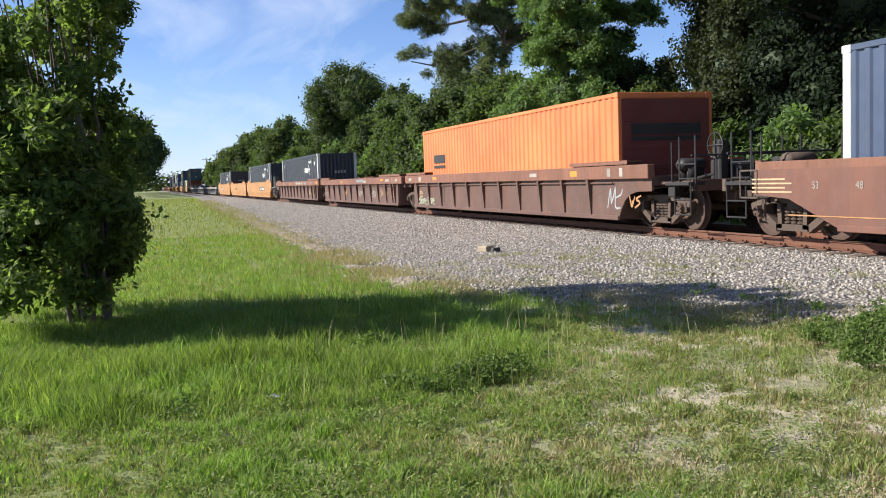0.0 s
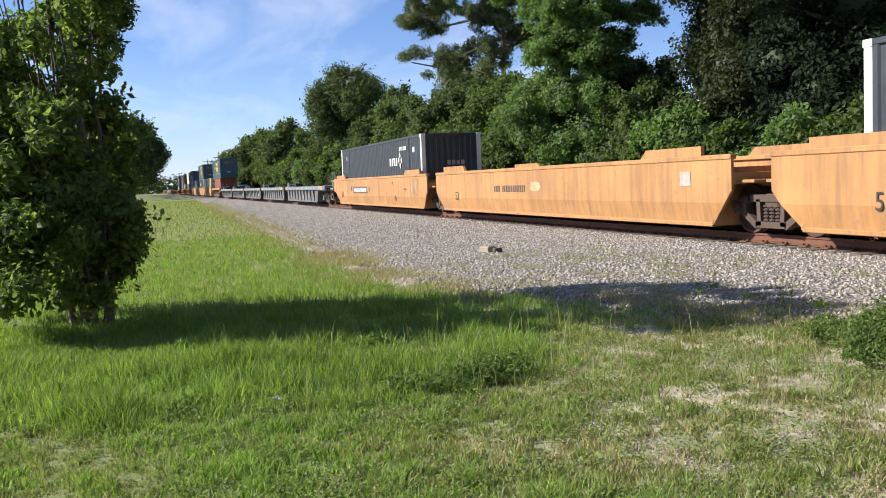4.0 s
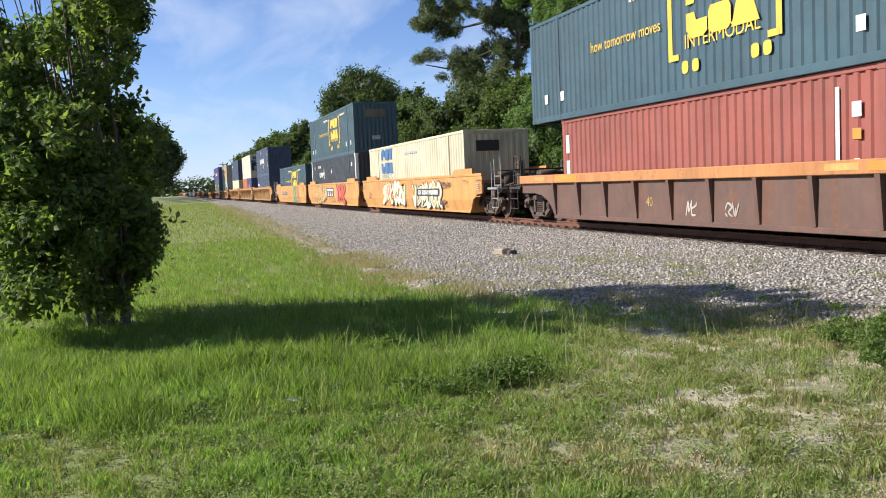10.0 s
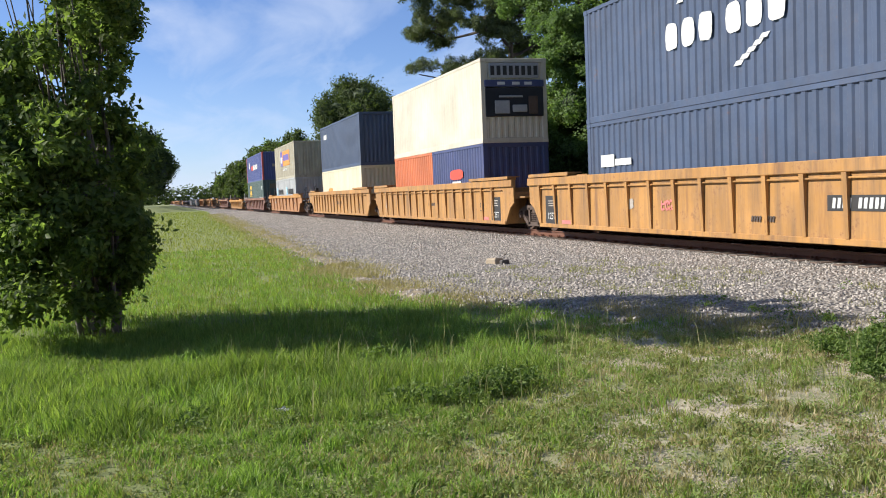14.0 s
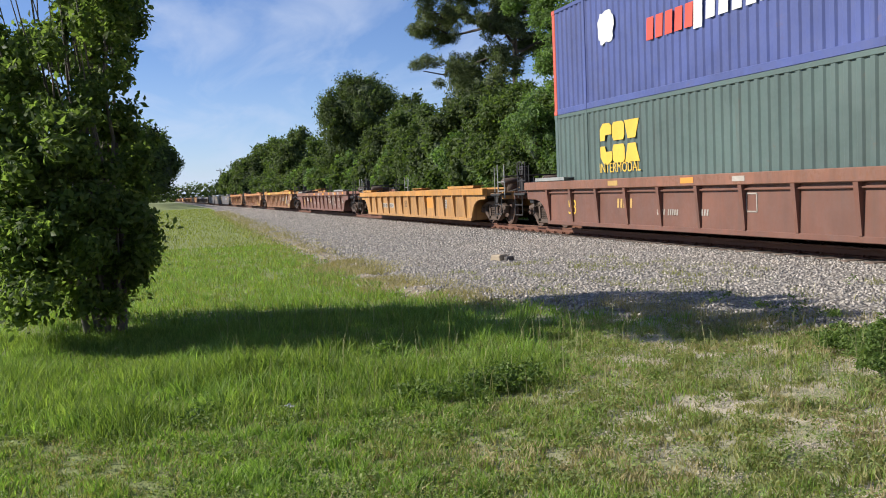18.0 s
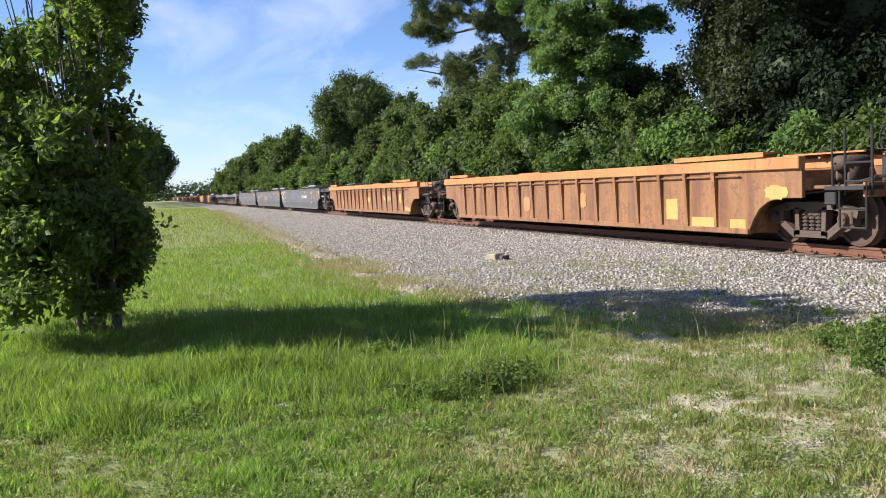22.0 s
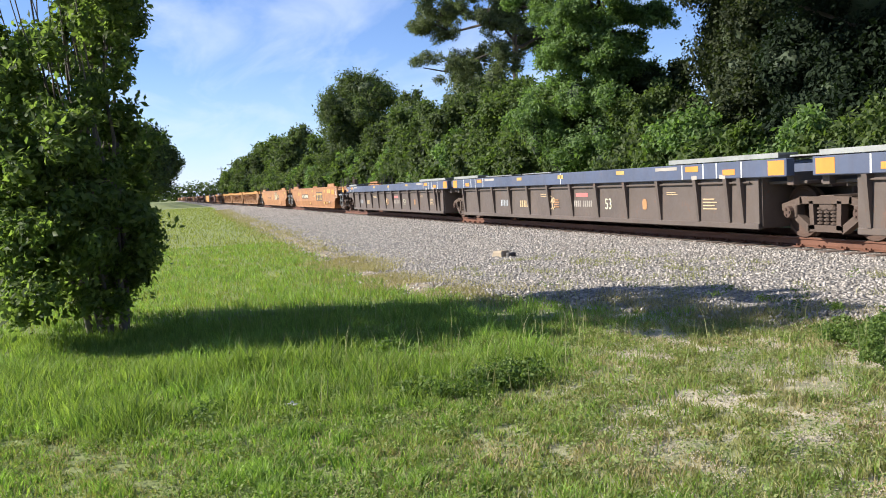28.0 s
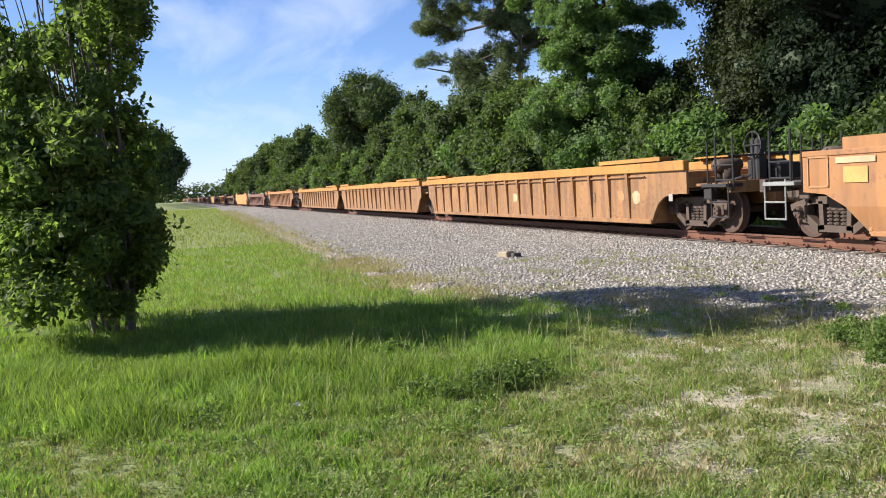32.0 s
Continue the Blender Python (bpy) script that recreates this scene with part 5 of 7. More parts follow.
on_car(13, [("blob", 9.0, 0.8, 5.0, 1.1, "ghostteal"), ("let", 14.65, 0.86, 4.6, 1.15, ("pale", "mint", "pink", "mint", "pale")), ("let", 8.9, 0.78, 4.4, 1.05, ("pale", "pale", "ghost")), ("bar", 8.65, 0.91, 3.4, 0.3, "black"), ("row", 8.65, 0.91, 3.0, 0.19, "white"), ("bar", 10.95, 0.93, 0.55, 0.36, "fadedyellow"), ("num", 10.95, 0.93, "B", 0.3, "black"), ("num", 19.8, 0.78, "53", 0.42, "brownbox"), ("tag", 6.1, 1.18, 1.2, 0.3, "brownbox"), ("tag", 6.5, 0.5, 0.8, 0.22, "brownbox"), ("num", 21.3, 1.22, "125T", 0.2, "fadedwhite"), ("lines", 3.6, 1.3, 0.5, 0.1, "brownbox"), ("box", 2.2, 1.05, 0.5, 0.6, "fadedbrown"), ("lines", 2.2, 1.1, 0.32, 0.3, "fadedwhite"), ("bar", 13.0, 1.3, 0.5, 0.12, "orange")])
sprayed("HELK", -14.2, 0.8, 2.9, 1.0, SY - 0.004, "fadedyellow", CARS[14], 0.24, "brownbox")
on_car(14, [("let", 12.0, 0.8, 1.5, 1.1, ("fadedyellow", "fadedwhite")), ("let", 5.95, 0.9, 2.9, 1.15, ("red", "pink", "red", "red"))])
on_car(14, [("num", 17.5, 0.72, "53", 0.42, "pink"), ("num", 19.2, 1.2, "125T", 0.22, "fadedwhite"), ("bar", 11.6, 1.08, 0.34, 0.12, "yellow"), ("bar", 2.0, 1.2, 0.4, 0.24, "orange"), ("bar", 4.9, 1.12, 0.5, 0.14, "yellow"), ("box", 9.0, 0.5, 1.2, 0.2, "fadedbrown")])
owner_panel(14, 9.83, "brownbox", "white", 0.95)
on_car(15, [("tag", 14.8, 0.92, 5.6, 0.75, "ghost"), ("tag", 13.8, 0.75, 3.2, 0.6, "ghostteal"), ("bar", 13.4, 0.92, 3.3, 0.28, "brownbox"), ("row", 13.4, 0.92, 2.9, 0.18, "fadedwhite"), ("bar", 11.4, 0.87, 0.2, 0.26, "fadedbrown"), ("box", 10.27, 0.43, 1.5, 0.26, "fadedbrown"), ("num", 18.3, 0.7, "53", 0.38, "brownbox"), ("num", 20.4, 1.2, "125T", 0.2, "fadedwhite"), ("bar", 2.07, 1.2, 0.55, 0.28, "orange"), ("lines", 9.0, 1.05, 1.0, 0.12, "fadedbrown"), ("tag", 3.9, 0.5, 0.15, 0.22, "brownbox")])
sprayed("CSL", -6.85, 0.9, 2.0, 1.1, SY - 0.004, "green", CARS[15], 0.26, "brownbox")
sprayed("LT", -5.2, 0.9, 1.2, 1.15, SY - 0.008, "pink", CARS[15], 0.22, "green")
on_car(16, [("num", 5.9, 0.8, "53", 0.36, "brownbox"), ("bar", 8.3, 0.86, 1.5, 0.26, "black"), ("row", 8.3, 0.86, 1.3, 0.17, "white"), ("bar", 20.2, 0.66, 0.8, 0.8, "black"), ("num", 20.2, 0.5, "125T", 0.26, "white"), ("lines", 20.2, 0.85, 0.4, 0.2, "fadedwhite"), ("blob", 15.72, 0.84, 0.4, 0.3, "fadedwhite"), ("tag", 14.06, 0.81, 0.5, 0.22, "pink"), ("row", 10.75, 0.57, 0.7, 0.11, "brownbox"), ("bar", 19.2, 0.34, 0.6, 0.1, "pink")])
on_car(17, [("bar", 2.2, 0.62, 0.85, 0.85, "black"), ("num", 2.2, 0.48, "125T", 0.26, "white"), ("lines", 2.2, 0.85, 0.45, 0.24, "fadedwhite"), ("row", 9.5, 0.8, 0.9, 0.12, "brownbox"), ("blob", 17.0, 0.75, 0.4, 0.3, "fadedwhite"), ("num", 3.5, 0.72, "53", 0.42, "black"), ("bar", 3.2, 0.34, 0.6, 0.1, "pink")])
on_car(18, [("num", 4.6, 0.75, "53", 0.4, "black"), ("lines", 3.4, 0.7, 0.5, 0.5, "brownbox"), ("row", 9.0, 0.86, 1.4, 0.18, "brownbox")])
on_car(19, [("tag", 17.42, 0.9, 1.2, 0.2, "fadedwhite"), ("row", 11.02, 0.72, 0.7, 0.1, "brownbox"), ("num", 5.6, 0.8, "53", 0.4, "brownbox"), ("blob", 14.0, 0.7, 0.7, 0.4, "fadedbrown"), ("blob", 7.6, 0.6, 0.8, 0.4, "fadedbrown")])
on_car(20, [("num", 19.44, 0.66, "53", 0.55, "yellow"), ("row", 16.5, 0.76, 0.8, 0.22, "fadedyellow"), ("row", 14.56, 0.57, 0.9, 0.13, "fadedwhite"), ("row", 13.15, 0.58, 0.4, 0.13, "fadedwhite"), ("box", 11.53, 0.79, 0.32, 0.34, "fadedwhite")])
on_car(21, [("bar", 15.95, 0.58, 2.3, 0.2, "fadedwhite"), ("row", 15.95, 0.58, 2.0, 0.13, "brownbox"), ("num", 12.53, 0.68, "53", 0.42, "brownbox"), ("blob", 8.59, 0.74, 1.3, 0.5, "orange"), ("bar", 6.53, 0.68, 0.45, 0.34, "fadedwhite"), ("lines", 6.53, 0.68, 0.4, 0.28, "brownbox")])
on_car(22, [("num", 18.89, 0.7, "53", 0.5, "yellow"), ("row", 17.07, 0.88, 0.75, 0.22, "white"), ("row", 15.69, 0.83, 0.9, 0.22, "fadedyellow"), ("lines", 14.07, 0.64, 0.8, 0.18, "fadedwhite"), ("lines", 12.62, 0.63, 0.4, 0.18, "fadedwhite"), ("box", 11.07, 0.87, 0.3, 0.34, "fadedwhite"), ("tag", 9.15, 0.95, 0.5, 0.26, "fadedwhite"), ("box", 4.67, 0.62, 0.5, 0.4, "fadedwhite"), ("lines", 4.67, 0.9, 0.4, 0.08, "fadedwhite"), ("lines", 3.5, 0.8, 0.6, 0.3, "fadedwhite")])
sprayed("TEXR", -7.95, 0.88, 1.2, 0.42, SY - 0.004, "fadedwhite", CARS[22], 0.055)
sprayed("STS", -6.5, 0.78, 1.15, 0.5, SY - 0.004, "fadedwhite", CARS[22], 0.065)
for i, more in ((20, ()), (22, ((6.13, 1.25, 0.4, 0.14, "fadedwhite"), (5.59, 1.25, 0.5, 0.13, "orange"), (9.93, 1.25, 0.5, 0.13, "orange"), (7.74, 1.25, 0.45, 0.13, "orange")))):
    on_chord(i, [(16.9, 1.25, 0.5, 0.12, "fadedyellow"), (13.6, 1.25, 0.5, 0.12, "orange"), (11.8, 1.25, 0.4, 0.1, "fadedwhite"), (4.5, 1.25, 0.3, 0.14, "fadedwhite"), (3.0, 1.25, 0.4, 0.12, "orange"), *more])
on_car(23, [("blob", 9.12, 0.9, 0.5, 0.6, "fadedwhite"), ("tag", 7.6, 0.88, 1.7, 0.3, "fadedwhite"), ("num", 6.14, 0.9, "53", 0.42, "black"), ("blob", 6.0, 0.85, 0.6, 0.8, "fadedyellow"), ("bar", 5.07, 0.86, 0.55, 0.7, "fadedwhite"), ("tag", 5.05, 1.1, 0.4, 0.16, "slate"), ("box", 4.2, 0.63, 0.4, 0.36, "white"), ("blob", 3.8, 0.4, 0.7, 0.3, "fadedyellow"), ("blob", 2.6, 1.0, 0.7, 0.4, "fadedyellow"), ("blob", 12.6, 0.8, 0.4, 0.4, "ghost"), ("blob", 16.0, 0.7, 0.5, 0.5, "fadedbrown")])
on_chord(23, [(2.6, 1.46, 1.0, 0.16, "yellow"), (12.0, 1.46, 1.5, 0.14, "fadedyellow"), (18.0, 1.46, 2.0, 0.15, "yellow")])
on_car(24, [("bar", 6.1, 0.62, 0.45, 0.44, "fadedyellow"), ("bar", 4.94, 0.34, 0.8, 0.26, "fadedyellow"), ("bar", 3.75, 0.33, 0.5, 0.24, "fadedyellow"), ("blob", 2.6, 0.95, 0.7, 0.3, "fadedyellow"), ("blob", 10.5, 0.8, 0.6, 0.5, "fadedbrown"), ("blob", 14.2, 0.7, 0.6, 0.5, "fadedbrown")])
on_car(25, [("tag", 7.89, 0.89, 0.7, 0.22, "ghost"), ("tag", 7.06, 0.85, 0.6, 0.2, "ghost"), ("blob", 4.93, 0.86, 0.5, 0.5, "fadedyellow"), ("box", 3.93, 0.66, 0.35, 0.32, "fadedwhite"), ("bar", 3.7, 0.4, 0.9, 0.14, "fadedyellow"), ("blob", 11.3, 0.8, 0.9, 0.3, "fadedyellow"), ("blob", 18.0, 0.7, 0.6, 0.4, "fadedbrown")])
on_car(26, [("row", 8.6, 1.01, 2.0, 0.19, "white"), ("disc", 10.1, 1.03, 0.24, 0.26, "fadedwhite"), ("lines", 11.6, 1.02, 1.1, 0.06, "fadedwhite"), ("blob", 13.6, 1.1, 4.4, 0.6, "slate"), ("bar", 8.5, 1.36, 0.4, 0.09, "orange"), ("blob", 5.4, 1.25, 0.45, 0.26, "fadedyellow"), ("blob", 5.3, 0.92, 0.5, 0.22, "fadedbrown"), ("blob", 5.4, 0.6, 0.5, 0.16, "fadedyellow"), ("box", 4.12, 0.98, 0.3, 0.24, "fadedyellow"), ("bar", 5.0, 1.36, 0.1, 0.14, "fadedwhite"), ("bar", 4.5, 1.36, 0.12, 0.14, "fadedwhite"), ("bar", 3.8, 1.37, 0.12, 0.14, "fadedwhite"), ("lines", 2.89, 1.18, 0.5, 0.38, "fadedwhite"), ("lines", 2.85, 0.86, 0.4, 0.2, "fadedwhite"), ("bar", 2.18, 1.27, 0.42, 0.22, "orange"), ("num", 19.75, 0.76, "53", 0.58, "pale"), ("num", 21.1, 1.31, "125T", 0.22, "white"), ("bar", 19.95, 1.27, 0.5, 0.26, "orange"), ("bar", 20.55, 1.02, 0.2, 0.24, "white"), ("bar", 19.39, 1.29, 0.3, 0.14, "fadedwhite"), ("bar", 18.85, 0.97, 0.52, 0.13, "orange"), ("box", 18.78, 0.68, 0.6, 0.3, "fadedwhite"), ("lines", 18.78, 0.68, 0.4, 0.22, "ghost"), ("disc", 18.28, 0.97, 0.18, 0.2, "fadedwhite"), ("lines", 18.69, 1.38, 0.45, 0.26, "fadedwhite"), ("lines", 18.2, 1.37, 0.2, 0.26, "white"), ("bar", 20.33, 1.4, 0.12, 0.15, "white"), ("bar", 19.65, 1.4, 0.12, 0.15, "white"), ("bar", 19.0, 1.41, 0.12, 0.15, "white")])
on_car(27, [("num", 17.6, 0.95, "53", 0.38, "pale"), ("blob", 10.6, 1.12, 2.6, 0.5, "slate"), ("tag", 11.4, 0.9, 3.2, 0.5, "ghost"), ("blob", 6.4, 0.9, 1.8, 0.6, "slate"), ("tag", 7.2, 0.92, 3.6, 1.05, "skypale"), ("bar", 1.42, 1.27, 0.45, 0.28, "orange"), ("bar", 3.25, 0.97, 0.42, 0.11, "orange"), ("lines", 2.05, 1.06, 0.5, 0.4, "fadedwhite"), ("bar", 2.05, 1.22, 0.5, 0.08, "orange"), ("bar", 3.78, 1.34, 0.12, 0.2, "fadedwhite"), ("lines", 3.45, 1.37, 0.35, 0.2, "fadedwhite"), ("bar", 3.05, 1.38, 0.12, 0.15, "fadedwhite"), ("bar", 2.55, 1.39, 0.12, 0.15, "fadedwhite"), ("bar", 2.1, 1.38, 0.2, 0.12, "fadedwhite"), ("disc", 3.75, 0.97, 0.1, 0.14, "fadedwhite"), ("row", 15.2, 1.15, 1.2, 0.16, "fadedyellow")] + [("bar", x, 1.35, 0.42, 0.1, "yellow") for x in (4.5, 7.57, 9.82, 12.4, 15.0)])
on_car(28, [("blob", 9.0, 1.05, 2.6, 0.5, "slate"), ("row", 12.0, 1.05, 1.8, 0.16, "fadedwhite"), ("num", 18.4, 0.72, "53", 0.36, "fadedwhite"), ("bar", 1.4, 1.27, 0.45, 0.28, "orange"), ("tag", 6.0, 0.9, 2.4, 0.7, "skypale"), ("lines", 2.0, 1.0, 0.4, 0.4, "fadedwhite")])
for i in (29, 30, 31):
    L = JOINTS[i] - JOINTS[i + 1]
    at = [(0.64, 1.3, 0.46, 0.26, "orange"), (2.08, 1.26, 0.4, 0.11, "orange"), (3.38, 1.36, 0.48, 0.11, "orange"), (4.4, 1.39, 0.9, 0.07, "fadedwhite"), (6.5, 1.37, 0.4, 0.09, "fadedyellow"), (9.95, 1.35, 0.36, 0.1, "fadedyellow"), (13.0, 1.36, 0.4, 0.09, "fadedyellow"), (3.75, 1.3, 0.04, 0.3, "white"), (2.96, 1.3, 0.04, 0.3, "white"), (2.49, 1.3, 0.04, 0.3, "white"), (1.67, 1.3, 0.04, 0.3, "white"), (9.95, 1.3, 0.04, 0.3, "white"), (3.3, 1.18, 0.2, 0.08, "fadedwhite"), (2.3, 1.18, 0.2, 0.08, "fadedwhite")]
    on_chord(i, at + [(L - d, z, w, h, ink) for d, z, w, h, ink in at[:4] + at[7:11]])
    on_car(i, [("num", 7.35, 0.63, "53", 0.38, "pale"), ("bar", 8.85, 0.85, 0.7, 0.1, "pink"), ("row", 8.8, 0.62, 1.1, 0.16, "fadedwhite"), ("lines", 4.34, 0.86, 0.45, 0.08, "ghost"), ("lines", 2.9, 0.64, 0.5, 0.26, "ghost"), ("disc", 5.54, 0.62, 0.2, 0.24, "fadedbrown"), ("row", L - 5.5, 0.62, 0.7, 0.2, "grey"), ("row", L - 7.2, 0.6, 0.7, 0.2, "ghost"), ("lines", L - 8.9, 0.85, 0.8, 0.12, "ghost"), ("tag", 10.8, 0.62, 0.35, 0.34, "ghost"), ("lines", 10.45, 0.62, 0.35, 0.26, "fadedbrown")])
on_car(32, [("bar", 15.35, 0.95, 3.2, 0.32, "brownbox"), ("row", 15.35, 0.95, 2.8, 0.19, "pale"), ("num", 20.2, 0.66, "53", 0.42, "brownbox"), ("blob", 18.6, 1.15, 0.9, 0.3, "fadedyellow"), ("bar", 17.7, 1.2, 0.4, 0.07, "fadedyellow"), ("bar", 14.6, 1.22, 0.4, 0.09, "orange"), ("bar", 12.2, 0.95, 0.3, 0.28, "fadedbrown"), ("blob", 11.6, 1.34, 0.8, 0.2, "fadedyellow"), ("row", 11.0, 0.98, 0.9, 0.12, "ghost"), ("bar", 6.48, 1.29, 0.6, 0.18, "fadedyellow"), ("bar", 4.82, 1.27, 1.1, 0.24, "fadedyellow"), ("box", 2.27, 1.12, 0.5, 0.55, "fadedwhite"), ("lines", 2.27, 1.14, 0.36, 0.3, "white"), ("bar", 3.3, 1.2, 1.0, 0.3, "orange"), ("blob", 12.7, 0.43, 0.4, 0.16, "fadedyellow"), ("blob", 6.6, 0.5, 0.45, 0.18, "fadedyellow"), ("blob", 5.6, 0.5, 0.4, 0.16, "fadedyellow"), ("blob", 4.7, 0.55, 0.4, 0.16, "fadedwhite")])
owner_panel(32, 8.8)
on_car(33, [("bar", 15.4, 0.89, 3.0, 0.3, "fadedbrown"), ("row", 15.4, 0.89, 2.6, 0.17, "brownbox"), ("disc", 12.54, 0.94, 0.7, 0.5, "fadedyellow"), ("bar", 7.95, 0.94, 1.1, 0.44, "brownbox"), ("blob", 9.6, 1.04, 2.2, 0.7, "fadedyellow"), ("row", 8.0, 1.0, 0.9, 0.2, "ghost"), ("bar", 6.7, 0.5, 1.2, 0.42, "fadedbrown"), ("bar", 3.27, 1.3, 0.8, 0.14, "fadedyellow"), ("bar", 4.2, 1.05, 0.9, 0.4, "fadedbrown"), ("box", 2.25, 1.12, 0.5, 0.55, "fadedbrown"), ("lines", 2.25, 1.14, 0.36, 0.3, "fadedwhite"), ("bar", 21.0, 1.14, 0.55, 0.26, "fadedyellow"), ("box", 21.9, 1.2, 0.5, 0.5, "fadedbrown"), ("bar", 21.0, 1.38, 0.9, 0.1, "ghost"), ("num", 19.5, 0.66, "53", 0.36, "brownbox")])
sprayed("EVOL", -9.55, 1.05, 1.9, 0.6, SY - 0.02, "pale", CARS[33], 0.1, "brownbox")
on_car(34, [("blob", 4.11, 0.79, 0.4, 0.36, "ghost"), ("blob", 4.88, 0.82, 0.35, 0.3, "fadedbrown"), ("num", 6.4, 0.8, "53", 0.36, "brownbox"), ("blob", 12.0, 0.8, 0.4, 0.3, "ghost"), ("bar", 2.55, 0.78, 0.16, 0.16, "fadedwhite")])

# ---- ground, ballast and track ----
def edge_y(x):
    """Where the grass meets the ballast, for each x along the line."""
    knots = ((-400, 8.6), (-140, 7.4), (-80, 5.6), (-50, 4.7), (-24, 3.9), (-16.5, 3.5), (-13.7, 3.8), (-12.1, 4.6), (-9.0, 6.1), (-7.0, 7.0), (-2, 7.6), (400, 8.6))
    return float(np.interp(x, [k[0] for k in knots], [k[1] for k in knots]))


def height(x, y):
    e = edge_y(x)
    if y < e:
        return GROUND + 0.02 * noise.noise((x * 0.6, y * 0.6, 0)) - 0.0
    if y < 10.2:
        k = (y - e) / max(0.5, 10.2 - e)
        return GROUND + 0.02 + (0.15 - 0.02) * k + 0.012 * noise.noise((x * 1.5, y * 1.5, 3))
    if y < 14.2:
        return -0.20
    if y < 19:
        return -0.20 + (y - 14.2) / 4.8 * 0.75
    return 0.55


def grid_mesh(name, xs, ys, fn, lift=0.0):
    xs, ys = np.asarray(xs), np.asarray(ys)
    v = [(x, y, fn(x, y) + lift) for x in xs for y in ys]
    k = len(ys)
    f = [(i * k + j, (i + 1) * k + j, (i + 1) * k + j + 1, i * k + j + 1) for i in range(len(xs) - 1) for j in range(k - 1)]
    me = bpy.data.meshes.new(name)
    me.from_pydata([(float(a), float(b), float(c)) for a, b, c in v], [], f)
    me.polygons.foreach_set("use_smooth", [True] * len(me.polygons))
    return me


def ground_material():
    m, n, l, b = nodes_of("grassy_soil")
    a = noise_node(n, l, 1.1, 6, 0.65)
    c = noise_node(n, l, 7.0, 6, 0.7)
    d = noise_node(n, l, 45.0, 4, 0.7)
    green = ramp(n, l, c, 0.3, 0.75, (0.13, 0.16, 0.048), (0.25, 0.275, 0.095))
    dry = ramp(n, l, d, 0.3, 0.75, (0.36, 0.30, 0.20), (0.62, 0.55, 0.42))
    # the worn sandy strip beside the ballast
    t = n.new("ShaderNodeTexCoord"); sp = n.new("ShaderNodeSeparateXYZ")
    l.new(t.outputs["Object"], sp.inputs[0])
    way = n.new("ShaderNodeMath"); way.operation = "MULTIPLY_ADD"; way.inputs[1].default_value = 0.42
    l.new(sp.outputs["X"], way.inputs[0]); l.new(sp.outputs["Y"], way.inputs[2])
    worn = n.new("ShaderNodeMapRange")
    worn.inputs["From Min"].default_value, worn.inputs["From Max"].default_value = -0.9, 1.4
    l.new(way.outputs[0], worn.inputs["Value"])
    both = n.new("ShaderNodeMath"); both.operation = "MULTIPLY"
    l.new(ramp(n, l, a, 0.37, 0.53), both.inputs[0]); l.new(worn.outputs[0], both.inputs[1])
    col = mix(n, l, both.outputs[0], green, dry)
    l.new(col, b.inputs["Base Color"])
    b.inputs["Roughness"].default_value = 0.95
    bump(n, l, b, d, 0.6, 0.03)
    return m


def ballast_material(name="ballast_gravel"):
    m, n, l, b = nodes_of(name)
    t = n.new("ShaderNodeTexCoord")
    v = n.new("ShaderNodeTexVoronoi")
    v.inputs["Scale"].default_value = 17.0
    l.new(t.outputs["Object"], v.inputs["Vector"])
    big = noise_node(n, l, 0.45, 4, 0.6)
    tone = ramp(n, l, v.outputs["Color"], 0.1, 0.95, (0.13, 0.12, 0.105), (0.52, 0.48, 0.42))
    dust = mix(n, l, ramp(n, l, big, 0.4, 0.65, (0, 0, 0), (0.4,) * 3), tone, (0.36, 0.31, 0.24))
    # gaps between the stones darkened, their shade put into the colour
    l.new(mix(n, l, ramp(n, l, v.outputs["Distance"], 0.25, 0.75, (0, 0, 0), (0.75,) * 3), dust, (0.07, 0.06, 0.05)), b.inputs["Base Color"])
    b.inputs["Roughness"].default_value = 0.9
    iv = n.new("ShaderNodeMath"); iv.operation = "SUBTRACT"; iv.inputs[0].default_value = 1.0
    l.new(v.outputs["Distance"], iv.inputs[1])
    bump(n, l, b, iv.outputs[0], 1.0, 0.05)
    return m


def stone_material():
    m, n, l, b = nodes_of("ballast_stone")
    geo = n.new("ShaderNodeNewGeometry")
    f = noise_node(n, l, 30, 4, 0.6)
    tone = ramp(n, l, geo.outputs["Random Per Island"], 0.0, 1.0, (0.15, 0.136, 0.115), (0.52, 0.465, 0.40))
    l.new(mix(n, l, ramp(n, l, f, 0.35, 0.7, (0, 0, 0), (0.35,) * 3), tone, (0.24, 0.20, 0.155)), b.inputs["Base Color"])
    b.inputs["Roughness"].default_value = 0.85
    return m


M_GRIT = plain("pale_grit", (0.50, 0.43, 0.31), 0.9, 0, 0.35, 9.0, 0.2)
M_GROUND, M_BALLAST, M_STONE = ground_material(), ballast_material(), stone_material()
xs = np.unique(np.r_[-3000, -1500, -800, np.arange(-400, -40, 6.0), np.arange(-40, 12, 0.5), np.arange(12, 60, 6.0), 120, 400, 1500, 3000])
ys = np.unique(np.r_[-3000, -1000, -300, -100, np.arange(-40, -6, 3.0), np.arange(-6, 14.5, 0.4), np.arange(15, 26, 2.0), 60, 150, 400, 1500, 3000])
tagged(link_mesh("ground", grid_mesh("ground", xs, ys, height, -0.02), M_GROUND), label="grass-grown sandy soil with dry patches", category="ground", kind="structure")

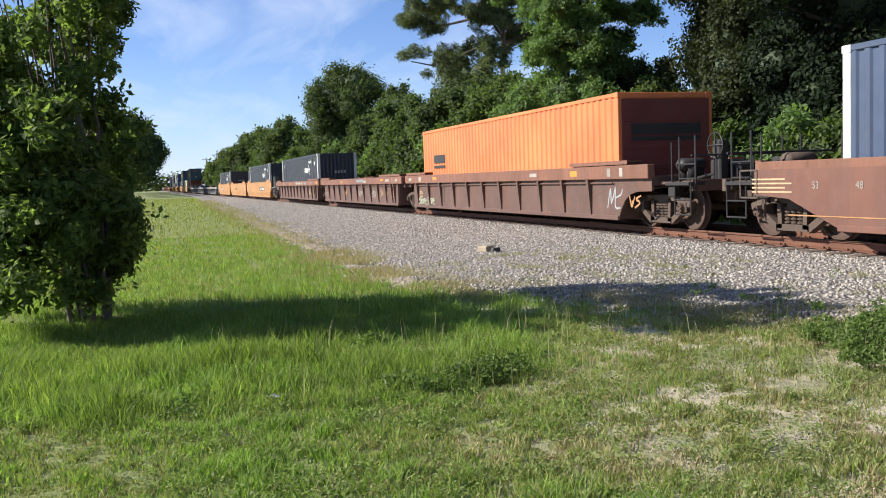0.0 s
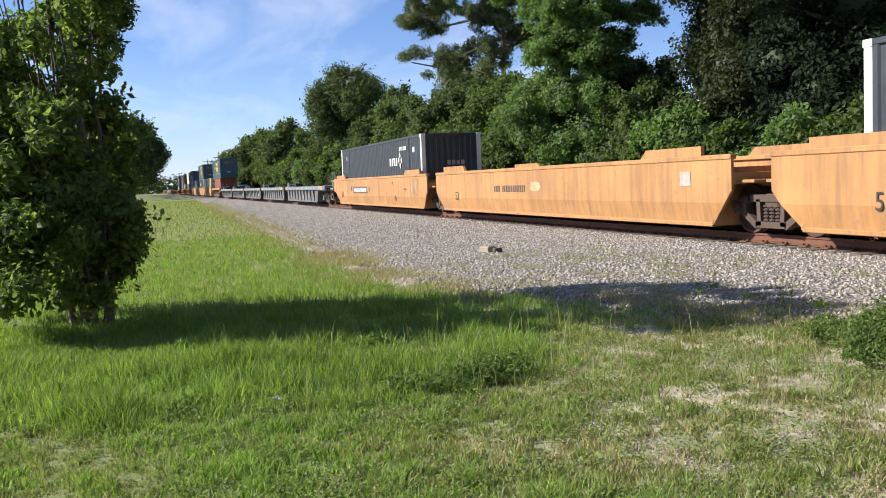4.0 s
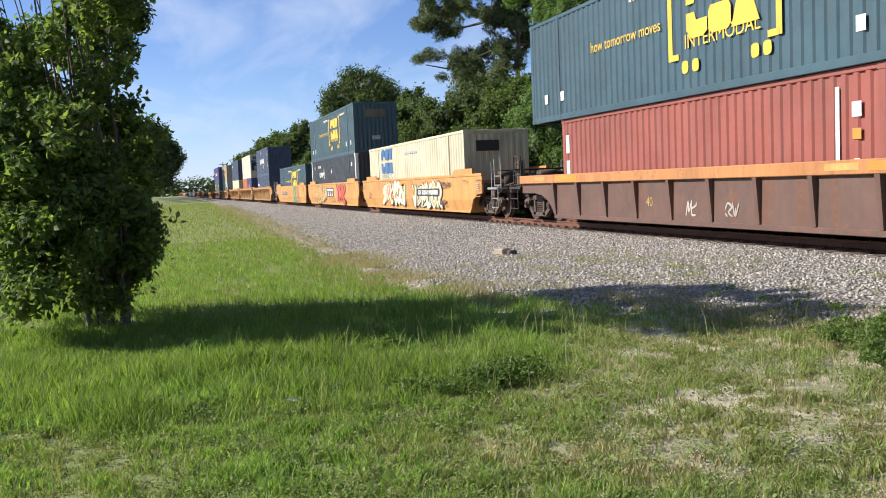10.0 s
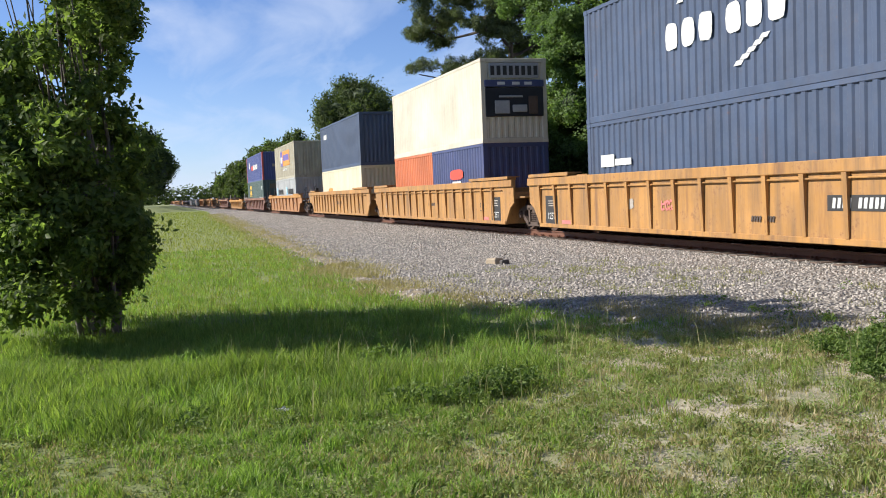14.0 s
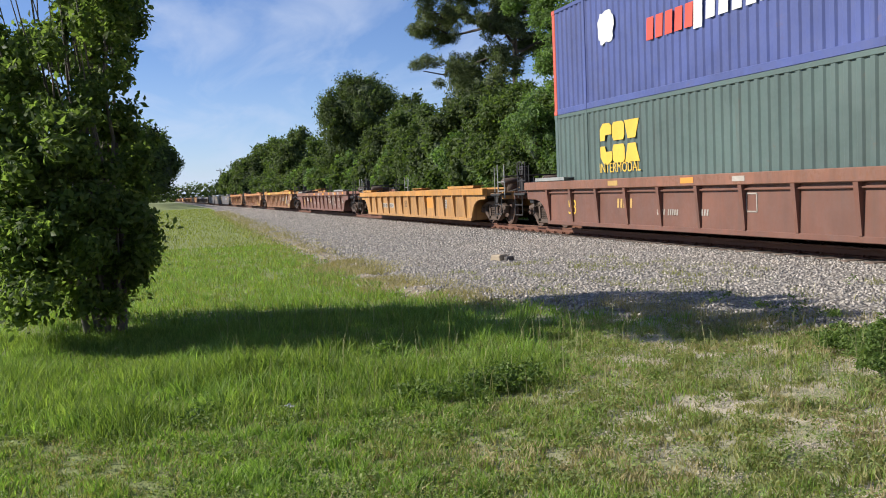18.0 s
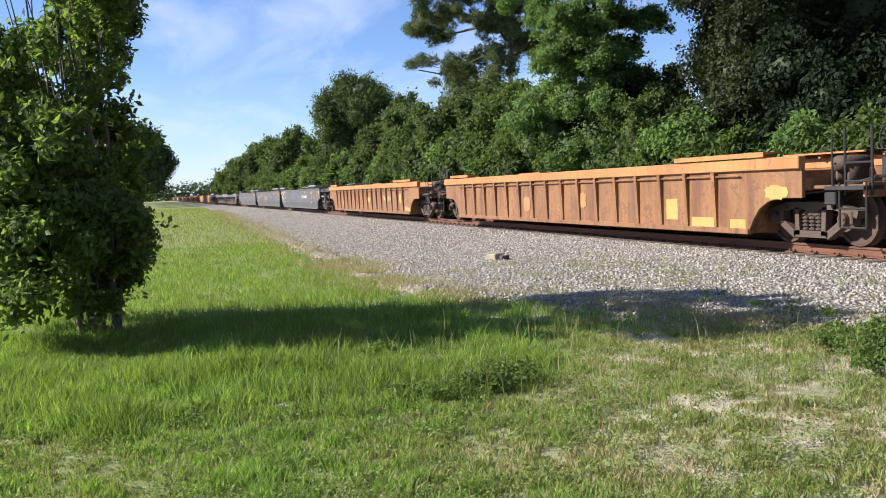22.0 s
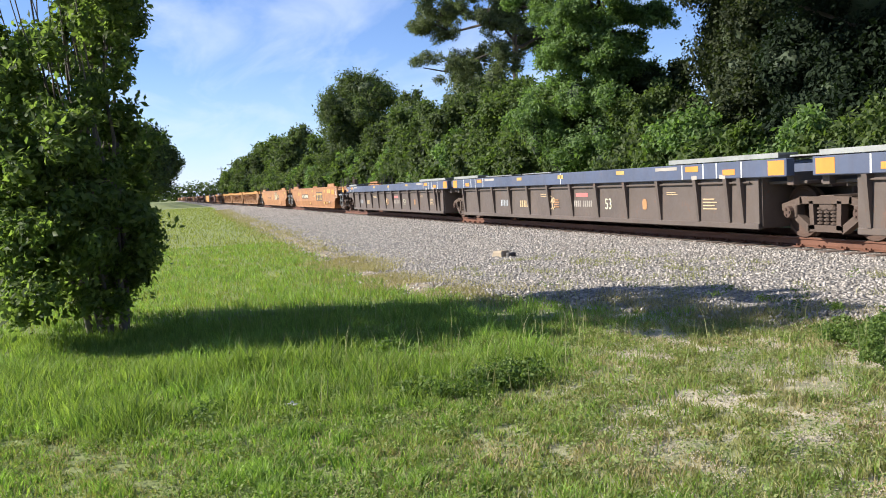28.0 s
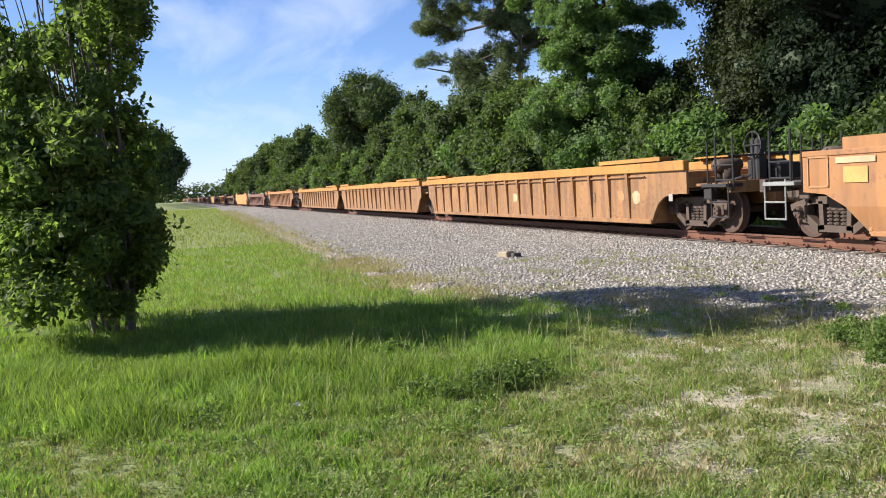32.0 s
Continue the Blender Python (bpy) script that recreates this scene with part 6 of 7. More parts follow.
# the ballast bed lies on the ground
bx = np.unique(np.r_[np.arange(-900, -60, 12.0), np.arange(-60, 14, 0.6), np.arange(14, 120, 8.0)])
bv, bf = [], []
NB = 16
for x in bx:
    e = edge_y(x) + 0.25 * noise.noise((x * 0.8, 0, 9))
    for j in range(NB):
        k = j / (NB - 1)
        y = e + (14.6 - e) * k
        bv.append((float(x), float(y), (height(x, y) + 0.012) if 0 < j < NB - 1 else height(x, y) - 0.05))
for i in range(len(bx) - 1):
    for j in range(NB - 1):
        bf.append((i * NB + j, (i + 1) * NB + j, (i + 1) * NB + j + 1, i * NB + j + 1))
me = bpy.data.meshes.new("ballast")
me.from_pydata(bv, [], bf)
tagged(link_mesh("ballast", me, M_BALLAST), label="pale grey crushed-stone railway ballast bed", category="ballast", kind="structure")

rng = np.random.default_rng(7)


def soup(name, verts, faces_per, counts, material, label, category, kind="stuff", parent=None):
    """verts: (n, k, 3); faces_per: faces of one piece by its k vertices, all of one length."""
    n, k, _ = verts.shape
    fp = np.asarray(faces_per)
    f = (np.arange(n)[:, None, None] * k + fp[None]).reshape(-1, fp.shape[1])
    me = bpy.data.meshes.new(name)
    me.vertices.add(n * k)
    me.vertices.foreach_set("co", verts.reshape(-1).astype(np.float32))
    nf, s = f.shape
    me.loops.add(nf * s)
    me.loops.foreach_set("vertex_index", f.reshape(-1).astype(np.int32))
    me.polygons.add(nf)
    me.polygons.foreach_set("loop_start", (np.arange(nf) * s).astype(np.int32))
    me.polygons.foreach_set("loop_total", np.full(nf, s, np.int32))
    me.update(calc_edges=True)
    ob = link_mesh(name, me, material, parent)
    if parent is None:
        tagged(ob, label=label, category=category, kind=kind)
    return ob


def rand_rot(n):
    q = rng.normal(size=(n, 4))
    q /= np.linalg.norm(q, axis=1)[:, None]
    w, x, y, z = q.T
    return np.stack([np.stack([1 - 2 * (y * y + z * z), 2 * (x * y - z * w), 2 * (x * z + y * w)], 1),
                     np.stack([2 * (x * y + z * w), 1 - 2 * (x * x + z * z), 2 * (y * z - x * w)], 1),
                     np.stack([2 * (x * z - y * w), 2 * (y * z + x * w), 1 - 2 * (x * x + y * y)], 1)], 1)


def stones(n, x0, x1, lo, hi, s0, s1):
    x = rng.uniform(x0, x1, n)
    e = np.interp(x, bx, [edge_y(a) for a in bx])
    y = e - 0.35 + rng.uniform(0, 1, n) ** 0.85 * (hi - e + 0.35)
    z = np.array([height(a, b) for a, b in zip(x, y)])
    s = rng.uniform(s0, s1, n)
    base = np.array([(1, 0, 0), (-1, 0, 0), (0, 1, 0), (0, -1, 0), (0, 0, 1), (0, 0, -1)], float)
    v = base[None] * rng.uniform(0.55, 1.15, (n, 6, 1))
    v = np.einsum("nij,nkj->nki", rand_rot(n), v * np.array([1.0, 0.8, 0.65])) * s[:, None, None]
    v += np.stack([x, y, z + s * 0.15], 1)[:, None]
    return v


OCTA = [(0, 2, 4), (2, 1, 4), (1, 3, 4), (3, 0, 4), (2, 0, 5), (1, 2, 5), (3, 1, 5), (0, 3, 5)]
soup("ballast_stones", np.concatenate([stones(26000, -24, -4, 0, 10.9, 0.022, 0.05), stones(20000, -60, -24, 0, 10.9, 0.03, 0.06), stones(12000, -120, -60, 0, 10.9, 0.05, 0.09)]), OCTA, None, M_STONE,
     "loose pale grey angular ballast stones", "gravel")

# a strip of bare sandy soil where the turf gives way to stones
mv, mf = [], []
sx_ = np.unique(np.r_[np.arange(-90, -30, 1.5), np.arange(-30, -13.2, 0.18)])
for x in sx_:
    e = edge_y(x)
    lo_ = e - 0.1 + 0.35 * noise.noise((x * 0.9, 0, 31)) + 0.12 * noise.noise((x * 4.1, 0, 37))
    hi_ = e + 0.42 + 0.45 * noise.noise((x * 0.7, 0, 33)) + 0.25 * noise.noise((x * 3.3, 0, 35))
    for j in range(6):
        y = lo_ + max(0.02, hi_ - lo_) * j / 5
        mv.append((float(x), float(y), height(x, y) + (0.017 if 0 < j < 5 else -0.01)))
for i in range(len(sx_) - 1):
    for j in range(5):
        mf.append((i * 6 + j, i * 6 + 6 + j, i * 6 + 7 + j, i * 6 + j + 1))
me = bpy.data.meshes.new("sandy_margin")
me.from_pydata(mv, [], mf)
tagged(link_mesh("sandy_margin", me, plain("bare_sandy_soil", (0.29, 0.235, 0.15), 0.95, 0, 0.6, 26, 0.9)), label="bare tan sandy soil along the ballast", category="soil", kind="structure")

# pale broken block on the ballast
blk = thing("stone_block", "pale broken limestone block lying on the ballast", "rock", m=pose(-18.2, 6.75, height(-18.2, 6.75), 0, 0, 25))
bm = bmesh.new()
box(bm, -0.15, 0.18, -0.13, 0.12, -0.03, 0.13, 0.03)
for v in bm.verts:
    v.co += Vector((noise.noise(v.co * 7), noise.noise(v.co * 7 + Vector((3, 0, 0))), noise.noise(v.co * 7 + Vector((0, 5, 0))))) * 0.03
part("block", bm, plain("pale_limestone", (0.36, 0.29, 0.20), 0.9, 0, 0.35, 14, 0.5), blk)
bm = bmesh.new()
box(bm, 0.25, 0.36, -0.12, 0.1, -0.03, 0.10, 0.02)
part("broken_piece", bm, plain("dark_stone", (0.10, 0.09, 0.08), 0.9, 0, 0.3, 14, 0.4), blk)

# rails and sleepers
track_ob = tagged(new("track"), label="rusty railway track on timber sleepers", category="track", kind="structure")


def rail_shape(bm, x0, x1):
    prof = [(-0.07, -0.17), (0.07, -0.17), (0.07, -0.155), (0.012, -0.135), (0.012, -0.045), (0.036, -0.035), (0.036, -0.006), (0.028, 0.0), (-0.028, 0.0), (-0.036, -0.006), (-0.036, -0.035), (-0.012, -0.045), (-0.012, -0.135), (-0.07, -0.155)]
    a = [bm.verts.new((x0, y, z)) for y, z in prof]
    b = [bm.verts.new((x1, y, z)) for y, z in prof]
    k = len(prof)
    for i in range(k):
        bm.faces.new((a[i], a[(i + 1) % k], b[(i + 1) % k], b[i]))


for s in (-1, 1):
    bm = bmesh.new()
    rail_shape(bm, -1400, 300)
    o = part("rail", bm, M_RAIL, track_ob)
    o.location = (0, YC + s * 0.753, 0)
    bm = bmesh.new()
    box(bm, -1400, 300, -0.022, 0.022, 0.0005, 0.0015)
    o = part("rail_head", bm, M_RAILTOP, track_ob, "bright worn running surface")
    o.location = (0, YC + s * 0.753, 0)


def tie_shape(bm):
    box(bm, -0.115, 0.115, -1.3, 1.3, -0.34, -0.17, 0.012)


def plate_shape(bm):
    for y in (-0.753, 0.753):
        box(bm, -0.1, 0.1, y - 0.17, y + 0.17, -0.17, -0.152)
        for x in (-0.06, 0.06):
            box(bm, x - 0.015, x + 0.015, y - 0.11, y - 0.075, -0.152, -0.12)


for i in range(150):
    x = -80 + i * 0.58
    o = shared("tie", "sleeper", tie_shape, M_TIE, track_ob, loc=(x, YC + 0.05 * math.sin(i * 7.3), 0))
    o.rotation_euler = (0, 0, 0.012 * math.sin(i * 3.1))
    if x > -45:
        shared("tieplate", "rail_fastening", plate_shape, M_RAIL, track_ob, loc=(x, YC, 0))
fv = np.array([(x, y, z) for x in (-0.115, 0.115) for y in (-1.3, 1.3) for z in (-0.34, -0.17)])
fx = np.arange(-500, -80.3, 0.58)
fv = fv[None] + np.stack([fx, np.full_like(fx, YC), np.zeros_like(fx)], 1)[:, None]
tagged(soup("far_sleepers", fv, [(0, 1, 3, 2), (4, 6, 7, 5), (0, 4, 5, 1), (2, 3, 7, 6), (1, 5, 7, 3)], None, M_TIE, "timber sleepers far down the line", "sleeper", parent=track_ob), label="timber sleepers far down the line", kind="stuff")

# ---- grass ----
def blades(x, y, z, h, w, lean):
    n = len(x)
    a = rng.uniform(0, 2 * np.pi, n)
    d = rng.uniform(0, 2 * np.pi, n)
    k = h * lean * rng.uniform(0.2, 1.0, n)
    sx, sy = np.cos(a) * w / 2, np.sin(a) * w / 2
    lx, ly = np.cos(d) * k, np.sin(d) * k
    base = np.stack([x, y, z - 0.02], 1)
    v = np.zeros((n, 5, 3))
    v[:, 0] = base + np.stack([-sx, -sy, 0 * x], 1)
    v[:, 1] = base + np.stack([sx, sy, 0 * x], 1)
    m = base + np.stack([lx * 0.35, ly * 0.35, h * 0.6], 1)
    v[:, 2] = m + np.stack([sx, sy, 0 * x], 1) * 0.8
    v[:, 3] = m - np.stack([sx, sy, 0 * x], 1) * 0.8
    v[:, 4] = base + np.stack([lx, ly, h * 0.95], 1)
    return v


def field(n, r0, r1, power=1.0):
    """Points over a wedge of ground, by distance from the standing place."""
    r = (rng.uniform(r0 ** power, r1 ** power, n)) ** (1 / power)
    a = rng.uniform(math.radians(-13), math.radians(47), n)
    return -r * np.cos(a), r * np.sin(a)


def clump(x, y, s=1.3, seed=0.0):
    return np.array([noise.noise((a * s, b * s, seed)) for a, b in zip(x, y)])


EDGE = lambda x: np.interp(x, bx, [edge_y(a) for a in bx])
BL = [(0, 1, 2), (0, 2, 3), (3, 2, 4)]
# mown turf at the viewer's feet
x, y = field(13000, 3.2, 11.0, 1.25)
tuft = rng.uniform(0.45, 1.7, len(x)) ** 1.3
k = rng.choice(len(x), 250000, p=tuft / tuft.sum())
x, y, tuft = x[k] + rng.normal(0, 0.032, len(k)), y[k] + rng.normal(0, 0.032, len(k)), tuft[k]
patchy = clump(x, y, 1.6, 2)
worn = np.clip((0.42 * x + y + 0.9) / 2.3, 0, 1)
keep = (y < EDGE(x) + 0.3 + 0.5 * clump(x, y, 1.1, 4)) & (rng.uniform(0, 1, len(x)) > np.clip(worn * (0.45 + 1.3 * patchy), 0, 0.93))
x, y, patchy, worn, tuft = x[keep], y[keep], patchy[keep], worn[keep], tuft[keep]
lush = clump(x, y, 0.9, 21)
coarse = clump(x, y, 3.4, 23)
v = blades(x, y, np.full(len(x), GROUND), rng.uniform(0.02, 0.06, len(x)) * (0.95 + 0.7 * lush + 0.9 * np.clip(coarse, -0.5, 0.7)) * (0.55 + 0.55 * tuft), rng.uniform(0.005, 0.011, len(x)), 0.95)
half = rng.uniform(0, 1, len(x)) < np.clip(0.6 + 0.6 * lush + 0.5 * coarse - 0.5 * worn, 0.05, 0.95)
brown = ~half & (clump(x, y, 1.3, 61) + 0.6 * clump(x, y, 5.0, 62) > 0.16)
soup("mown_grass", v[half], BL, None, M_GRASS, "short green mown grass", "grass")
soup("dry_grass", v[~half & ~brown], BL, None, M_GRASS_DRY, "short dry yellow-green grass", "grass")
soup("dead_grass", v[brown], BL, None, M_DRY, "dead straw-brown grass in patches", "grass")
# the same turf goes on behind and beside the viewer
x, y = rng.uniform(-13, 9, 150000), rng.uniform(-11, 5.0, 150000)
ang = np.degrees(np.arctan2(y, -x))
keep = (((ang < -12) | (ang > 46)) | (np.hypot(x, y) < 3.3)) & (y < EDGE(x) - 0.1)
keep &= rng.uniform(0, 1, len(x)) > 0.8 * np.clip((0.42 * x + y + 0.9) / 2.3, 0, 1)
x, y = x[keep], y[keep]
soup("lawn", blades(x, y, np.full(len(x), GROUND), rng.uniform(0.02, 0.07, len(x)), rng.uniform(0.008, 0.014, len(x)), 0.9), BL, None, M_GRASS, "short green turf", "grass")
# low broad-leaved clover in the turf
x, y = field(9000, 3.2, 10.5, 1.25)
keep = (clump(x, y, 3.1, 55) + 0.5 * clump(x, y, 0.8, 56) > -0.12) & (y < EDGE(x) + 0.2)
x, y = x[keep], y[keep]
k = rng.integers(0, len(x), 46000)
x, y = x[k] + rng.normal(0, 0.04, len(k)), y[k] + rng.normal(0, 0.04, len(k))
nn = rng.normal(size=(len(x), 3)) * 0.5 + np.array([0, 0, 1.0])
nn /= np.linalg.norm(nn, axis=1)[:, None]
CLOVER = (np.stack([x, y, GROUND + rng.uniform(0.012, 0.055, len(x))], 1), nn)
# pale grit where the turf is worn through
x, y = field(60000, 3.2, 11.0, 1.25)
bare = np.clip((0.42 * x + y + 0.9) / 2.3, 0, 1) * (0.45 + 1.3 * clump(x, y, 1.6, 2)) + 0.55 * clump(x, y, 4.0, 77) + rng.normal(0, 0.12, len(x))
keep = (bare > 0.72) & (y < EDGE(x) + 0.2)
x, y = x[keep], y[keep]
s = rng.uniform(0.003, 0.010, len(x))
gb = np.array([(1, 0, 0), (-1, 0, 0), (0, 1, 0), (0, -1, 0), (0, 0, 1), (0, 0, -1)], float)
gv = np.einsum("nij,nkj->nki", rand_rot(len(x)), gb[None] * rng.uniform(0.6, 1.1, (len(x), 6, 1))) * s[:, None, None]
soup("pale_grit", gv + np.stack([x, y, np.full(len(x), GROUND + 0.002)], 1)[:, None], OCTA, None, M_GRIT, "pale sandy grit in worn patches of turf", "grit")
# long grass between the turf and the ballast, and down the verge
x, y = field(205000, 6.2, 32.0, 0.9)
tall = clump(x, y, 0.7, 11)
keep = (y < EDGE(x) - 0.05 + 0.3 * tall) & ((-x > 6.9 + 0.22 * np.abs(y) + 0.5 * tall) | (tall > 0.42)) & ~((x > -9.2) & (y > 3.6))
x, y, tall = x[keep], y[keep], tall[keep]
rr = np.hypot(x, y)
fine = clump(x, y, 2.6, 31)
keep = rng.uniform(0, 1, len(x)) < 0.95 + 0.9 * fine
x, y, tall, rr, fine = x[keep], y[keep], tall[keep], rr[keep], fine[keep]
hgt = rng.uniform(0.05, 0.17, len(x)) * (0.8 + 0.9 * np.clip(tall, -0.3, 1) + 1.1 * fine) * np.clip(1.5 - rr / 24, 0.45, 1)
soup("long_grass", blades(x, y, np.full(len(x), GROUND), hgt, rng.uniform(0.006, 0.012, len(x)) * np.maximum(1, rr / 13), 0.95), BL, None, M_GRASS, "long bright green grass along the ballast", "grass")
x, y = field(170000, 13.5, 150.0, 0.45)
keep = y < EDGE(x) - 0.2
x, y = x[keep], y[keep]
rr = np.hypot(x, y)
soup("verge_grass", blades(x, y, np.full(len(x), GROUND), rng.uniform(0.05, 0.14, len(x)), 0.010 * np.maximum(1, rr / 18), 0.9), BL, None, M_VERGE, "green grass verge far along the line", "grass")
# the band of knee-high grass between the mown turf and the shrub's shade
x, y = field(150000, 6.2, 13.5, 1.1)
front = np.interp(y, (-3.0, -1.0, 0.4, 2.0, 3.2), (7.0, 6.85, 6.75, 6.5, 6.9)) + 0.55 * clump(x, y, 1.4, 81) + 0.25 * clump(x, y, 4.5, 82)
keep = (-x > front) & (y < np.interp(-x, (6.4, 7.7, 9.0, 12.5), (2.6, 3.4, 3.5, 3.6))) & (-x < 12.6) & (y < EDGE(x) - 0.3)
x, y, front = x[keep], y[keep], front[keep]
wave = clump(x, y, 1.1, 83) + 0.5 * clump(x, y, 3.2, 84)
keep = rng.uniform(0, 1, len(x)) < 0.62 + 0.95 * wave
x, y, front, wave = x[keep], y[keep], front[keep], wave[keep]
hgt = rng.uniform(0.08, 0.25, len(x)) * (0.95 + 0.8 * wave) * np.clip(0.4 + (-x - front) * 0.9, 0.4, 1.0) * np.interp(-x, (8.6, 10.2), (1.0, 0.62)) * np.interp(y, (1.6, 3.2), (1.0, 0.6))
soup("tall_grass", blades(x, y, np.full(len(x), GROUND), hgt, rng.uniform(0.006, 0.011, len(x)), 0.7), BL, None, M_TALL, "tall bright green unmown grass in clumps", "grass")
# pale seed stalks in the long grass
x, y = field(800, 6.8, 13.0)
keep = (y < EDGE(x) + 0.2) & (y > 0.5)
x, y = x[keep], y[keep]
soup("seed_stalks", blades(x, y, np.full(len(x), GROUND), rng.uniform(0.25, 0.45, len(x)), np.full(len(x), 0.006), 0.35), BL, None, M_STRAW, "pale dry seed stalks among the grass", "grass")
# dry straw-coloured margin where the grass thins into the ballast
x = rng.uniform(-110, -5, 50000)
x = np.where(rng.uniform(0, 1, len(x)) < 0.5, rng.uniform(-22, -5, len(x)), x)
y = EDGE(x) + rng.normal(0.15, 0.45, len(x))
keep = (clump(x, y, 0.9, 41) > -0.15) & (y < 9)
x, y = x[keep], y[keep]
rr = np.hypot(x, y)
soup("dry_margin_grass", blades(x, y, np.array([height(a, b) for a, b in zip(x, y)]), rng.uniform(0.03, 0.13, len(x)), rng.uniform(0.006, 0.01, len(x)) * np.maximum(1, rr / 13), 1.0), BL, None, M_DRY, "dry straw-brown grass thinning into the ballast", "grass")
# thin tufts that grow out of the ballast
cx_, cy_ = rng.uniform(-17, -6.5, 130), rng.uniform(5.0, 9.3, 130)
k = rng.integers(0, 130, 5200)
x, y = cx_[k] + rng.normal(0, 0.10, len(k)), cy_[k] + rng.normal(0, 0.08, len(k))
soup("ballast_tufts", blades(x, y, np.array([height(a, b) for a, b in zip(x, y)]), rng.uniform(0.03, 0.14, len(x)), rng.uniform(0.005, 0.010, len(x)), 0.9), BL, None, M_GRASS_DRY, "thin dry grass tufts growing in the ballast", "grass")
# tall weeds behind the line
x = rng.uniform(-70, 4, 26000)
y = rng.uniform(14.6, 17.2, len(x))
soup("bank_grass", blades(x, y, np.array([height(a, b) for a, b in zip(x, y)]), rng.uniform(0.4, 1.15, len(x)), rng.uniform(0.02, 0.04, len(x)), 0.4), BL, None, M_GRASS, "tall rank grass on the bank behind the track", "grass")

# ---- plants ----
LEAF = [(0, 1, 2), (0, 2, 3)]


def leaves(p, nrm, size, aspect=0.55):
    """Leaf blades: diamond outlines at points p, facing roughly nrm."""
    n = len(p)
    t = np.cross(nrm, rng.normal(size=(n, 3)))
    t /= np.linalg.norm(t, axis=1)[:, None] + 1e-9
    b = np.cross(nrm, t)
    s = size[:, None]
    v = np.zeros((n, 4, 3))
    v[:, 0] = p
    v[:, 1] = p + t * s * 0.5 + b * s * aspect / 2 + nrm * s * 0.08
    v[:, 2] = p + t * s
    v[:, 3] = p + t * s * 0.5 - b * s * aspect / 2 + nrm * s * 0.08
    return v


def slips(p, nrm, size, aspect=0.55):
    """Small far leaves: one pointed blade each."""
    n = len(p)
    t = np.cross(nrm, rng.normal(size=(n, 3)))
    t /= np.linalg.norm(t, axis=1)[:, None] + 1e-9
    b = np.cross(nrm, t)
    s = size[:, None]
    v = np.zeros((n, 3, 3))
    v[:, 0] = p - t * s * 0.5
    v[:, 1] = p + t * s * 0.25 + b * s * aspect * 0.6
    v[:, 2] = p + t * s * 0.5 - b * s * aspect * 0.5
    return v


def unit(n, up=0.0):
    d = rng.normal(size=(n, 3))
    d[:, 2] += up
    return d / np.linalg.norm(d, axis=1)[:, None]


def lobe_leaves(centres, rads, size, cover, flat=0.8, ragged=0.16, facing=1.0):
    """Leaves over the outsides of a set of lobes; returns points and ways."""
    ps, ns = [], []
    for c, rad in zip(centres, rads):
        rad = np.asarray(rad)
        area = 4 * math.pi * ((rad[0] * rad[1]) ** 0.8 + (rad[0] * rad[2]) ** 0.8 + (rad[1] * rad[2]) ** 0.8) / 3
        n = int(cover * area / (0.30 * size * size))
        d = unit(n)
        wob = np.array([noise.noise((a * 2.1 + c[0], b * 2.1 + c[1], g * 2.1 + c[2])) for a, b, g in d])
        r = (0.5 + 0.55 * rng.uniform(0, 1, n) ** 0.7) * (1 + 0.45 * wob)
        out = rng.uniform(0, 1, n) < ragged
        r = np.where(out, r * rng.uniform(1.0, 1.28, n), r)
        ps.append(np.asarray(c) + d * r[:, None] * rad)
        nn = d / rad * rad.min() * facing + unit(n, 0.5) * 0.5
        ns.append(nn / np.linalg.norm(nn, axis=1)[:, None])
    return np.concatenate(ps), np.concatenate(ns)


def cores(bm, centres, rads, k=0.8):
    """A solid dark filler inside each lobe, standing in for shaded inner leaves."""
    for c, rad in zip(centres, rads):
        got = bmesh.ops.create_icosphere(bm, subdivisions=2, radius=1.0)
        for v in got["verts"]:
            w = 1 + 0.30 * noise.noise((v.co.x * 2.1 + c[0], v.co.y * 2.1 + c[1], v.co.z * 2.1 + c[2]))
            v.co = Vector((c[0] + v.co.x * rad[0] * k * w, c[1] + v.co.y * rad[1] * k * w, c[2] + v.co.z * rad[2] * k * w))


def lobes_of(radii, cz, n, frac, seed, low=-0.55):
    """Boughs of an uneven crown: their centres and radii, and those of the tufts that cover them."""
    r = random.Random(seed)

    def way(least):
        while True:
            d = Vector((r.gauss(0, 1), r.gauss(0, 1), r.gauss(0, 1))).normalized()
            if d.z > least:
                return d
    m = min(radii)
    cs, rs = [(0.0, 0.0, cz)], [tuple(0.58 * a for a in radii)]
    for i in range(n):
        d = way(low)
        f = frac * r.uniform(0.6, 1.35)
        k = (1.0 - f * 0.85) * r.uniform(0.82, 1.08)
        cs.append((d.x * radii[0] * k, d.y * radii[1] * k, cz + d.z * radii[2] * k))
        rs.append(tuple(f * (0.5 * a + 0.5 * m) * s for a, s in zip(radii, (1.05, 1.0, 0.8))))
    tc_, tr_ = [], []
    for c, q in list(zip(cs, rs))[1:]:
        for j in range(7):
            d = way(-0.6)
            k = r.uniform(0.65, 1.05)
            s = r.uniform(0.28, 0.55)
            tc_.append((c[0] + d.x * q[0] * k, c[1] + d.y * q[1] * k, c[2] + d.z * q[2] * k))
            tr_.append(tuple(a * s * r.uniform(0.75, 1.25) for a in q))
    return cs, rs, tc_, tr_


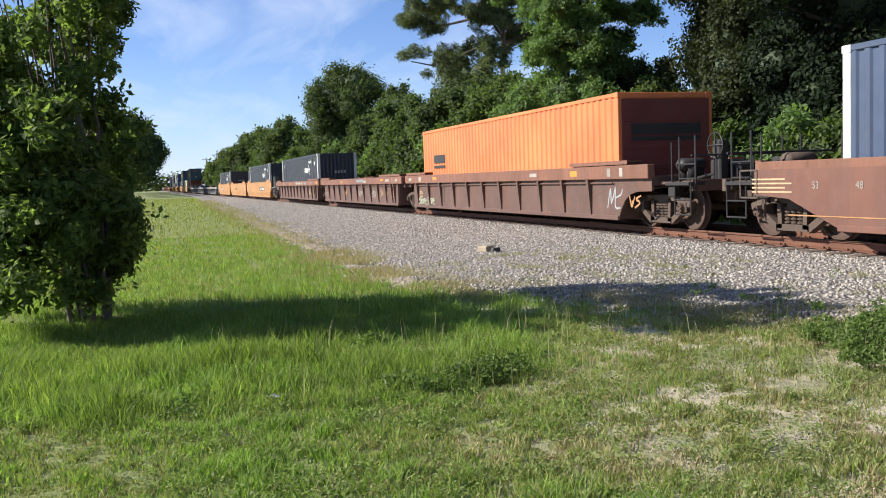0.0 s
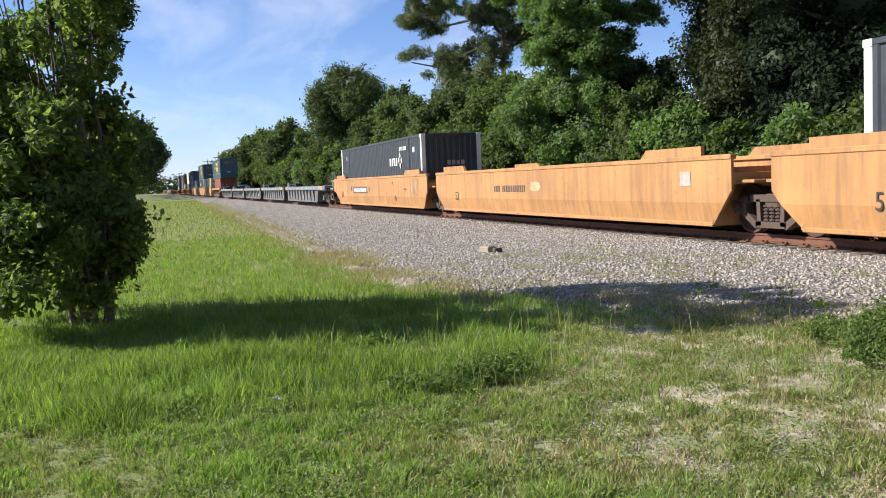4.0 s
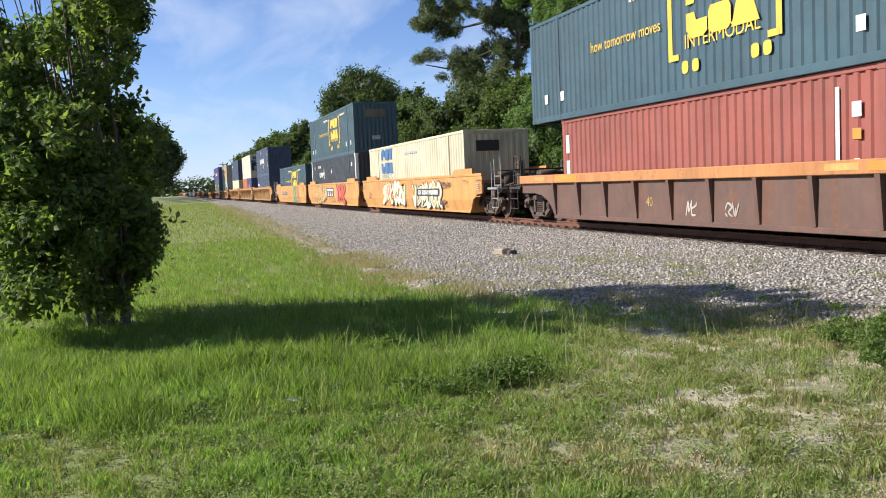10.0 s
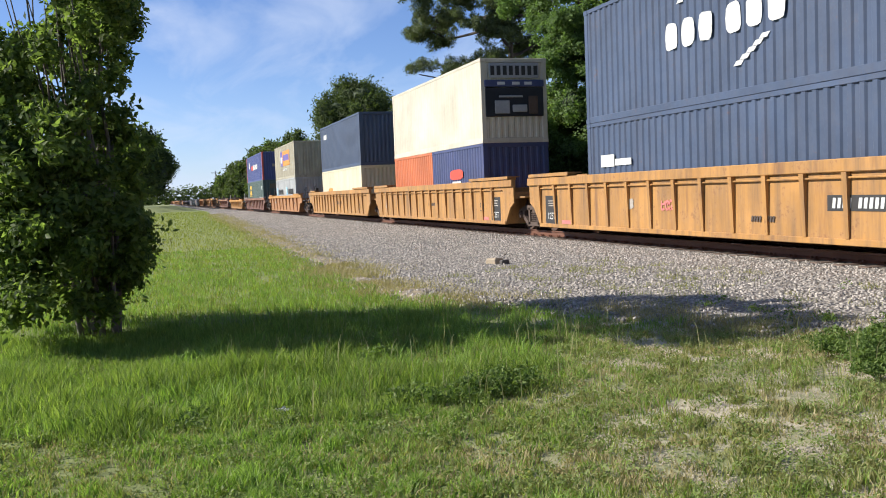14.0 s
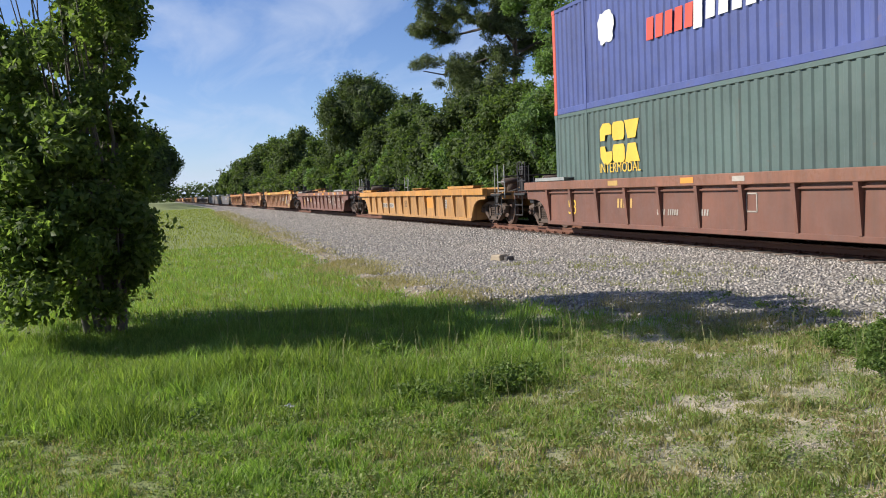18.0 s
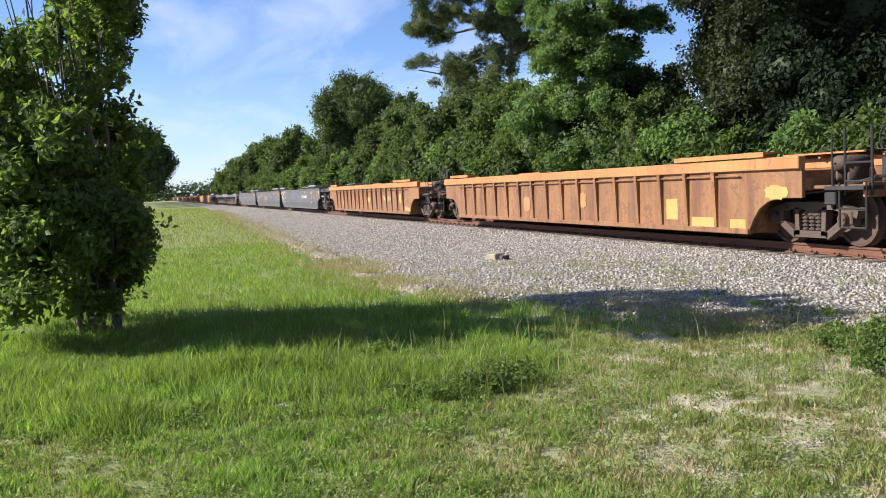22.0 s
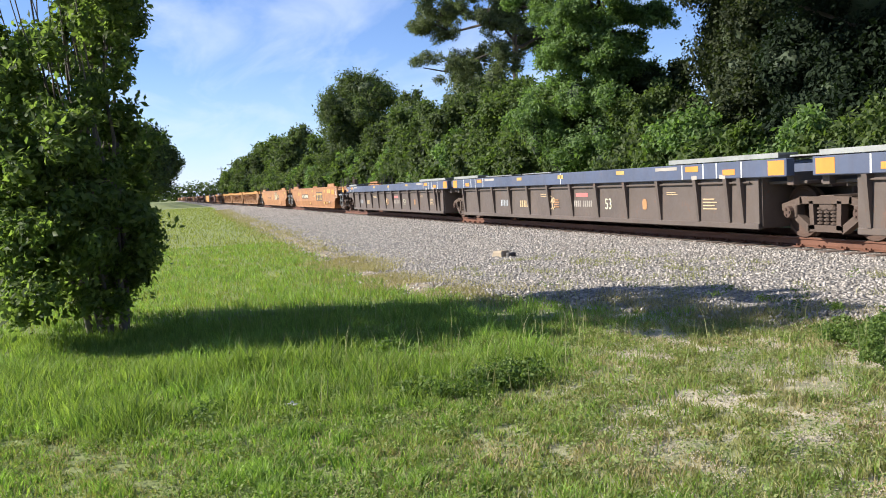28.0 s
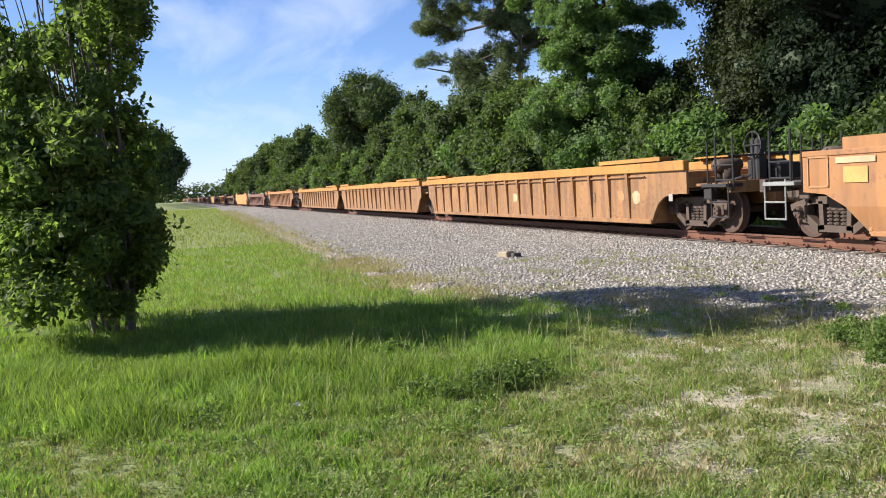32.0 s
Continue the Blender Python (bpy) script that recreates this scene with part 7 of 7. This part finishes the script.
def sprays(tc_, tr_, mid, size, shoots, seed):
    """Leafy shoots that stand out of the tufts, mostly outwards and up."""
    if not shoots or not tc_:
        return np.zeros((0, 3)), np.zeros((0, 3))
    g = np.random.default_rng(seed + 900)
    c = np.repeat(np.asarray(tc_), shoots, 0)
    q = np.repeat(np.asarray(tr_).mean(1), shoots)
    d = c - np.asarray(mid)
    d /= np.linalg.norm(d, axis=1)[:, None] + 1e-6
    d = d * 0.8 + g.normal(size=d.shape) * 0.55 + np.array([0, 0, 0.45])
    d /= np.linalg.norm(d, axis=1)[:, None]
    long = q * g.uniform(1.0, 2.0, len(q))
    k = 16
    s = g.uniform(0.3, 1.0, (len(q), k))
    p = c[:, None] + d[:, None] * (s * long[:, None])[..., None] + g.normal(size=(len(q), k, 3)) * (size * 0.55 + 0.10 * long[:, None] * (1.15 - s))[..., None]
    n = np.repeat(d * 0.3, k, 0) + unit(len(q) * k, 0.6)
    return p.reshape(-1, 3), n / np.linalg.norm(n, axis=1)[:, None]


def limb_mesh(bm, pts, r0, r1, sides=7):
    k = len(pts) - 1
    for i in range(k):
        tube(bm, pts[i], pts[i + 1], r0 + (r1 - r0) * i / k, r0 + (r1 - r0) * (i + 1) / k, sides, caps=False)


def bent(p, q, n=5, wob=0.15, seed=0):
    p, q = Vector(p), Vector(q)
    d = (q - p).length
    return [p.lerp(q, i / n) + (Vector((noise.noise((i * 1.3, seed, 1)), noise.noise((i * 1.3, seed, 5)), 0.4 * noise.noise((i * 1.3, seed, 9)))) * wob * d if 0 < i < n else Vector()) for i in range(n + 1)]


def tree(name, label, x, y, radii, crown_z, leaf, bark, size, lobes=10, frac=0.42, cover=1.5, trunk_r=0.18, aspect=0.55, limbs=5, seed=1, base=None, trunks=1, category="tree", inner=None, ragged=0.3, low=-0.95, core=0.55, shape=None, shoots=5):
    z0 = height(x, y) - 0.05 if base is None else base
    ob = thing(name, label, category, m=pose(x, y, z0))
    cs, rs, tc_, tr_ = lobes_of(radii, crown_z, lobes, frac, seed, low) if shape is None else shape
    p, nrm = lobe_leaves(tc_, tr_, size, cover * 0.62, ragged=ragged, facing=1.0)
    p2, n2 = lobe_leaves(cs, rs, size, cover * 0.4, ragged=0.1)
    p3, n3 = sprays(tc_, tr_, (0.0, 0.0, crown_z), size, shoots, seed)
    p, nrm = np.concatenate([p, p2, p3]), np.concatenate([nrm, n2, n3])
    ok = p[:, 2] > 0.12
    p, nrm = p[ok], nrm[ok]
    if category in ("tree", "shrub") and (x < -48 or y > 23.2):
        soup("crown", slips(p, nrm, rng.uniform(0.7, 1.4, len(p)) * size, aspect), [(0, 1, 2)], None, leaf, "", "", parent=ob)
    else:
        soup("crown", leaves(p, nrm, rng.uniform(0.6, 1.3, len(p)) * size, aspect), LEAF, None, leaf, "", "", parent=ob)
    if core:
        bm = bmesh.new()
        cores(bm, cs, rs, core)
        part("crown_filler", bm, inner or M_INNER, ob, "solid dark filler inside the crown, shade put into its colour")
    r = random.Random(seed)
    for k in range(trunks):
        ang = 2 * math.pi * k / max(1, trunks) + seed
        off = 0.0 if trunks == 1 else 0.14 + 0.16 * r.random()
        foot = Vector((off * math.cos(ang), off * math.sin(ang), 0))
        top = Vector((radii[0] * 0.25 * math.cos(ang) * (trunks > 1), radii[1] * 0.25 * math.sin(ang) * (trunks > 1), crown_z + radii[2] * 0.3))
        bm = bmesh.new()
        spine = bent(foot, top, 6, 0.05, seed + k)
        limb_mesh(bm, spine, trunk_r, trunk_r * 0.35, 9)
        tk = part("trunk", bm, bark, ob, smooth=True)
        for j in range(max(1, limbs // trunks)):
            s = spine[2 + j % 4]
            e = s.lerp(Vector(cs[1 + r.randrange(max(1, len(cs) - 1))] if len(cs) > 1 else cs[0]), 0.95)
            bm = bmesh.new()
            limb_mesh(bm, bent(s, e, 4, 0.12, seed + j), trunk_r * 0.4, trunk_r * 0.1, 6)
            part("limb", bm, bark, tk, smooth=True)
    return ob


def pine(x, y, top, seed):
    ob = thing("pine_tree", "tall pine with clustered dark needles and bare limbs", "tree", m=pose(x, y, height(x, y) - 0.05))
    r = random.Random(seed)
    bm = bmesh.new()
    spine = bent((0, 0, 0), (0.6, 0, top - 0.8), 8, 0.03, seed)
    limb_mesh(bm, spine, 0.24, 0.07, 9)
    tk = part("trunk", bm, M_BARK, ob, smooth=True)
    cs, rs = [], []
    for j in range(28):
        f = 0.5 + 0.5 * j / 27
        s = spine[0].lerp(spine[-1], f)
        ang = 2.4 * j + r.uniform(-0.5, 0.5)
        reach = r.uniform(2.6, 5.4) * (1.1 - 0.6 * max(0, f - 0.6))
        e = s + Vector((math.cos(ang) * reach - 0.6, math.sin(ang) * reach - 1.5, r.uniform(-0.9, 1.4)))
        bm = bmesh.new()
        line = bent(s, e, 6, 0.34, seed + j)
        limb_mesh(bm, line, 0.12, 0.035, 6)
        part("limb", bm, M_BARK, tk, smooth=True)
        for k in range(3):
            c0 = line[4 + k % 3] + Vector((r.gauss(0, 0.5), r.gauss(0, 0.5), r.gauss(0.15, 0.25)))
            for m in range(7):
                q = c0 + Vector((r.gauss(0, 0.42), r.gauss(0, 0.42), r.gauss(0, 0.24)))
                g = r.uniform(0.3, 0.5)
                cs.append(tuple(q)); rs.append((g, g, g * 0.8))
    p, nrm = lobe_leaves(cs, rs, 0.22, 1.0, ragged=0.25, facing=0.2)
    soup("crown", slips(p, nrm, rng.uniform(0.7, 1.3, len(p)) * 0.32, 0.15), [(0, 1, 2)], None, M_NEEDLE, "", "", parent=ob)
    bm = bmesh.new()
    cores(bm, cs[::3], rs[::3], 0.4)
    part("crown_filler", bm, M_INNER, ob, "solid dark filler inside the tufts, shade put into its colour")


def overhang_shape(radii, cz, n, frac, seed, out):
    """A crown whose boughs reach out towards the track, for the added shading trees."""
    cs, rs, tc_, tr_ = lobes_of(radii, cz, n, frac, seed, -0.95)
    return [(x, y - out, z) for x, y, z in cs], rs, [(x, y - out, z) for x, y, z in tc_], tr_


def spreading_shape(seed, low, high, wide):
    """A loose crown of flat leafy boughs with gaps between them, dense with vines near the ground."""
    r = random.Random(seed)
    cs, rs, tc_, tr_ = [], [], [], []
    for i in range(92):
        z = low + (high - low) * r.random() ** 1.15
        w = wide * float(np.interp(z, (low, low + 2.5, low + 6, high), (0.85, 0.8, 1.0, 0.95)))
        a, k = r.uniform(0, 2 * math.pi), r.uniform(0.2, 0.95)
        c = (w * k * math.cos(a), w * k * math.sin(a), z)
        g = r.uniform(0.55, 0.95)
        cs.append(c); rs.append((g * 0.75, g * 0.75, g * 0.45))
        for j in range(8):
            b, m = r.uniform(0, 2 * math.pi), r.uniform(0.3, 1.2) * g
            tc_.append((c[0] + m * math.cos(b), c[1] + m * math.sin(b), c[2] + r.uniform(-0.5, 0.35) * g - 0.25 * m))
            s = r.uniform(0.2, 0.42)
            tr_.append((s, s, s * 0.6))
    for i in range(26):
        a, k = r.uniform(0, 2 * math.pi), r.uniform(0.5, 1.0)
        c = (wide * 0.9 * k * math.cos(a), wide * 0.9 * k * math.sin(a), 0.5 + (low + 0.6) * r.random())
        cs.append(c); rs.append((0.85, 0.85, 0.9))
        for j in range(6):
            tc_.append(tuple(v + r.uniform(-0.8, 0.8) for v in c)); tr_.append((0.4, 0.4, 0.36))
    return cs, rs, tc_, tr_


soup("clover", leaves(CLOVER[0], CLOVER[1], rng.uniform(0.014, 0.034, len(CLOVER[0])), 0.6), LEAF, None, M_CLOVER, "low green clover in the turf", "clover")


# the leafy shrub beside the viewer: a clump of stems, longer along the line than it is wide
def shrub_shape():
    r = random.Random(12)
    cs, rs = [], []
    while len(cs) < 400:
        z = 0.48 + 5.1 * r.random()
        if r.random() > float(np.interp(z, (0.5, 2.4, 3.4, 5.7), (1.0, 1.0, 0.62, 0.55))):
            continue
        w = float(np.interp(z, (0.45, 0.65, 1.3, 2.5, 3.15, 3.8, 4.6, 5.2, 5.7), (0.72, 0.92, 1.0, 1.0, 0.8, 1.0, 1.0, 0.9, 0.6)))
        a = r.uniform(0, 2 * math.pi)
        k = r.uniform(0.2, 1.0) ** 0.5
        cs.append((2.05 * w * k * math.cos(a), 1.0 * w * k * math.sin(a) - float(np.interp(z, (0.5, 1.3), (0.5, 0.38))), z))
        s = r.uniform(0.09, 0.2)
        rs.append((s * 1.2, s, s * 0.9))
    inner = [(0.0, -0.45, 1.5), (0.8, -0.45, 1.5), (-0.8, -0.45, 1.6)]
    size = [(0.8, 0.5, 0.6), (0.7, 0.45, 0.55), (0.7, 0.45, 0.6)]
    return inner, size, cs, rs


bush = tree("bush", "dense dark green leafy shrub with several slender stems", -12.35, -0.72, (2.3, 1.1, 2.75), 2.9, M_LEAF, M_BARK_LIGHT, 0.1, 34, 0.36, 1.15, 0.04, 0.5, 9, 3, trunks=9, category="bush", core=0.6, shape=shrub_shape(), ragged=0.45, shoots=4)
# slender upright boughs inside it
r = random.Random(77)
for i in range(34):
    foot = Vector((r.uniform(-0.35, 0.35), r.uniform(-0.3, 0.2), r.uniform(0.3, 1.2)))
    tip = Vector((foot.x * 3.2 + r.uniform(-0.7, 0.7), foot.y * 2.0 - 0.4 + r.uniform(-0.45, 0.45), r.uniform(2.8, 5.3)))
    bm = bmesh.new()
    limb_mesh(bm, bent(foot, tip, 5, 0.06, 500 + i), 0.022, 0.006, 5)
    part("bough", bm, M_BARK_LIGHT, bush, smooth=True)
# dark tree with a hidden row added behind it to shade the far line
for i, k in enumerate((1.35, 1.6, 1.85, 2.1, 2.4, 2.75, 3.1)):
    tree("tree", "large dark round tree beside the verge, in a row partly added for shade", -132 * k, -1.9 * k - 0.25 * i, (5.0 * k, 4.6 * k, 4.9 * k), 5.6 * k, M_LEAF_OAK if i == 0 else M_LEAF_DARK, M_BARK, 0.45 + 0.1 * i, 16, 0.40, 1.3, 0.3, 0.6, 3, 11 + i, core=0.75)
pine(-56.0, 22.2, 17.5, 4)
# trees behind the track
TREES = [   # label, x, y, radii, crown height, leaf, leaf size, boughs, bough share
    ("tall leafy tree with feathery bright green foliage", -34.0, 19.0, (2.0, 1.8, 1.9), 2.5, M_LEAF_VINE, 0.16, 14, 0.38),
    ("low leafy tree under the tall one", -42.0, 22.5, (4.0, 2.6, 2.8), 3.2, M_LEAF_OAK, 0.2, 14, 0.38),
    ("broad rounded leafy tree behind the track", -96.0, 20.6, (5.4, 5.0, 5.7), 7.7, M_LEAF_OAK, 0.25, 22, 0.36),
    ("leafy tree with a ragged crown behind the track", -76, 20.0, (4.6, 3.2, 4.4), 5.2, M_LEAF_OAK, 0.27, 14, 0.36),
    ("leafy tree with a ragged crown behind the track", -65, 19.0, (4.0, 3.0, 3.4), 4.0, M_LEAF_VINE, 0.24, 14, 0.36),
    ("olive green tree behind the vines", -74, 25.5, (6.0, 4.0, 4.6), 7.0, M_NEEDLE, 0.30, 14, 0.36),
    ("leafy tree wrapped in vines behind the track", -54, 19.0, (4.4, 3.0, 3.3), 3.4, M_LEAF_OAK, 0.22, 16, 0.34),
    ("leafy tree wrapped in vines behind the track", -46, 18.6, (3.8, 2.8, 2.8), 3.2, M_LEAF_VINE, 0.22, 16, 0.34),
    ("tall olive-leaved tree beside the dark ones", -32.5, 23.0, (2.9, 2.8, 7.0), 6.6, M_LEAF_OLIVE, 0.17, 22, 0.34),
    ("large dark tree with deep shade painted into its leaf colour", -24.0, 22.0, (4.2, 3.6, 8.0), 7.0, M_LEAF_DARK, 0.17, 24, 0.34),
    ("large dark tree with deep shade painted into its leaf colour", -17.5, 22.0, (5.0, 3.6, 8.0), 7.0, M_LEAF_DARK, 0.24, 22, 0.34),
    ("large dark tree with deep shade painted into its leaf colour", -9.0, 22.0, (5.4, 3.6, 8.0), 7.0, M_LEAF_DARK, 0.36, 16, 0.36),
    ("large dark tree with deep shade painted into its leaf colour", 1.0, 24.0, (7.0, 5.0, 7.4), 8.4, M_LEAF_DARK, 0.34, 12, 0.38),
    ("leafy tree wrapped in bright vines", -41.0, 18.0, (2.6, 1.6, 3.0), 3.4, M_LEAF_BRIGHT, 0.17, 16, 0.36),
    ("small dark tree under the tall ones", -34.6, 20.6, (1.9, 1.6, 2.6), 3.2, M_LEAF_OLIVE, 0.17, 14, 0.38),
    ("small dark tree under the tall ones", -30.0, 20.4, (2.6, 1.8, 2.6), 2.9, M_LEAF_OLIVE, 0.18, 14, 0.38),
    ("small dark tree with deep shade painted into its leaf colour", -25.2, 20.2, (2.8, 1.8, 2.6), 2.9, M_LEAF_DARK, 0.2, 14, 0.38),
    ("small dark tree with deep shade painted into its leaf colour", -20.4, 20.2, (2.8, 1.8, 2.6), 2.9, M_LEAF_DARK, 0.22, 14, 0.38),
    ("leafy tree far behind the track", -127, 18.8, (4.2, 3.8, 4.6), 6.0, M_LEAF_OAK, 0.38, 14, 0.38),
    ("leafy tree far behind the track", -113, 18.6, (4.0, 3.0, 3.4), 4.2, M_LEAF_VINE, 0.36, 12, 0.4),
    ("leafy tree far behind the track", -156, 19.0, (5.0, 3.6, 4.4), 5.4, M_LEAF_VINE, 0.45, 12, 0.4),
    ("leafy tree far behind the track", -190, 19.0, (6.0, 4.0, 4.8), 5.4, M_LEAF_OAK, 0.55, 12, 0.4),
    ("leafy tree far behind the track", -222, 19.0, (9.0, 4.0, 4.2), 4.6, M_LEAF_VINE, 0.6, 12, 0.4),
    ("leafy tree far behind the track", -260, 19.5, (12.0, 4.0, 3.4), 3.2, M_LEAF_OAK, 0.7, 12, 0.4),
]
for i, (lab, x, y, rad, cz, leaf, size, nl, fr) in enumerate(TREES):
    tree("tree", lab, x, y, rad, cz, leaf, M_BARK, size, nl, fr, 1.05, 0.2, 0.55, 6, 20 + i)

tree("tree", "tall leafy tree with feathery bright green foliage", -37.2, 18.9, (3.2, 3.0, 6.5), 7.4, M_LEAF_BRIGHT, M_BARK, 0.15, 10, 0.3, 1.25, 0.24, 0.5, 40, 20, core=0.5, shape=spreading_shape(6, 3.6, 13.0, 3.7), shoots=4)
# unseen crowns added above the view to shade the trees behind
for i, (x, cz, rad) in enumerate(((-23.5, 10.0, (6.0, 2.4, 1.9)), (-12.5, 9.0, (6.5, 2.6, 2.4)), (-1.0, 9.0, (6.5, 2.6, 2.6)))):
    tree("tree", "added unseen tree whose overhanging boughs shade the dark trees", x, 23.6, rad, cz, M_LEAF_DARK, M_BARK, 0.34, 16, 0.4, 1.2, 0.25, 0.6, 3, 240 + i, core=0.9, shape=overhang_shape(rad, cz, 16, 0.4, 240 + i, 7.6))
# vines and shrubs that wall the far side of the track
r = random.Random(5)
for i in range(58):
    x = -3 - i * 1.5 - 0.013 * i * i
    hh = (1.0 if x > -28 else 1.25 if x > -37 else 2.1) + (0.55 if x > -37 else 0.9) * r.random()
    tree("shrub", "vine-covered green shrub on the bank behind the track", x, 16.7 + 1.3 * r.random(), (1.9, 1.4, hh), hh * 0.8, (M_LEAF_VINE, M_LEAF_BRIGHT, M_LEAF_VINE, M_LEAF_OAK)[(i * 7) % 4], M_BARK, 0.15 + 0.0022 * -x if x < -14 else 0.26, 9, 0.42, 0.8, 0.05, 0.55, 2, 100 + i, category="shrub", ragged=0.45, shoots=5 if x > -45 else 3)
for i in range(12):
    x = -112 - i * 13
    tree("shrub", "green shrub on the bank far along the track", x, 17.3, (7.0, 1.8, 2.6), 2.0, (M_LEAF_VINE, M_LEAF_OAK)[i % 2], M_BARK, 0.42, 10, 0.5, 1.4, 0.06, 0.55, 1, 170 + i, category="shrub")
# low weeds at the edge of the ballast
for i, (x, y, s) in enumerate(((-7.35, 6.15, 0.22), (-7.05, 6.4, 0.34), (-7.7, 6.6, 0.2), (-6.9, 6.0, 0.30), (-6.6, 6.2, 0.4), (-7.2, 6.8, 0.3), (-7.6, 7.2, 0.22), (-6.3, 5.9, 0.36), (-6.7, 6.7, 0.42), (-8.3, 6.9, 0.16), (-8.7, 6.6, 0.14), (-8.1, 6.3, 0.15), (-10.4, 6.9, 0.16), (-10.0, 6.5, 0.14), (-9.6, 7.4, 0.12), (-11.2, 8.3, 0.10), (-6.0, 5.5, 0.25), (-6.85, 2.3, 0.26), (-7.1, 2.65, 0.3), (-6.9, 1.9, 0.24), (-7.3, 3.0, 0.24), (-7.0, 0.2, 0.2), (-9.0, 2.0, 0.2), (-10.3, 8.9, 0.14), (-9.9, 8.6, 0.12), (-8.9, 9.3, 0.15), (-8.5, 9.0, 0.12), (-9.4, 6.7, 0.18), (-9.0, 6.9, 0.2), (-11.5, 6.2, 0.14), (-12.6, 5.4, 0.13), (-8.1, 7.6, 0.15))):
    tree("weed", "low green leafy weed at the edge of the ballast", x, y, (s * 1.3, s * 1.2, s * 0.42), s * 0.22, M_WEED, M_BARK, 0.045, 7, 0.5, 0.45, 0.008, 0.4, 1, 300 + i, category="weed", ragged=0.5, core=0, shoots=3)
# a scrap of white paper in the turf
scrap = thing("paper_scrap", "small crumpled scrap of white paper in the grass", "litter", m=pose(-7.05, 0.86, GROUND + 0.03, 0, 0, 30))
bm = bmesh.new()
bmesh.ops.create_grid(bm, x_segments=7, y_segments=5, size=0.045)
for v in bm.verts:
    v.co.z += 0.035 * noise.noise((v.co.x * 28, v.co.y * 28, 3)) + 0.3 * abs(v.co.x)
bmesh.ops.solidify(bm, geom=bm.faces[:], thickness=0.002)
part("sheet", bm, plain("white_paper", (0.55, 0.54, 0.50), 0.8, 0, 0.15, 30, 0.1), scrap)
# far woods that close the view down the line
fc, fr_ = [], []
for i in range(40):
    fc.append((-640 + 30 * r.random(), -120 + i * 7.5, 2.0 + 3 * r.random())); fr_.append((9, 9, 5 + 3 * r.random()))
p, nrm = lobe_leaves(fc, fr_, 2.2, 1.3)
soup("far_trees", leaves(p, nrm, rng.uniform(1.4, 2.6, len(p)), 0.7), LEAF, None, M_LEAF_OAK, "low woods at the far end of the line", "trees")

# utility poles beyond the bend of the trees
for x, y in ((-300, 19.0), (-262, 19.5)):
    pl = thing("utility_pole", "weathered timber utility pole with a crossarm", "utility pole", m=pose(x, y, 0.3))
    bm = bmesh.new(); tube(bm, (0, 0, -0.5), (0, 0, 10.2), 0.17, 0.11, 10)
    part("pole", bm, M_POLE, pl)
    bm = bmesh.new(); box(bm, -0.06, 0.06, -1.3, 1.3, 9.5, 9.65)
    part("crossarm", bm, M_POLE, pl)
    for yy in (-1.15, -0.45, 0.45, 1.15):
        bm = bmesh.new(); tube(bm, (0, yy, 9.65), (0, yy, 9.85), 0.05, 0.04, 8)
        part("insulator", bm, M_WALKWAY, pl)


# ---- what moves ----
def motions():
    for ob, u in TRAIN:
        z = float(ob["base"]) if "base" in ob.keys() else 0.0
        walk(ob, [(t, pose(u + SPEED * t, YC, z)) for t in (0, 8, 16, 24, 32)])
    frames = range(0, 32 * FPS + 1)
    for store, dx in ((WHEELS_A, -0.89), (WHEELS_B, 0.89)):
        first = store[0]
        walk(first, [(k / FPS, Matrix.Translation((dx, 0, WHEEL_R)) @ Matrix.Rotation((SPEED * k / FPS / WHEEL_R) % (2 * math.pi), 4, "Y")) for k in frames])
        act = first.animation_data.action
        for w in store[1:]:
            w.rotation_mode = "QUATERNION"
            w.animation_data_create().action = act
            w.animation_data.action_slot = act.slots[0]


motions()
